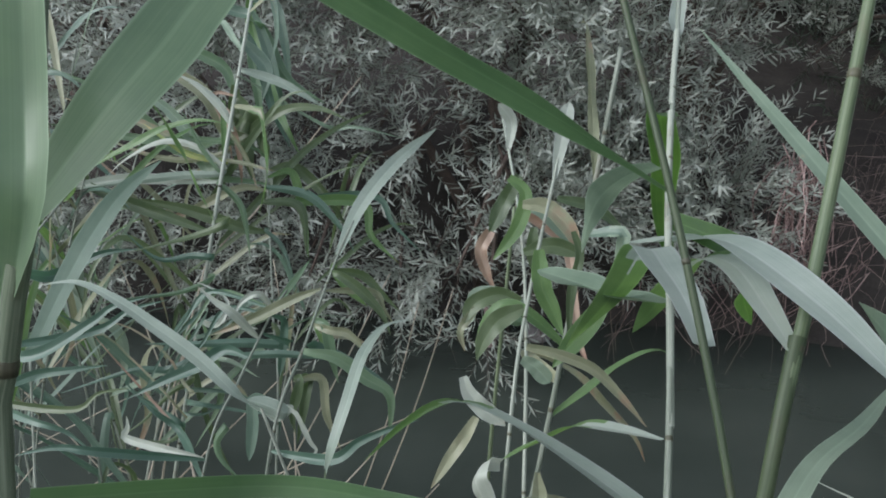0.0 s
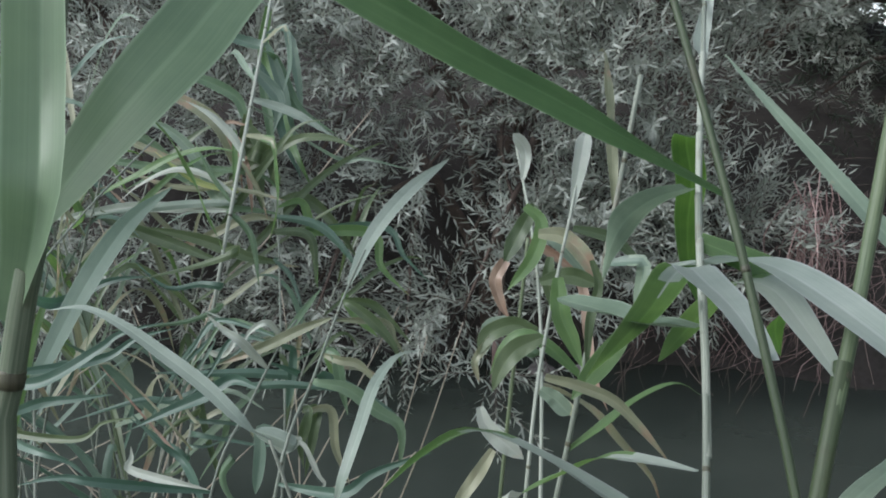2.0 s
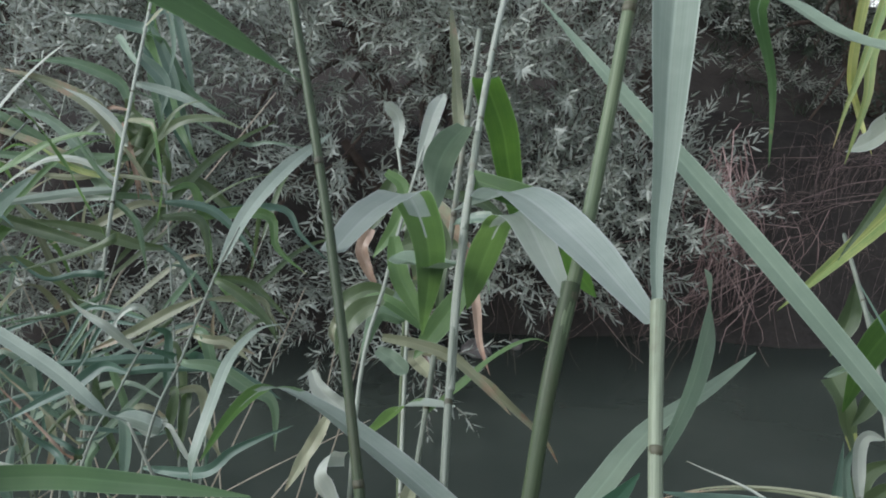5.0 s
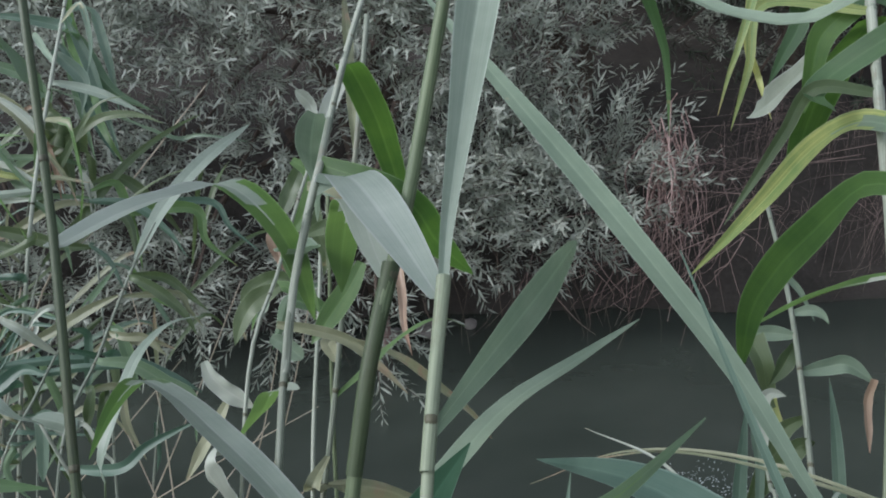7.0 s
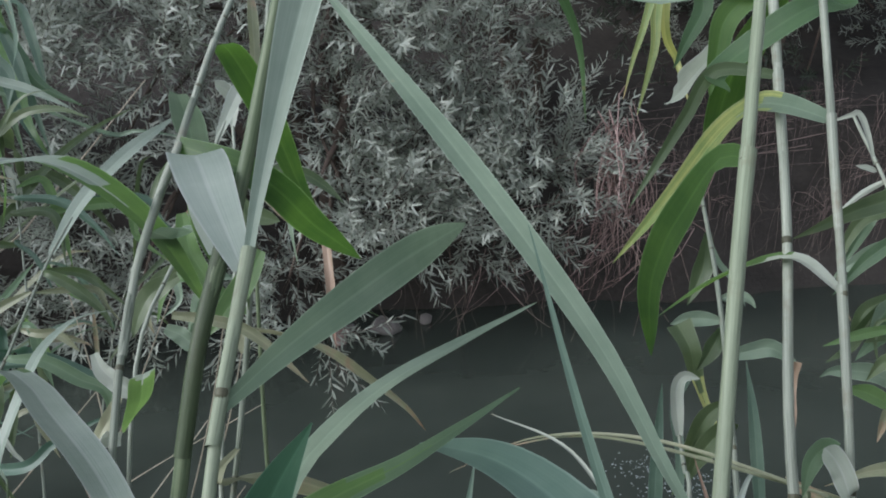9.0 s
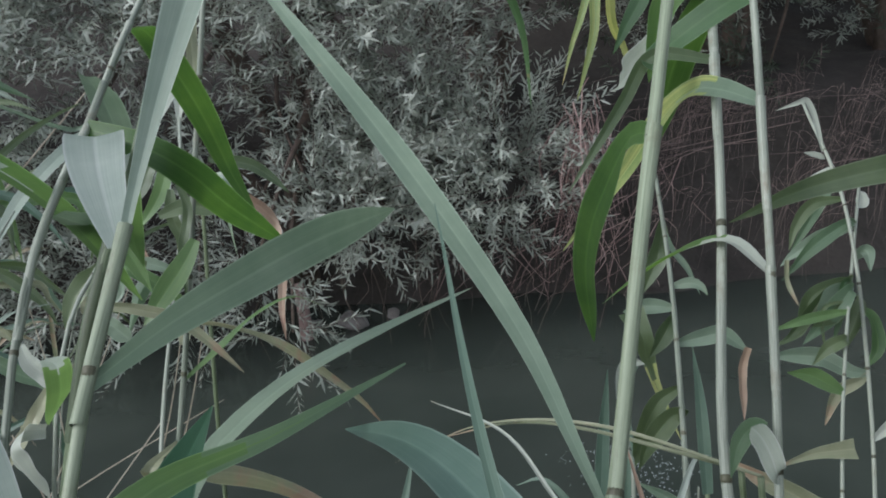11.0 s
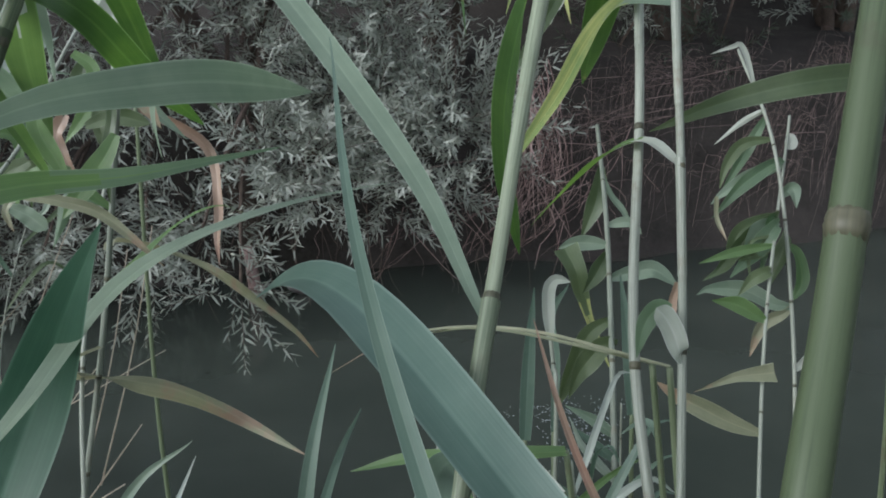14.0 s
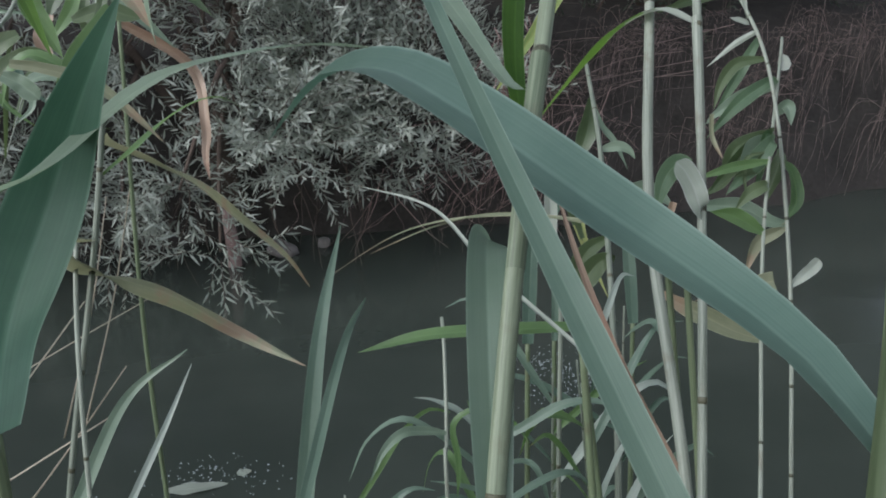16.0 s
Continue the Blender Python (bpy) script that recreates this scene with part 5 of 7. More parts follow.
blade(reed_p, [(-0.037, 1.568, 0.971), (-0.002, 1.615, 0.935), (-0.089, 1.609, 0.936), (-0.175, 1.602, 0.931), (-0.256, 1.595, 0.929)], 0.0158, DEEP_TEAL, (0, -0.9, 0.4), fold=0.45, base=0.2, peak=0.45, tip=0.0, wave=0.1)
blade(reed_p, [(-0.047, 1.529, 0.942), (-0.072, 1.558, 0.932), (-0.007, 1.564, 0.937), (0.058, 1.568, 0.933), (0.100, 1.570, 0.925)], 0.0130, DEEP_TEAL, (0, -0.9, 0.4), fold=0.45, base=0.2, peak=0.45, tip=0.0, wave=0.1)
blade(reed_p, [(-0.047, 1.529, 0.942), (-0.100, 1.558, 0.941), (-0.145, 1.548, 0.912), (-0.200, 1.539, 0.887), (-0.264, 1.527, 0.855)], 0.0213, DEEP_TEAL, (0, -0.9, 0.4), fold=0.45, base=0.2, peak=0.45, tip=0.0, wave=0.1)
blade(reed_z, [(0.055, 1.493, 0.984), (0.059, 1.525, 0.970), (0.114, 1.524, 0.945), (0.160, 1.523, 0.924), (0.195, 1.520, 0.902)], 0.0221, DEEP_TEAL, (0, -0.9, 0.4), fold=0.45, base=0.2, peak=0.45, tip=0.0, wave=0.1)
blade(reed_z, [(0.061, 1.529, 1.011), (0.075, 1.579, 0.976), (0.112, 1.580, 0.968), (0.142, 1.579, 0.955)], 0.0168, WITHERED, (0, -0.9, 0.4), fold=0.45, base=0.2, peak=0.45, tip=0.0, wave=0.1)
blade(reed_z, [(0.063, 1.541, 1.020), (0.055, 1.582, 0.994), (0.071, 1.574, 0.953), (0.091, 1.565, 0.908)], 0.0168, GREEN, (0, -0.9, 0.4), fold=0.45, base=0.2, peak=0.45, tip=0.0, wave=0.1)
blade(reed_z, [(0.076, 1.626, 1.084), (0.074, 1.650, 1.063), (0.099, 1.644, 1.031), (0.129, 1.641, 1.003)], 0.0205, GREEN, (0, -0.9, 0.4), fold=0.45, base=0.2, peak=0.45, tip=0.0, wave=0.1)
blade(reed_z, [(0.074, 1.614, 1.075), (0.118, 1.651, 1.055), (0.152, 1.648, 1.027), (0.187, 1.643, 0.995)], 0.0158, OLIVE, (0, -0.9, 0.4), fold=0.45, base=0.2, peak=0.45, tip=0.0, wave=0.1)
blade(reed_z, [(0.068, 1.578, 1.048), (0.143, 1.618, 1.036), (0.163, 1.613, 1.008), (0.183, 1.609, 0.981)], 0.0124, WITHERED, (0, -0.9, 0.4), fold=0.45, base=0.2, peak=0.45, tip=0.0, wave=0.1)
blade(reed_z, [(0.042, 1.405, 0.911), (-0.002, 1.408, 0.926), (-0.003, 1.400, 0.890), (-0.008, 1.387, 0.833)], 0.0177, TEAL, (0, -0.9, 0.4), fold=0.45, base=0.2, peak=0.45, tip=3.0, wave=0.1)
blade(reed_p, [(-0.070, 1.420, 0.854), (-0.043, 1.396, 0.885), (-0.059, 1.389, 0.860), (-0.049, 1.384, 0.832), (-0.023, 1.380, 0.808)], 0.0116, MOSS, (0, -0.9, 0.4), fold=0.45, base=0.2, peak=0.45, tip=0.0, wave=0.1)
blade(reed_p, [(-0.076, 1.390, 0.829), (-0.221, 1.327, 0.866), (-0.257, 1.325, 0.870), (-0.288, 1.322, 0.868), (-0.336, 1.316, 0.856)], 0.0143, DEEP_TEAL, (0, -0.9, 0.4), fold=0.45, base=0.2, peak=0.45, tip=0.0, wave=0.1)
blade(reed_p, [(-0.076, 1.390, 0.829), (-0.212, 1.424, 0.836), (-0.214, 1.428, 0.855), (-0.217, 1.431, 0.872)], 0.0127, PALE, (0, -0.9, 0.4), fold=0.45, base=0.2, peak=0.45, tip=3.0, wave=0.1)
blade(reed_p, [(-0.027, 1.608, 1.000), (-0.163, 1.671, 1.006), (-0.206, 1.655, 0.952), (-0.253, 1.638, 0.888)], 0.0074, DEEP_TEAL, (0, -0.9, 0.4), fold=0.45, base=0.2, peak=0.45, tip=0.0, wave=0.1)
blade(reed_p, [(-0.027, 1.608, 1.000), (-0.143, 1.672, 1.007), (-0.186, 1.657, 0.952), (-0.233, 1.638, 0.883)], 0.0066, MOSS, (0, -0.9, 0.4), fold=0.45, base=0.2, peak=0.45, tip=0.0, wave=0.1)
blade(reed_p, [(-0.029, 1.598, 0.993), (-0.115, 1.620, 0.993), (-0.156, 1.603, 0.931), (-0.197, 1.589, 0.883)], 0.0071, DEEP_TEAL, (0, -0.9, 0.4), fold=0.45, base=0.2, peak=0.45, tip=0.0, wave=0.1)
blade(reed_p, [(-0.029, 1.598, 0.993), (-0.014, 1.623, 0.972), (-0.015, 1.610, 0.916), (-0.019, 1.602, 0.878)], 0.0142, DEEP_TEAL, (0, -0.9, 0.4), fold=0.45, base=0.2, peak=0.45, tip=2.5, wave=0.1)
blade(reed_z, [(0.048, 1.442, 0.943), (0.065, 1.467, 0.937), (0.060, 1.455, 0.886), (0.052, 1.443, 0.836)], 0.0156, OLIVE, (0, -0.9, 0.4), fold=0.45, base=0.2, peak=0.45, tip=0.0, wave=0.2)
blade(reed_z, [(0.048, 1.442, 0.943), (0.086, 1.469, 0.937), (0.098, 1.456, 0.879), (0.121, 1.447, 0.829)], 0.0142, WITHERED, (0, -0.9, 0.4), fold=0.45, base=0.2, peak=0.45, tip=0.0, wave=0.2)
blade(reed_z, [(0.035, 1.354, 0.870), (0.136, 1.307, 0.888), (0.173, 1.316, 0.913), (0.210, 1.322, 0.930), (0.255, 1.329, 0.946)], 0.0150, DEEP_TEAL, (0, -0.9, 0.4), fold=0.45, base=0.2, peak=0.45, tip=0.0, wave=0.1)
blade(reed_o, [(-0.551, 1.562, 0.820), (-0.356, 1.515, 0.835), (-0.310, 1.525, 0.863), (-0.255, 1.532, 0.874)], 0.0137, OLIVE, (0, -0.9, 0.4), fold=0.45, base=0.2, peak=0.45, tip=0.0, wave=0.1)
blade(reed_o, [(-0.551, 1.562, 0.820), (-0.480, 1.612, 0.848), (-0.411, 1.620, 0.860), (-0.342, 1.627, 0.871)], 0.0180, DEEP_TEAL, (0, -0.9, 0.4), fold=0.45, base=0.2, peak=0.45, tip=0.0, wave=0.1)
blade(reed_o, [(-0.542, 1.576, 0.909), (-0.374, 1.638, 0.929), (-0.306, 1.652, 0.969), (-0.237, 1.661, 0.990)], 0.0163, DEEP_TEAL, (0, -0.9, 0.4), fold=0.45, base=0.2, peak=0.45, tip=0.0, wave=0.1)
blade(reed_o, [(-0.515, 1.639, 1.044), (-0.502, 1.746, 0.997), (-0.408, 1.762, 1.040), (-0.335, 1.771, 1.052)], 0.0226, DEEP_TEAL, (0, -0.9, 0.4), fold=0.45, base=0.2, peak=0.45, tip=0.0, wave=0.1)
blade(reed_p, [(-0.078, 1.379, 0.801), (-0.169, 1.522, 0.803), (-0.217, 1.527, 0.838), (-0.274, 1.534, 0.891)], 0.0137, DEEP_TEAL, (0, -0.9, 0.4), fold=0.45, base=0.2, peak=0.45, tip=0.0, wave=0.1)
blade(reed_o, [(-0.551, 1.562, 0.820), (-0.391, 1.462, 0.838), (-0.337, 1.463, 0.821), (-0.291, 1.458, 0.787)], 0.0147, DEEP_TEAL, (0, -0.9, 0.4), fold=0.45, base=0.2, peak=0.45, tip=0.0, wave=0.1)
blade(reed_s, [(1.235, 1.765, 0.847), (1.205, 1.770, 0.852), (1.167, 1.775, 0.853), (1.140, 1.776, 0.844)], 0.0290, SAGE, (0, -0.9, 0.4), (8, 4), fold=0.35, wave=0.05, base=0.3, peak=0.5, tip=0.5)
blade(reed_s, [(1.149, 1.764, 0.848), (1.164, 1.737, 0.809), (1.174, 1.737, 0.762), (1.191, 1.721, 0.699), (1.222, 1.683, 0.614)], 0.0494, YELLOWING, (0, -0.9, 0.4), (4, 11), fold=0.35, wave=0.12, base=1.0, peak=0.05, tip=-0.6, turn=(0.5, OLIVE))
blade(reed_s, [(1.232, 1.754, 0.839), (1.204, 1.739, 0.799), (1.175, 1.727, 0.767)], 0.0321, OLIVE, (0, -0.9, 0.4), (9, 0), fold=0.35, wave=0.05, base=0.3, peak=0.5, tip=0.0)
blade(reed_s, [(1.308, 2.040, 0.937), (1.324, 2.025, 0.887), (1.351, 2.013, 0.849), (1.377, 1.995, 0.789)], 0.0149, SAGE, (0, -0.9, 0.4), (6, 22), fold=0.35, wave=0.05, base=0.3, peak=0.5, tip=0.0)
blade(reed_s, [(1.251, 1.826, 0.870), (1.288, 1.824, 0.875), (1.310, 1.819, 0.866), (1.321, 1.814, 0.850)], 0.0211, SAGE, (0, -0.9, 0.4), (8, -11), fold=0.35, wave=0.05, base=0.3, peak=0.5, tip=0.0)
blade(reed_s, [(1.315, 2.065, 0.945), (1.299, 2.050, 0.865), (1.262, 2.038, 0.788)], 0.0427, OLIVE, (0, -0.9, 0.4), (10, -11), fold=0.35, wave=0.05, base=0.3, peak=0.5, tip=0.0)
blade(reed_s, [(1.216, 1.699, 0.802), (1.265, 1.696, 0.812), (1.302, 1.692, 0.814), (1.346, 1.678, 0.781)], 0.0322, SAGE, (0, -0.9, 0.4), (-7, -2), fold=0.35, wave=0.05, base=0.3, peak=0.5, tip=0.4)
blade(reed_s, [(1.339, 1.670, 0.794), (1.329, 1.669, 0.747), (1.315, 1.622, 0.676)], 0.0155, BROWN, (0, -0.9, 0.4), (-6, 10), fold=0.35, wave=0.12, base=0.8, peak=0.5)
blade(reed_s, [(1.194, 1.622, 0.750), (1.154, 1.619, 0.726), (1.117, 1.605, 0.662), (1.085, 1.590, 0.596)], 0.0399, OLIVE, (0, -0.9, 0.4), (0, 21), fold=0.35, wave=0.05, base=0.3, peak=0.5, tip=0.0)
blade(reed_i, [(1.040, 0.950, 0.973), (1.035, 0.940, 0.980), (1.030, 0.945, 0.999), (1.023, 0.950, 1.014), (1.015, 0.952, 1.023)], 0.0208, PALE, (0, -0.9, 0.4), (-3, 16), fold=0.12, base=0.55, peak=0.6, tip=6.0, wave=0.05)
blade(reed_i, [(1.030, 0.957, 1.015), (1.018, 0.959, 1.018), (1.006, 0.957, 1.005), (0.996, 0.950, 0.975)], 0.0200, MOSS, (0, -0.9, 0.4), (8, 7), fold=0.25, base=0.8, peak=0.2, tip=0.2, wave=0.05)
blade(reed_r, [(1.349, 1.351, 0.648), (1.302, 1.361, 0.667), (1.251, 1.374, 0.696), (1.225, 1.381, 0.710), (1.191, 1.391, 0.734)], 0.0306, WITHERED, (0, -0.9, 0.4), (-5, 18), fold=0.35, wave=0.05, base=0.3, peak=0.5, tip=0.5)
blade(reed_r, [(1.515, 1.647, 0.914), (1.487, 1.646, 0.910), (1.439, 1.642, 0.888), (1.412, 1.628, 0.836), (1.366, 1.623, 0.809)], 0.0281, OLIVE, (0, -0.9, 0.4), (-3, -18), fold=0.35, wave=0.05, base=0.3, peak=0.5, tip=0.0)
blade(reed_r, [(1.510, 1.639, 0.907), (1.467, 1.629, 0.888), (1.431, 1.616, 0.856)], 0.0400, SAGE, (0, -0.9, 0.4), (3, 18), fold=0.35, wave=0.05, base=0.3, peak=0.5, tip=0.0)
blade(reed_r, [(1.487, 1.601, 0.873), (1.450, 1.600, 0.871), (1.404, 1.598, 0.865), (1.345, 1.596, 0.852)], 0.0176, GREEN, (0, -0.9, 0.4), (-9, 5), fold=0.35, wave=0.05, base=0.3, peak=0.5, tip=0.0)
blade(reed_r1, [(1.519, 1.590, 0.759), (1.487, 1.595, 0.765), (1.439, 1.606, 0.790), (1.375, 1.614, 0.797), (1.352, 1.614, 0.787)], 0.0328, SAGE, (0, -0.9, 0.4), (-5, 3), fold=0.35, wave=0.05, base=0.3, peak=0.5, tip=0.4)
blade(reed_r, [(1.422, 1.494, 0.775), (1.368, 1.498, 0.808), (1.325, 1.495, 0.820)], 0.0286, GREEN, (0, -0.9, 0.4), (-6, 17), fold=0.35, wave=0.05, base=0.3, peak=0.5, tip=0.0)
blade(reed_r1, [(1.519, 1.590, 0.759), (1.505, 1.587, 0.748), (1.463, 1.585, 0.730), (1.438, 1.572, 0.677)], 0.0248, WITHERED, (0, -0.9, 0.4), (11, 5), fold=0.35, wave=0.05, base=0.3, peak=0.5, tip=0.0)
blade(reed_r1, [(1.528, 1.642, 0.862), (1.551, 1.636, 0.842), (1.557, 1.623, 0.789), (1.531, 1.617, 0.754)], 0.0242, GREEN, (0, -0.9, 0.4), (11, -23), fold=0.35, wave=0.05, base=0.3, peak=0.5, tip=0.4)
blade(reed_r1, [(1.534, 1.682, 0.940), (1.553, 1.673, 0.959), (1.552, 1.652, 0.925)], 0.0225, SAGE, (0, -0.9, 0.4), (-6, -16), fold=0.35, wave=0.05, base=0.3, peak=0.5, tip=0.0)
blade(reed_r, [(1.397, 1.411, 0.720), (1.375, 1.413, 0.719), (1.330, 1.416, 0.715), (1.266, 1.416, 0.697)], 0.0301, WITHERED, (0, -0.9, 0.4), (-12, 9), fold=0.3, base=1.0, peak=0.05, tip=-0.55, wave=0.08)
blade(reed_r1, [(1.504, 1.539, 0.657), (1.538, 1.547, 0.675), (1.570, 1.555, 0.697)], 0.0215, PALE, (0, -0.9, 0.4), (10, 10), fold=0.35, wave=0.12, base=0.3, peak=0.8, tip=3.0)
blade(reed_r, [(1.566, 1.731, 0.991), (1.504, 1.732, 0.973), (1.446, 1.729, 0.943), (1.422, 1.726, 0.924)], 0.0272, SAGE, (0, -0.9, 0.4), (7, -23), fold=0.35, wave=0.05, base=0.3, peak=0.5, tip=0.0)
blade(reed_r, [(1.408, 1.676, 0.951), (1.410, 1.673, 0.910), (1.421, 1.650, 0.873)], 0.0081, WITHERED, (0, -0.9, 0.4), (-9, 4), fold=0.35, wave=0.12, base=0.9, peak=0.5)
blade(reed_r1, [(1.547, 1.751, 1.037), (1.491, 1.752, 1.030), (1.457, 1.743, 0.995), (1.440, 1.731, 0.952)], 0.0231, OLIVE, (0, -0.9, 0.4), (-5, 2), fold=0.35, wave=0.05, base=0.3, peak=0.5, tip=0.0)
blade(reed_r1, [(1.566, 1.853, 1.098), (1.559, 1.850, 1.100), (1.523, 1.851, 1.111)], 0.0133, PALE, (0, -0.9, 0.4), (2, -19), fold=0.35, wave=0.05, base=0.3, peak=0.5, tip=0.0)
blade(reed_r, [(1.599, 1.785, 1.040), (1.601, 1.778, 1.027), (1.594, 1.771, 1.012)], 0.0258, PALE, (0, -0.9, 0.4), (5, 13), fold=0.35, wave=0.05, base=0.3, peak=0.5, tip=3.0)
blade(reed_r, [(1.496, 1.616, 0.887), (1.451, 1.616, 0.879), (1.442, 1.605, 0.842), (1.445, 1.592, 0.801)], 0.0069, OLIVE, (0, -0.9, 0.4), (-9, -15), fold=0.35, wave=0.05, base=0.3, peak=0.5, tip=0.0)
blade(reed_r, [(1.501, 1.624, 0.894), (1.468, 1.613, 0.862), (1.422, 1.607, 0.848)], 0.0238, OLIVE, (0, -0.9, 0.4), (10, -6), fold=0.35, wave=0.05, base=0.3, peak=0.5, tip=0.0)
blade(reed_r1, [(1.569, 1.867, 1.107), (1.558, 1.880, 1.167), (1.543, 1.888, 1.206), (1.524, 1.885, 1.204), (1.478, 1.882, 1.192)], 0.0123, PALE, (0, -0.9, 0.4), (-1, -1), fold=0.35, wave=0.05, base=0.3, peak=0.5, tip=0.0)
blade(reed_h, [(1.000, 0.871, 0.742), (0.973, 0.892, 0.797), (0.943, 0.899, 0.860), (0.918, 0.925, 0.935), (0.902, 0.969, 1.015)], 0.0070, BROWN, (0, -0.9, 0.4), fold=0.4, base=0.5, peak=0.4, wave=0.1)
blade(reed_lf, [(-0.272, 2.011, 1.056), (-0.188, 1.866, 1.090), (-0.265, 1.854, 1.060), (-0.386, 1.836, 1.026)], 0.0169, OLIVE, (0, -0.9, 0.4), (7, -21), fold=0.35, base=0.3, peak=0.45, tip=-0.1, wave=0.08)
blade(reed_lf, [(-0.270, 2.052, 1.127), (-0.271, 2.041, 1.136), (-0.219, 2.035, 1.084), (-0.195, 2.014, 0.976)], 0.0149, MOSS, (0, -0.9, 0.4), (-8, -14), fold=0.35, base=0.3, peak=0.45, tip=-0.1, wave=0.08)
blade(reed_z, [(0.073, 1.609, 1.071), (0.088, 1.598, 1.071), (0.122, 1.596, 1.049), (0.161, 1.591, 1.009), (0.179, 1.585, 0.973)], 0.0189, OLIVE, (0, -0.9, 0.4), (-8, 15), fold=0.35, base=0.3, peak=0.45, tip=-0.1, wave=0.08)
blade(reed_z, [(0.054, 1.486, 0.978), (0.065, 1.475, 0.978), (0.109, 1.477, 0.971), (0.158, 1.474, 0.939), (0.194, 1.472, 0.914), (0.196, 1.458, 0.846)], 0.0210, MOSS, (0, -0.9, 0.4), (8, 4), fold=0.35, base=0.3, peak=0.45, tip=-0.1, wave=0.08)
blade(reed_z, [(0.060, 1.524, 1.007), (0.092, 1.513, 1.003), (0.119, 1.515, 0.999), (0.150, 1.511, 0.970)], 0.0135, WITHERED, (0, -0.9, 0.4), (-12, -21), fold=0.35, base=0.3, peak=0.45, tip=0.8, wave=0.08)
blade(reed_z, [(0.061, 1.531, 1.012), (0.082, 1.519, 1.009), (0.093, 1.511, 0.966), (0.106, 1.502, 0.918)], 0.0180, MOSS, (0, -0.9, 0.4), (-5, -4), fold=0.35, base=0.3, peak=0.45, tip=-0.1, wave=0.08)
blade(reed_z, [(0.048, 1.447, 0.946), (0.061, 1.436, 0.948), (0.051, 1.425, 0.898), (0.057, 1.418, 0.865)], 0.0154, OLIVE, (0, -0.9, 0.4), (2, -2), fold=0.35, base=0.3, peak=0.45, tip=-0.1, wave=0.2)
blade(reed_z, [(0.042, 1.404, 0.911), (0.064, 1.394, 0.913), (0.086, 1.387, 0.873), (0.097, 1.385, 0.859), (0.087, 1.382, 0.849)], 0.0075, PALE, (0, -0.9, 0.4), (-6, -18), fold=0.35, base=0.3, peak=0.45, tip=0.8, wave=0.2)
blade(reed_lf, [(-0.343, 1.978, 0.642), (-0.259, 1.785, 0.731), (-0.192, 1.789, 0.722), (-0.113, 1.794, 0.713), (-0.069, 1.801, 0.731)], 0.0113, DEEP_TEAL, (0, -0.9, 0.4), (4, 11), fold=0.35, base=0.3, peak=0.45, tip=-0.1, wave=0.08)
blade(reed_lf, [(-0.337, 1.981, 0.676), (-0.261, 1.791, 0.758), (-0.160, 1.798, 0.750), (-0.079, 1.794, 0.704)], 0.0113, TEAL, (0, -0.9, 0.4), (-12, -20), fold=0.35, base=0.3, peak=0.45, tip=-0.1, wave=0.08)
blade(reed_lf, [(-0.325, 1.986, 0.745), (-0.247, 1.805, 0.819), (-0.307, 1.795, 0.795), (-0.374, 1.789, 0.793), (-0.517, 1.767, 0.744)], 0.0158, DEEP_TEAL, (0, -0.9, 0.4), (-2, -6), fold=0.35, base=0.3, peak=0.45, tip=-0.1, wave=0.08)
blade(reed_lf, [(-0.349, 1.975, 0.608), (-0.269, 1.780, 0.708), (-0.225, 1.784, 0.710), (-0.170, 1.795, 0.745)], 0.0102, TEAL, (0, -0.9, 0.4), (9, 0), fold=0.35, base=0.3, peak=0.45, tip=-0.1, wave=0.08)
blade(reed_lf, [(-0.352, 1.974, 0.590), (-0.268, 1.775, 0.686), (-0.320, 1.777, 0.718), (-0.401, 1.780, 0.765)], 0.0135, DEEP_TEAL, (0, -0.9, 0.4), (-2, -4), fold=0.35, base=0.3, peak=0.45, tip=-0.1, wave=0.08)
blade(reed_lf, [(-0.334, 1.982, 0.694), (-0.250, 1.795, 0.775), (-0.294, 1.787, 0.752), (-0.347, 1.770, 0.695), (-0.395, 1.759, 0.660)], 0.0135, OLIVE, (0, -0.9, 0.4), (3, 4), fold=0.35, base=0.3, peak=0.45, tip=-0.1, wave=0.08)
blade(reed_lf, [(-0.302, 1.997, 0.883), (-0.225, 1.830, 0.930), (-0.278, 1.813, 0.873), (-0.319, 1.798, 0.817), (-0.360, 1.776, 0.727)], 0.0079, DEEP_TEAL, (0, -0.9, 0.4), (-8, 11), fold=0.35, base=0.3, peak=0.45, tip=-0.1, wave=0.08)
blade(reed_lf, [(-0.308, 1.995, 0.849), (-0.229, 1.825, 0.907), (-0.307, 1.792, 0.784), (-0.370, 1.771, 0.705)], 0.0068, TEAL, (0, -0.9, 0.4), (6, 22), fold=0.35, base=0.3, peak=0.45, tip=-0.1, wave=0.08)
blade(reed_lf, [(-0.299, 1.999, 0.900), (-0.226, 1.834, 0.951), (-0.284, 1.815, 0.884), (-0.339, 1.787, 0.772), (-0.379, 1.763, 0.672)], 0.0079, DEEP_TEAL, (0, -0.9, 0.4), (6, -11), fold=0.35, base=0.3, peak=0.45, tip=-0.1, wave=0.08)
blade(reed_lf, [(-0.293, 2.002, 0.935), (-0.216, 1.841, 0.979), (-0.282, 1.829, 0.950), (-0.370, 1.819, 0.936), (-0.459, 1.809, 0.922)], 0.0102, MOSS, (0, -0.9, 0.4), (-5, 7), fold=0.35, base=0.3, peak=0.45, tip=-0.1, wave=0.08)
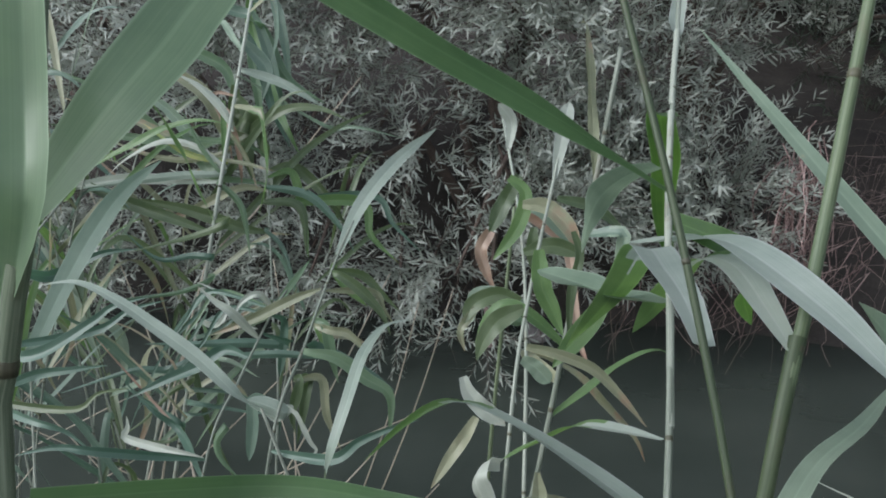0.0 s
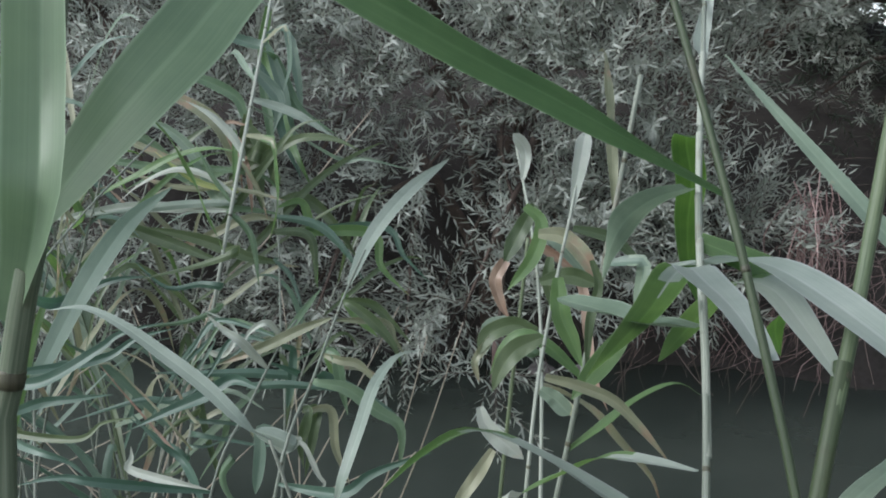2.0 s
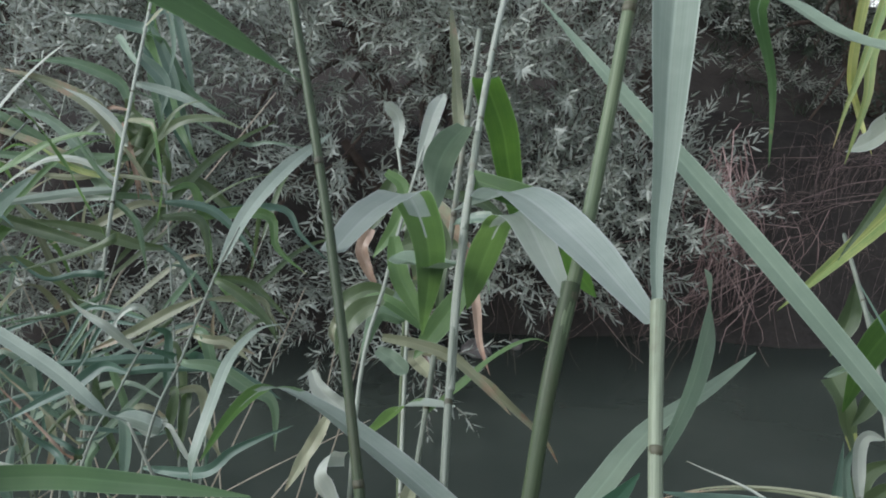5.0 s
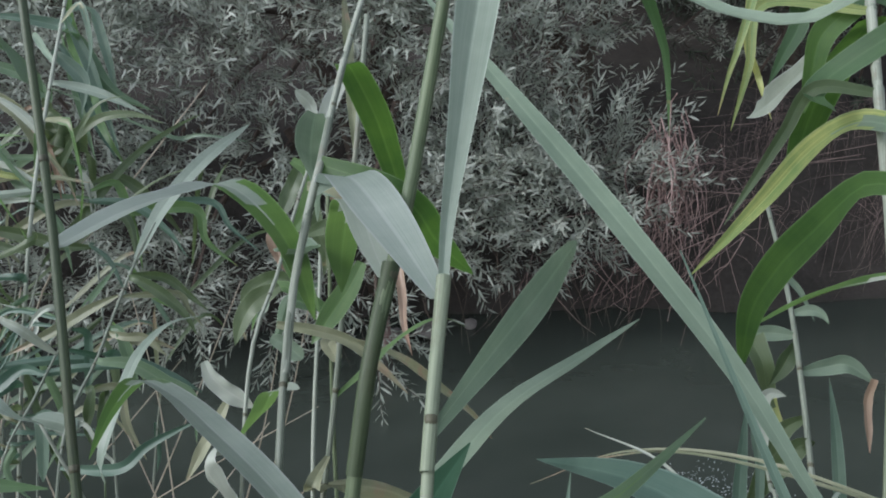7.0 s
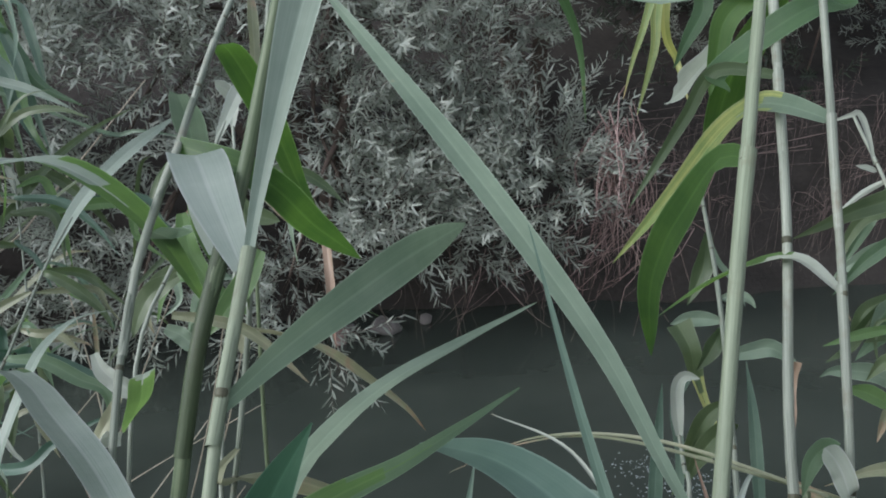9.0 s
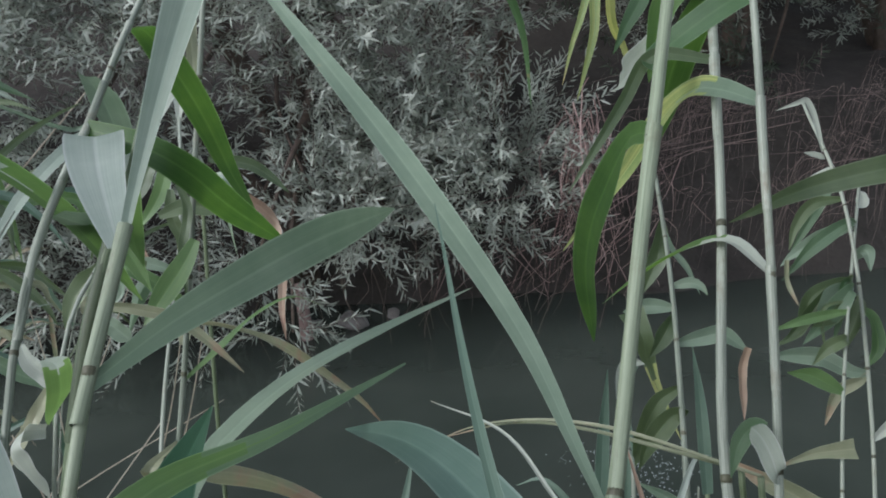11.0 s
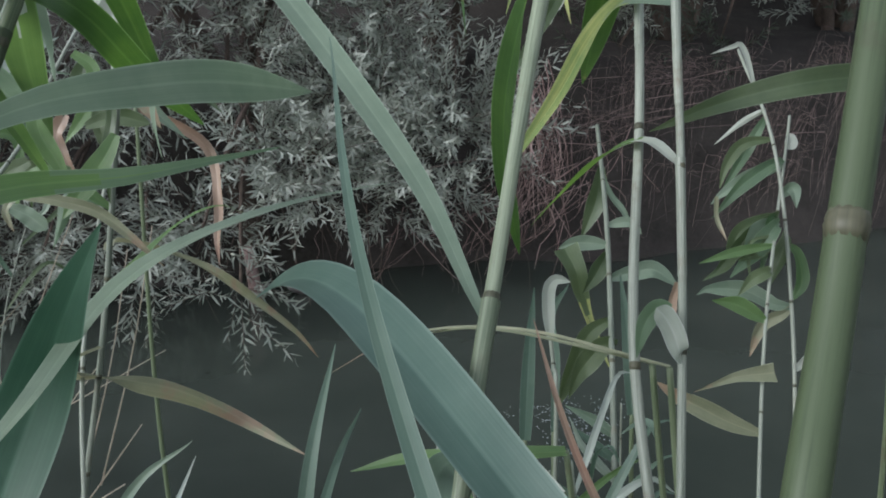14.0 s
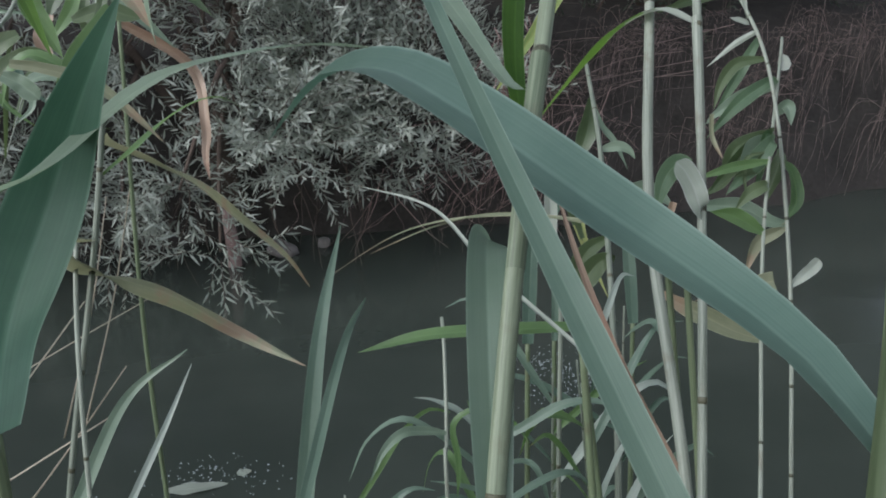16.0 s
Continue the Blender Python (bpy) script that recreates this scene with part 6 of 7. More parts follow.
blade(reed_lf, [(-0.287, 2.004, 0.969), (-0.218, 1.849, 1.018), (-0.263, 1.846, 1.022), (-0.329, 1.839, 1.014), (-0.399, 1.844, 1.067)], 0.0147, DEEP_TEAL, (0, -0.9, 0.4), (3, 9), fold=0.35, base=0.3, peak=0.45, tip=-0.1, wave=0.08)
blade(reed_lf, [(-0.317, 1.990, 0.797), (-0.238, 1.815, 0.863), (-0.189, 1.824, 0.887), (-0.147, 1.837, 0.932), (-0.126, 1.848, 0.977)], 0.0090, TEAL, (0, -0.9, 0.4), (8, -11), fold=0.35, base=0.3, peak=0.45, tip=-0.1, wave=0.08)
blade(reed_lf, [(-0.355, 1.972, 0.573), (-0.268, 1.773, 0.676), (-0.300, 1.765, 0.652), (-0.350, 1.761, 0.651), (-0.383, 1.754, 0.630)], 0.0135, OLIVE, (0, -0.9, 0.4), (10, -25), fold=0.35, base=0.3, peak=0.45, tip=-0.1, wave=0.08)
blade(reed_q, [(-0.178, 2.110, 1.019), (-0.188, 2.097, 1.021), (-0.147, 2.093, 0.985), (-0.111, 2.078, 0.898)], 0.0103, TEAL, (0, -0.9, 0.4), (-11, 23), fold=0.35, base=0.3, peak=0.45, tip=-0.1, wave=0.08)
blade(reed_q, [(-0.191, 2.148, 1.076), (-0.198, 2.135, 1.078), (-0.114, 2.140, 1.068), (-0.095, 2.118, 0.954)], 0.0209, OLIVE, (0, -0.9, 0.4), (10, -11), fold=0.35, base=0.3, peak=0.45, tip=-0.1, wave=0.08)
blade(reed_q, [(-0.197, 2.166, 1.104), (-0.190, 2.155, 1.108), (-0.099, 2.160, 1.092), (-0.030, 2.152, 1.030), (0.012, 2.143, 0.967)], 0.0210, DEEP_TEAL, (0, -0.9, 0.4), (-9, -10), fold=0.35, base=0.3, peak=0.45, tip=-0.1, wave=0.08)
blade(reed_q, [(-0.140, 1.988, 0.834), (-0.135, 1.977, 0.837), (-0.120, 1.966, 0.778), (-0.118, 1.946, 0.682)], 0.0197, OLIVE, (0, -0.9, 0.4), (-11, 19), fold=0.35, base=0.3, peak=0.45, tip=-0.1, wave=0.08)
blade(reed_q, [(-0.149, 2.017, 0.876), (-0.149, 2.005, 0.879), (-0.197, 1.994, 0.847), (-0.258, 1.985, 0.826)], 0.0125, OLIVE, (0, -0.9, 0.4), (3, 4), fold=0.35, base=0.3, peak=0.45, tip=-0.1, wave=0.08)
blade(reed_lf, [(-0.282, 2.164, 1.238), (-0.268, 2.154, 1.242), (-0.303, 2.162, 1.292), (-0.350, 2.167, 1.334), (-0.410, 2.168, 1.364)], 0.0195, PALE, (0, -0.9, 0.4), (-7, -2), fold=0.35, base=0.3, peak=0.45, tip=-0.1, wave=0.08)
blade(reed_lf, [(-0.283, 2.177, 1.250), (-0.274, 2.165, 1.247), (-0.258, 2.154, 1.191), (-0.249, 2.139, 1.115)], 0.0131, BROWN, (0, -0.9, 0.4), (-8, 13), fold=0.35, base=0.3, peak=0.45, tip=-0.1, wave=0.08)
blade(reed_lf, [(-0.280, 2.152, 1.226), (-0.271, 2.141, 1.231), (-0.229, 2.132, 1.169), (-0.207, 2.121, 1.107)], 0.0103, WITHERED, (0, -0.9, 0.4), (-1, -24), fold=0.35, base=0.3, peak=0.45, tip=-0.1, wave=0.08)
blade(reed_lf, [(-0.278, 2.127, 1.201), (-0.269, 2.114, 1.195), (-0.357, 2.102, 1.174), (-0.446, 2.097, 1.183), (-0.549, 2.095, 1.217)], 0.0128, WITHERED, (0, -0.9, 0.4), (-6, 10), fold=0.35, base=0.3, peak=0.45, tip=-0.1, wave=0.08)
blade(reed_lf, [(-0.275, 2.102, 1.176), (-0.268, 2.089, 1.173), (-0.363, 2.086, 1.195), (-0.454, 2.091, 1.254)], 0.0139, YELLOWING, (0, -0.9, 0.4), (0, -7), fold=0.35, base=0.3, peak=0.45, tip=-0.1, wave=0.08)
blade(reed_lf, [(-0.274, 2.089, 1.164), (-0.264, 2.077, 1.163), (-0.335, 2.081, 1.209), (-0.410, 2.077, 1.217), (-0.483, 2.063, 1.180), (-0.531, 2.050, 1.135)], 0.0139, PALE, (0, -0.9, 0.4), (-6, -21), fold=0.35, base=0.3, peak=0.45, tip=-0.1, wave=0.08)
blade(reed_lf, [(-0.273, 2.077, 1.152), (-0.264, 2.065, 1.152), (-0.365, 2.056, 1.146), (-0.476, 2.043, 1.130), (-0.587, 2.030, 1.111)], 0.0188, FROSTED, (0, -0.9, 0.4), (2, 8), fold=0.35, base=0.3, peak=0.45, tip=-0.1, wave=0.08)
blade(reed_lf, [(-0.275, 2.102, 1.176), (-0.274, 2.090, 1.179), (-0.224, 2.093, 1.172), (-0.160, 2.095, 1.157)], 0.0101, WITHERED, (0, -0.9, 0.4), (0, 21), fold=0.35, base=0.3, peak=0.45, tip=-0.1, wave=0.08)
blade(reed_lf, [(-0.273, 2.077, 1.152), (-0.272, 2.064, 1.152), (-0.319, 2.073, 1.211), (-0.360, 2.085, 1.283)], 0.0100, MOSS, (0, -0.9, 0.4), (10, -15), fold=0.35, base=0.3, peak=0.45, tip=-0.1, wave=0.08)
blade(reed_q, [(-0.211, 2.208, 1.166), (-0.218, 2.196, 1.167), (-0.199, 2.187, 1.116), (-0.201, 2.171, 1.044)], 0.0173, PALE, (0, -0.9, 0.4), (2, 6), fold=0.35, base=0.3, peak=0.45, tip=-0.1, wave=0.08)
blade(reed_lf, [(-0.288, 2.227, 1.300), (-0.274, 2.216, 1.302), (-0.231, 2.207, 1.238), (-0.221, 2.197, 1.187)], 0.0320, OLIVE, (0, -0.9, 0.4), (-7, -11), fold=0.35, base=0.3, peak=0.45, tip=-0.1, wave=0.08)
blade(reed_lf, [(-0.295, 2.290, 1.361), (-0.279, 2.280, 1.365), (-0.183, 2.281, 1.335), (-0.086, 2.279, 1.285)], 0.0232, FROSTED, (0, -0.9, 0.4), (-1, 12), fold=0.35, base=0.3, peak=0.45, tip=-0.1, wave=0.08)
blade(reed_lf, [(-0.304, 2.378, 1.448), (-0.291, 2.366, 1.444), (-0.260, 2.354, 1.376), (-0.226, 2.334, 1.268), (-0.179, 2.318, 1.173)], 0.0240, DEEP_TEAL, (0, -0.9, 0.4), (-5, 11), fold=0.35, base=0.3, peak=0.45, tip=-0.1, wave=0.08)
blade(reed_lf, [(-0.303, 2.365, 1.435), (-0.301, 2.352, 1.430), (-0.242, 2.343, 1.364), (-0.252, 2.325, 1.281)], 0.0337, TEAL, (0, -0.9, 0.4), (3, -15), fold=0.35, base=0.3, peak=0.45, tip=-0.1, wave=0.08)
reed_w = reed([(0.968, 1.132, 0.020), (0.983, 1.212, 0.434), (0.998, 1.252, 0.788), (1.006, 1.295, 0.813), (1.013, 1.340, 0.841)], 0.0034, 0.0030, CULM_PALE, "short whitish broken reed with a folded pale leaf", (0.6, 0.95))
blade(reed_w, [(1.013, 1.340, 0.841), (1.012, 1.348, 0.871), (1.014, 1.357, 0.906), (1.025, 1.360, 0.921), (1.047, 1.357, 0.917)], 0.0190, PALE, (0, -1, 0.2), (0, 0), fold=0.3, base=0.45, peak=0.5, tip=1.5, wave=0.05)
blade(reed_s, [(1.141, 1.436, 0.623), (1.137, 1.426, 0.630), (1.103, 1.438, 0.657), (1.064, 1.449, 0.678)], 0.0184, SAGE, (0, -0.9, 0.4), (-7, 16), fold=0.35, base=0.3, peak=0.45, tip=-0.1, wave=0.08)
blade(reed_s, [(1.132, 1.403, 0.601), (1.126, 1.393, 0.608), (1.097, 1.403, 0.630), (1.068, 1.415, 0.657)], 0.0162, TEAL, (0, -0.9, 0.4), (9, -4), fold=0.35, base=0.3, peak=0.45, tip=-0.1, wave=0.08)
blade(reed_s, [(1.122, 1.370, 0.579), (1.120, 1.360, 0.587), (1.096, 1.371, 0.613), (1.072, 1.383, 0.643), (1.058, 1.396, 0.682)], 0.0141, FROSTED, (0, -0.9, 0.4), (10, 12), fold=0.35, base=0.3, peak=0.45, tip=-0.1, wave=0.08)
blade(reed_s, [(1.182, 1.578, 0.720), (1.180, 1.569, 0.729), (1.158, 1.569, 0.720), (1.120, 1.562, 0.679), (1.098, 1.552, 0.637)], 0.0398, OLIVE, (0, -0.9, 0.4), (-5, 18), fold=0.35, base=0.3, peak=0.45, tip=-0.1, wave=0.08)
blade(reed_lf, [(-0.311, 1.993, 0.832), (-0.179, 1.748, 0.914), (-0.160, 1.759, 0.956), (-0.188, 1.761, 0.981), (-0.229, 1.761, 0.996)], 0.0118, PALE, (0, -0.9, 0.4), (7, -21), fold=0.35, base=0.3, peak=0.45, tip=0.5, wave=0.08)
blade(reed_lf, [(-0.340, 1.979, 0.659), (-0.235, 1.754, 0.770), (-0.252, 1.755, 0.780), (-0.293, 1.765, 0.843), (-0.372, 1.769, 0.894), (-0.449, 1.764, 0.900)], 0.0066, WITHERED, (0, -0.9, 0.4), (-8, -14), fold=0.35, base=0.3, peak=0.45, tip=-0.1, wave=0.08)
blade(reed_lf, [(-0.355, 1.972, 0.573), (-0.249, 1.701, 0.715), (-0.305, 1.708, 0.773), (-0.384, 1.719, 0.855), (-0.434, 1.726, 0.910)], 0.0065, BROWN, (0, -0.9, 0.4), (-8, 15), fold=0.35, base=0.3, peak=0.45, tip=-0.1, wave=0.08)
blade(reed_lf, [(-0.349, 1.975, 0.608), (-0.232, 1.690, 0.753), (-0.332, 1.702, 0.853), (-0.413, 1.705, 0.897), (-0.538, 1.667, 0.769)], 0.0042, WITHERED, (0, -0.9, 0.4), (8, 4), fold=0.35, base=0.3, peak=0.45, tip=-0.1, wave=0.08)
blade(reed_z, [(0.043, 1.411, 0.917), (0.058, 1.400, 0.918), (0.034, 1.394, 0.900), (0.008, 1.396, 0.917)], 0.0075, PALE, (0, -0.9, 0.4), (-12, -21), fold=0.35, base=0.3, peak=0.45, tip=-0.1, wave=0.08)
blade(reed_z, [(0.042, 1.404, 0.911), (0.051, 1.393, 0.912), (0.009, 1.392, 0.927), (-0.011, 1.391, 0.931)], 0.0250, FROSTED, (0, -0.9, 0.4), (-5, -4), fold=0.35, base=0.3, peak=0.45, tip=2.0, wave=0.08)
blade(reed_b1, [(0.397, 1.460, 1.050), (0.394, 1.448, 1.054), (0.360, 1.448, 1.065), (0.342, 1.438, 1.028), (0.331, 1.431, 0.999)], 0.0216, MOSS, (0, -0.9, 0.4), (2, -2), fold=0.35, base=0.3, peak=0.45, tip=-0.1, wave=0.08)
blade(reed_b1, [(0.396, 1.494, 1.076), (0.389, 1.481, 1.077), (0.355, 1.481, 1.089), (0.321, 1.477, 1.084), (0.319, 1.470, 1.050), (0.295, 1.463, 1.029)], 0.0187, SAGE, (0, -0.9, 0.4), (-6, -18), fold=0.35, base=0.3, peak=0.45, tip=-0.1, wave=0.08)
blade(reed_b1, [(0.380, 1.662, 1.186), (0.392, 1.652, 1.190), (0.427, 1.652, 1.177), (0.457, 1.648, 1.146), (0.492, 1.644, 1.111)], 0.0208, SAGE, (0, -0.9, 0.4), (4, 11), fold=0.35, base=0.3, peak=0.45, tip=-0.1, wave=0.08)
blade(reed_r1, [(1.561, 1.824, 1.080), (1.564, 1.812, 1.086), (1.516, 1.812, 1.063), (1.461, 1.809, 1.023)], 0.0111, PALE, (0, -0.9, 0.4), (7, -21), fold=0.35, base=0.3, peak=0.45, tip=-0.1, wave=0.08)
blade(reed_r1, [(1.557, 1.802, 1.067), (1.549, 1.790, 1.066), (1.508, 1.778, 1.005), (1.455, 1.763, 0.929)], 0.0219, MOSS, (0, -0.9, 0.4), (-8, -14), fold=0.35, base=0.3, peak=0.45, tip=-0.1, wave=0.08)
blade(reed_r, [(1.566, 1.731, 0.991), (1.545, 1.724, 0.997), (1.482, 1.722, 0.959), (1.419, 1.714, 0.900)], 0.0277, MOSS, (0, -0.9, 0.4), (-8, 15), fold=0.35, base=0.3, peak=0.45, tip=-0.1, wave=0.08)
blade(reed_r, [(1.515, 1.647, 0.914), (1.502, 1.636, 0.914), (1.441, 1.632, 0.871), (1.381, 1.624, 0.812)], 0.0347, OLIVE, (0, -0.9, 0.4), (8, 4), fold=0.35, base=0.3, peak=0.45, tip=-0.1, wave=0.08)
blade(reed_r, [(1.506, 1.632, 0.901), (1.498, 1.621, 0.905), (1.464, 1.615, 0.867), (1.410, 1.608, 0.816)], 0.0345, MOSS, (0, -0.9, 0.4), (-12, -21), fold=0.35, base=0.3, peak=0.45, tip=-0.1, wave=0.08)
blade(reed_r, [(1.464, 1.563, 0.838), (1.450, 1.553, 0.841), (1.423, 1.553, 0.828), (1.397, 1.550, 0.803)], 0.0235, OLIVE, (0, -0.9, 0.4), (-5, -4), fold=0.35, base=0.3, peak=0.45, tip=-0.1, wave=0.08)
blade(reed_r, [(1.510, 1.639, 0.907), (1.492, 1.631, 0.914), (1.477, 1.616, 0.856), (1.463, 1.605, 0.813)], 0.0183, GRASS, (0, -0.9, 0.4), (2, -2), fold=0.35, base=0.3, peak=0.45, tip=-0.1, wave=0.08)
blade(reed_r1, [(1.529, 1.650, 0.877), (1.531, 1.638, 0.880), (1.514, 1.628, 0.841), (1.489, 1.616, 0.788)], 0.0268, OLIVE, (0, -0.9, 0.4), (-6, -18), fold=0.35, base=0.3, peak=0.45, tip=-0.1, wave=0.08)
reed_sh = reed([(0.806, 0.987, 0.020), (0.810, 1.077, 0.626), (0.816, 1.109, 0.662), (0.823, 1.145, 0.717), (0.830, 1.192, 0.770), (0.831, 1.209, 0.792)], 0.0027, 0.0022, CULM_PALE, "thin pale broken reed stalk with one arching leaf", (0.55, 0.8))
blade(reed_sh, [(0.817, 1.115, 0.683), (0.793, 1.110, 0.691), (0.764, 1.096, 0.699), (0.740, 1.085, 0.685), (0.722, 1.069, 0.658)], 0.0120, SAGE, (0, -0.6, 0.8), (0, 10), fold=0.35, base=0.4, peak=0.4, tip=0.0, wave=0.05)


# ---------------------------------------------------------------- reed clumps
def wild_reed(x, y, height, lean, seed, label, group, mats=(MOSS, TEAL, DEEP_TEAL, TEAL, OLIVE, OLIVE, WITHERED), culm=CULM_PALE, leaves=7, r=0.0036, size=(0.28, 0.55), width=0.0185, start=0.2, droop=1.0):
    """A reed with alternating leaves that rise, arch over and hang; lean is the sideways drift of its top."""
    g = random.Random(seed)
    z = max(0.0, ground_height(x, y)) - 0.03
    base = Vector((x, y, z))
    top = base + Vector((lean[0], lean[1], height))
    mid = base.lerp(top, 0.5) - Vector((lean[0], lean[1], 0)) * 0.15
    shares = [start + (0.97 - start) * (k + 0.5) / leaves for k in range(leaves)]
    who = reed([base, mid, top], r, r * 0.55, culm, label, [s - 0.012 for s in shares], group, 6)
    grow(who, spline([base, mid, top], 60), shares, g, size, width, mats, droop)
    return who


g = random.Random(5)
for k in range(15):
    x = g.uniform(-2.0, -0.4)
    y = g.uniform(1.9, 3.0)
    if x > -0.5 and y < 1.6:
        y += 0.5
    if x > -0.15:
        x -= 0.2
    wild_reed(x, y, g.uniform(0.7, 1.6), (g.uniform(-0.35, 0.3), g.uniform(-0.05, 0.3)), 100 + k,
              "grey-green reed in the crowded clump on the water edge", "reeds of the crowded clump")
for k, (x, y, h, mats) in enumerate(((-0.75, 1.9, 1.35, (WITHERED, GREEN)), (-0.55, 2.1, 1.3, (OLIVE, WITHERED)), (-0.95, 2.2, 1.45, (WITHERED, SAGE, PALE, MOSS)))):
    wild_reed(x, y, h, (0.25, 0.1), 180 + k, "reed with yellowing leaves in the crowded clump", "reeds of the crowded clump", mats, start=0.45, leaves=9)
# broader leaves slanting out of the clump
for k, (x, y, h, lx) in enumerate(((-1.25, 1.8, 1.4, 0.5), (-0.55, 2.2, 1.3, -0.35), (-1.4, 2.1, 1.45, 0.6), (-0.7, 2.4, 1.35, -0.3))):
    wild_reed(x, y, h, (lx, 0.1), 140 + k, "leafy reed with broad slanting leaves in the clump", "reeds of the crowded clump", (GREEN, TEAL, SAGE, TEAL, GREEN),
              culm=CULM, leaves=9, r=0.0028, size=(0.3, 0.5), width=0.027, start=0.4, droop=0.7)
# bare and broken dry stalks leaning through the clump
for k in range(34):
    x, y = g.uniform(-1.7, 0.0), g.uniform(1.3, 2.6)
    a = g.uniform(-1.2, 1.2)
    h = g.uniform(0.4, 1.2)
    b = Vector((x, y, 0.0))
    t = b + Vector((math.sin(a) * h, g.uniform(-0.1, 0.2), math.cos(a) * h))
    w = thing("dry_stalk", b, "dry leafless reed stalk leaning in the clump", "reed", "dry stalks of the clump")
    put_under(tube("stem", [b, b.lerp(t, 0.5) + Vector((0.02, 0, 0.02)), t], 0.0026, 0.0014, CULM_DRY, None, 8, 6), w)
# low tufts rising from the water
for k, (x, y, h) in enumerate(((0.93, 1.20, 0.42), (0.99, 1.27, 0.36), (1.06, 1.22, 0.40), (0.88, 1.30, 0.30), (1.12, 1.33, 0.44), (0.72, 1.22, 0.22))):
    wild_reed(x, y, h + 0.33, (g.uniform(-0.06, 0.06), g.uniform(-0.03, 0.05)), 300 + k, "short leafy reed tuft rising from the water", "reed tufts in the water",
              (TEAL, GREEN, TEAL, BLUISH), leaves=8, r=0.0028, size=(0.12, 0.26), width=0.012, start=0.45)


# ---------------------------------------------------------------- roots and dead straw of the far bank
def strands(name, label, count, mat, seed, top, spread, fall, radius, sway, category="roots"):
    """A hanging bundle: each strand starts near top and falls to the bank or the water."""
    g = random.Random(seed)
    base = Vector(top)
    who = thing(name, base, label, category)
    verts, faces, uvs = [], [], []
    for k in range(count):
        p = base + Vector((g.gauss(0, spread[0]), g.gauss(0, spread[1]), g.gauss(0, spread[2])))
        e = p + Vector((g.gauss(sway[0], sway[1]), g.gauss(-0.05, 0.12), -g.uniform(*fall)))
        e.z = max(e.z, -0.03)
        m = p.lerp(e, 0.5) + Vector((g.gauss(0, 0.04), g.gauss(-0.04, 0.04), g.uniform(-0.02, 0.08)))
        m2 = m.lerp(e, 0.5) + Vector((g.gauss(0, 0.02), g.gauss(0, 0.02), g.gauss(0, 0.02)))
        line = spline([p, m, m2, e], 9)
        r = radius * g.uniform(0.5, 1.5)
        v, f, u = tube_data(line, [r * (1 - 0.6 * i / 9) for i in range(10)], 4)
        o = len(verts)
        verts += v
        uvs += u
        faces += [tuple(i + o for i in q) for q in f]
    ob = put_under(mesh_object("tangle", verts, faces, mat, None, uvs), who)
    tagged(ob, kind="stuff")
    return who


strands("hanging_roots", "reddish fine roots hanging from the far bank", 56, ROOT, 3, (1.62, 4.0, 0.92), (0.05, 0.05, 0.09), (0.3, 0.62), 0.0028, (-0.02, 0.06))
strands("hanging_roots", "reddish roots spreading over the bank", 90, ROOT, 5, (1.80, 4.16, 0.55), (0.18, 0.08, 0.13), (0.08, 0.36), 0.0020, (-0.14, 0.22))
strands("hanging_roots", "reddish roots trailing towards the water", 26, ROOT, 4, (1.25, 4.18, 0.34), (0.25, 0.10, 0.08), (0.1, 0.3), 0.0017, (-0.1, 0.16))
strands("hanging_roots", "dark roots under the overhanging willow", 40, BARK, 6, (0.7, 4.2, 0.45), (0.4, 0.12, 0.1), (0.3, 0.6), 0.0024, (0, 0.10))
def straw_tuft(x, y, z, count, length, way, seed, label):
    """Dead grass hanging from one edge of the bank: the stalks of a tuft start together, arch over and fall the same way."""
    g = random.Random(seed)
    base = Vector((x, y, z))
    who = thing("dead_straw", base, label, "grass", "dead straw of the far bank")
    verts, faces, uvs = [], [], []
    for k in range(count):
        p = base + Vector((g.gauss(0, 0.10), g.gauss(0, 0.05), g.gauss(0, 0.05)))
        ln = length * g.uniform(0.5, 1.2)
        lean = way + g.gauss(0, 0.28)
        out = Vector((lean, -g.uniform(0.1, 0.4), g.uniform(-0.1, 0.35))).normalized()
        a = p + out * ln * 0.35
        c = a + Vector((lean * 0.6, -0.1, -g.uniform(0.5, 1.1))).normalized() * ln * 0.35
        e = c + Vector((lean * 0.5 + g.gauss(0, 0.2), g.gauss(0, 0.1), -1.0)).normalized() * ln * 0.4
        line = spline([p, a, c, e], 9)
        r = g.uniform(0.0007, 0.0016)
        v, f, u = tube_data(line, [r * (1 - 0.6 * i / 9) for i in range(10)], 4)
        o = len(verts)
        verts += v
        uvs += u
        faces += [tuple(i + o for i in q) for q in f]
    tagged(put_under(mesh_object("tangle", verts, faces, STRAW, None, uvs), who), kind="stuff")
    return who


g = random.Random(77)
for k in range(26):
    x = 1.95 + 2.3 * (k + g.uniform(0, 0.9)) / 26
    z = g.choice((0.45, 0.62, 0.8, 0.95)) + g.uniform(-0.06, 0.06)
    straw_tuft(x, 4.42 + 0.35 * z + g.uniform(-0.05, 0.05), z, g.randrange(14, 30), g.uniform(0.35, 0.7), g.uniform(-0.9, -0.2), 700 + k, "pinkish dead straw hanging down the shaded bank")
# long single stalks lying across the bank
strands("dead_straw", "long dead stalks lying across the shaded bank", 26, STRAW, 9, (2.9, 4.4, 0.85), (0.6, 0.12, 0.2), (0.0, 0.3), 0.0016, (-0.7, 0.4), "grass")



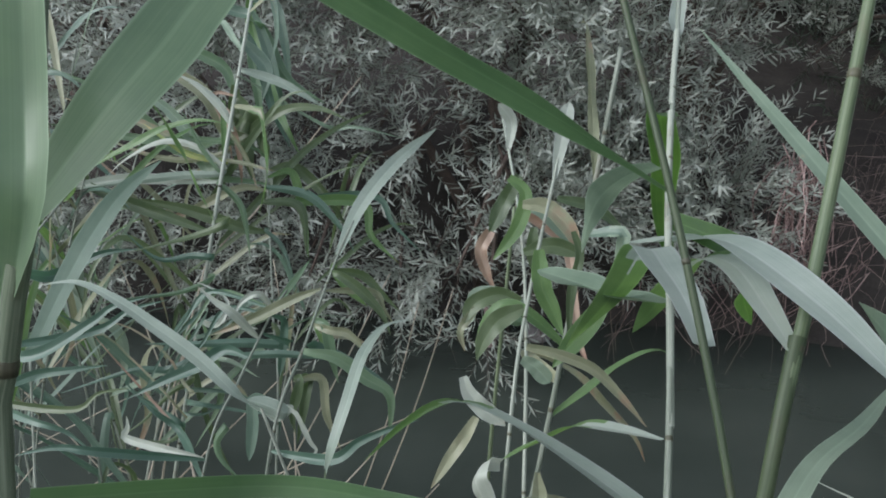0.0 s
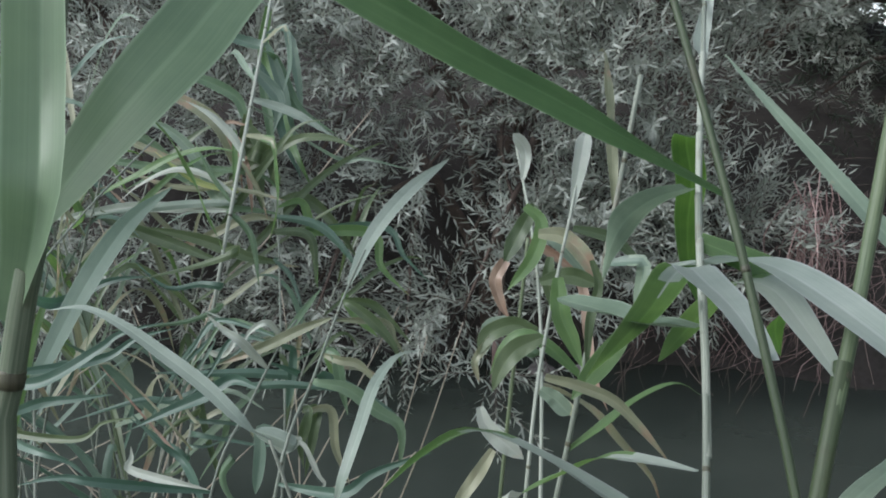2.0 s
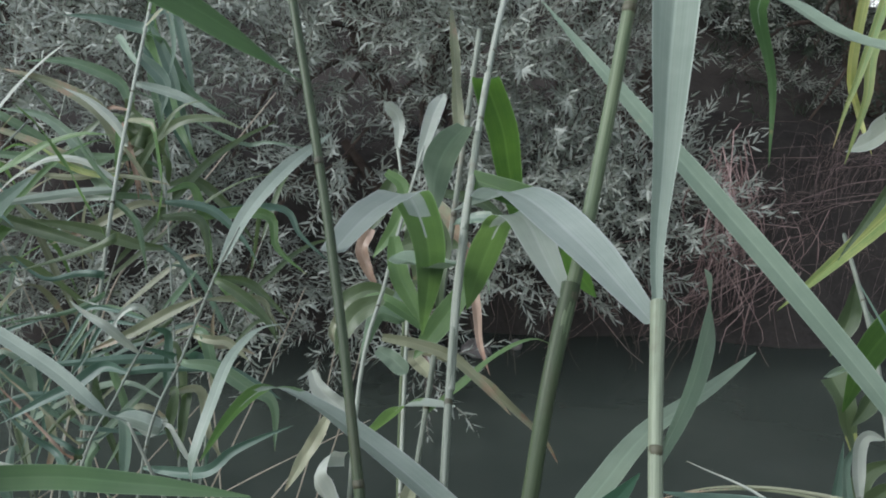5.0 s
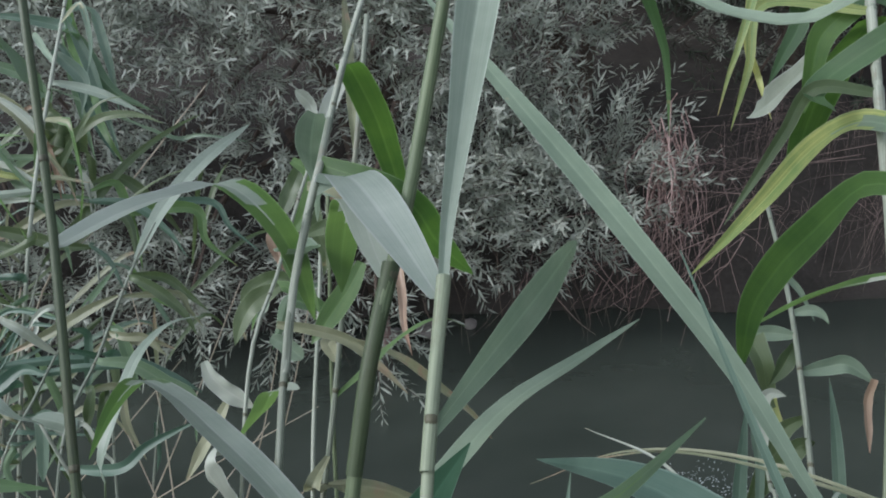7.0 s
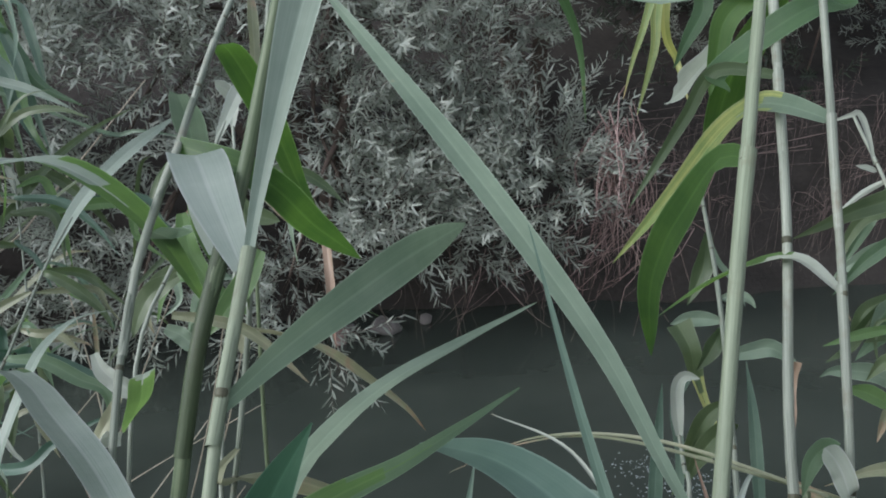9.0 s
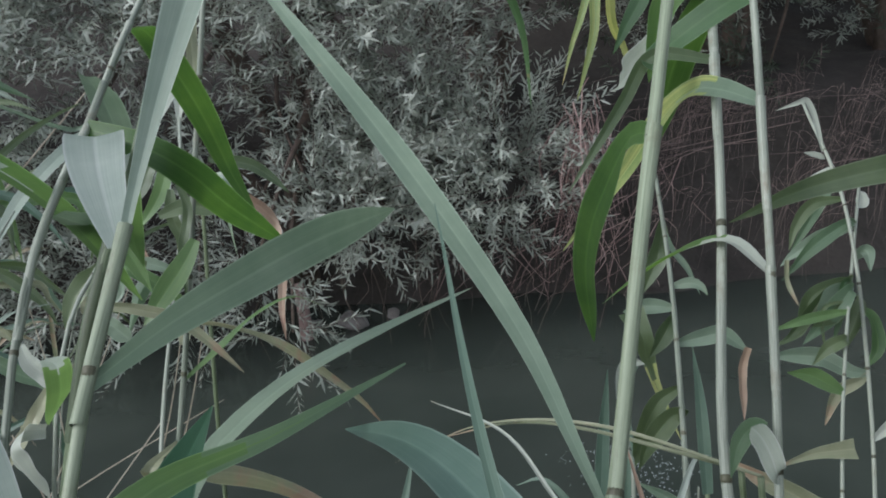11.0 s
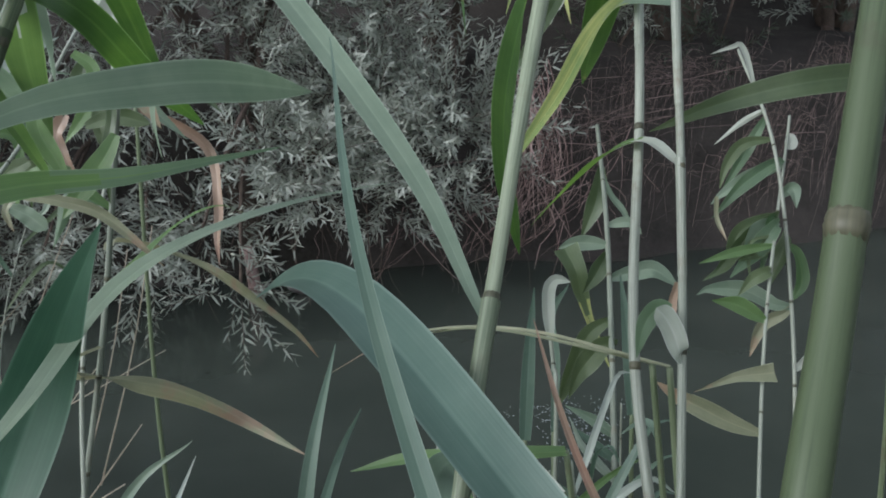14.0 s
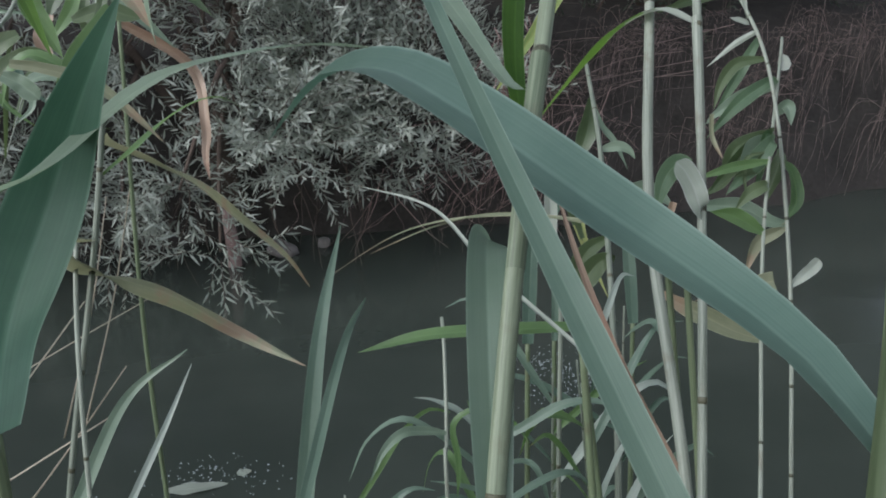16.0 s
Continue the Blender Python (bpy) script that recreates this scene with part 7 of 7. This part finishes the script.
# ---------------------------------------------------------------- stones, stump, froth and painted sky glints
def stone(x, y, z, size, seed, label):
    g = random.Random(seed)
    bm = bmesh.new()
    bmesh.ops.create_icosphere(bm, subdivisions=3, radius=1.0)
    for v in bm.verts:
        d = 1 + 0.35 * noise.noise(v.co * 1.3 + Vector((seed, 0, 0))) + 0.10 * noise.noise(v.co * 4.0)
        v.co = Vector((v.co.x * size * d, v.co.y * size * 0.8 * d, v.co.z * size * 0.6 * d))
    me = bpy.data.meshes.new("stone")
    bm.to_mesh(me)
    bm.free()
    me.materials.append(STONE)
    me.polygons.foreach_set("use_smooth", [True] * len(me.polygons))
    ob = new("stone", me)
    ob.location = (x, y, z)
    ob.rotation_euler = (g.uniform(-0.3, 0.3), g.uniform(-0.3, 0.3), g.uniform(0, 6))
    return tagged(ob, label, "stone", "stones of the far shore")


stone(0.52, 4.22, 0.03, 0.07, 2, "pale rounded stone on the far waterline")
stone(0.72, 4.32, 0.02, 0.04, 5, "small pale stone on the far waterline")
stone(0.33, 4.25, 0.02, 0.04, 9, "small grey stone under the willow")
stump = thing("driftwood", (0.30, 4.12, -0.02), "short brown driftwood stub standing at the waterline", "wood")
put_under(tube("stub", [(0.30, 4.12, -0.05), (0.30, 4.1, 0.12), (0.29, 4.08, 0.28)], 0.035, 0.025, ROOT, None, 8, 9), stump)
g = random.Random(31)
# first two patches are froth, the last three paint sky glints on the water
for cx, cy, count, spread in ((0.36, 2.27, 90, 0.07), (0.48, 2.2, 20, 0.06), (1.38, 2.74, 150, 0.09), (1.45, 2.6, 120, 0.08), (1.36, 2.47, 60, 0.06)):
    verts, faces = [], []
    for k in range(count):
        x, y, r = cx + g.gauss(0, spread), cy + g.gauss(0, spread * 0.6), g.uniform(0.0006, 0.0022)
        o = len(verts)
        verts.append((x, y, 0.004))
        for a in range(9):
            q = a / 9 * 6.283
            rr = r * g.uniform(0.7, 1.3)
            verts.append((x + math.cos(q) * rr * 1.4, y + math.sin(q) * rr, 0.0005))
        faces += [(o, o + 1 + a, o + 1 + (a + 1) % 9) for a in range(9)]
    froth = mesh_object("froth_patch", verts, faces, FROTH_GLINT)
    tagged(froth, "whitish froth and painted sky glints on the water", "froth", kind="stuff")
for name_at, size in (([(0.261, 2.201, 0.004), (0.337, 2.199, 0.004), (0.412, 2.203, 0.004)], 0.055), ([(0.432, 2.242, 0.004), (0.468, 2.254, 0.004)], 0.040)):
    floating = thing("floating_leaf", name_at[0], "pale dead leaf floating flat on the water", "leaf")
    blade(floating, name_at, size, PALE, (0, 0, 1), fold=0.06, base=0.3, peak=0.5, tip=0.5, wave=0.04)
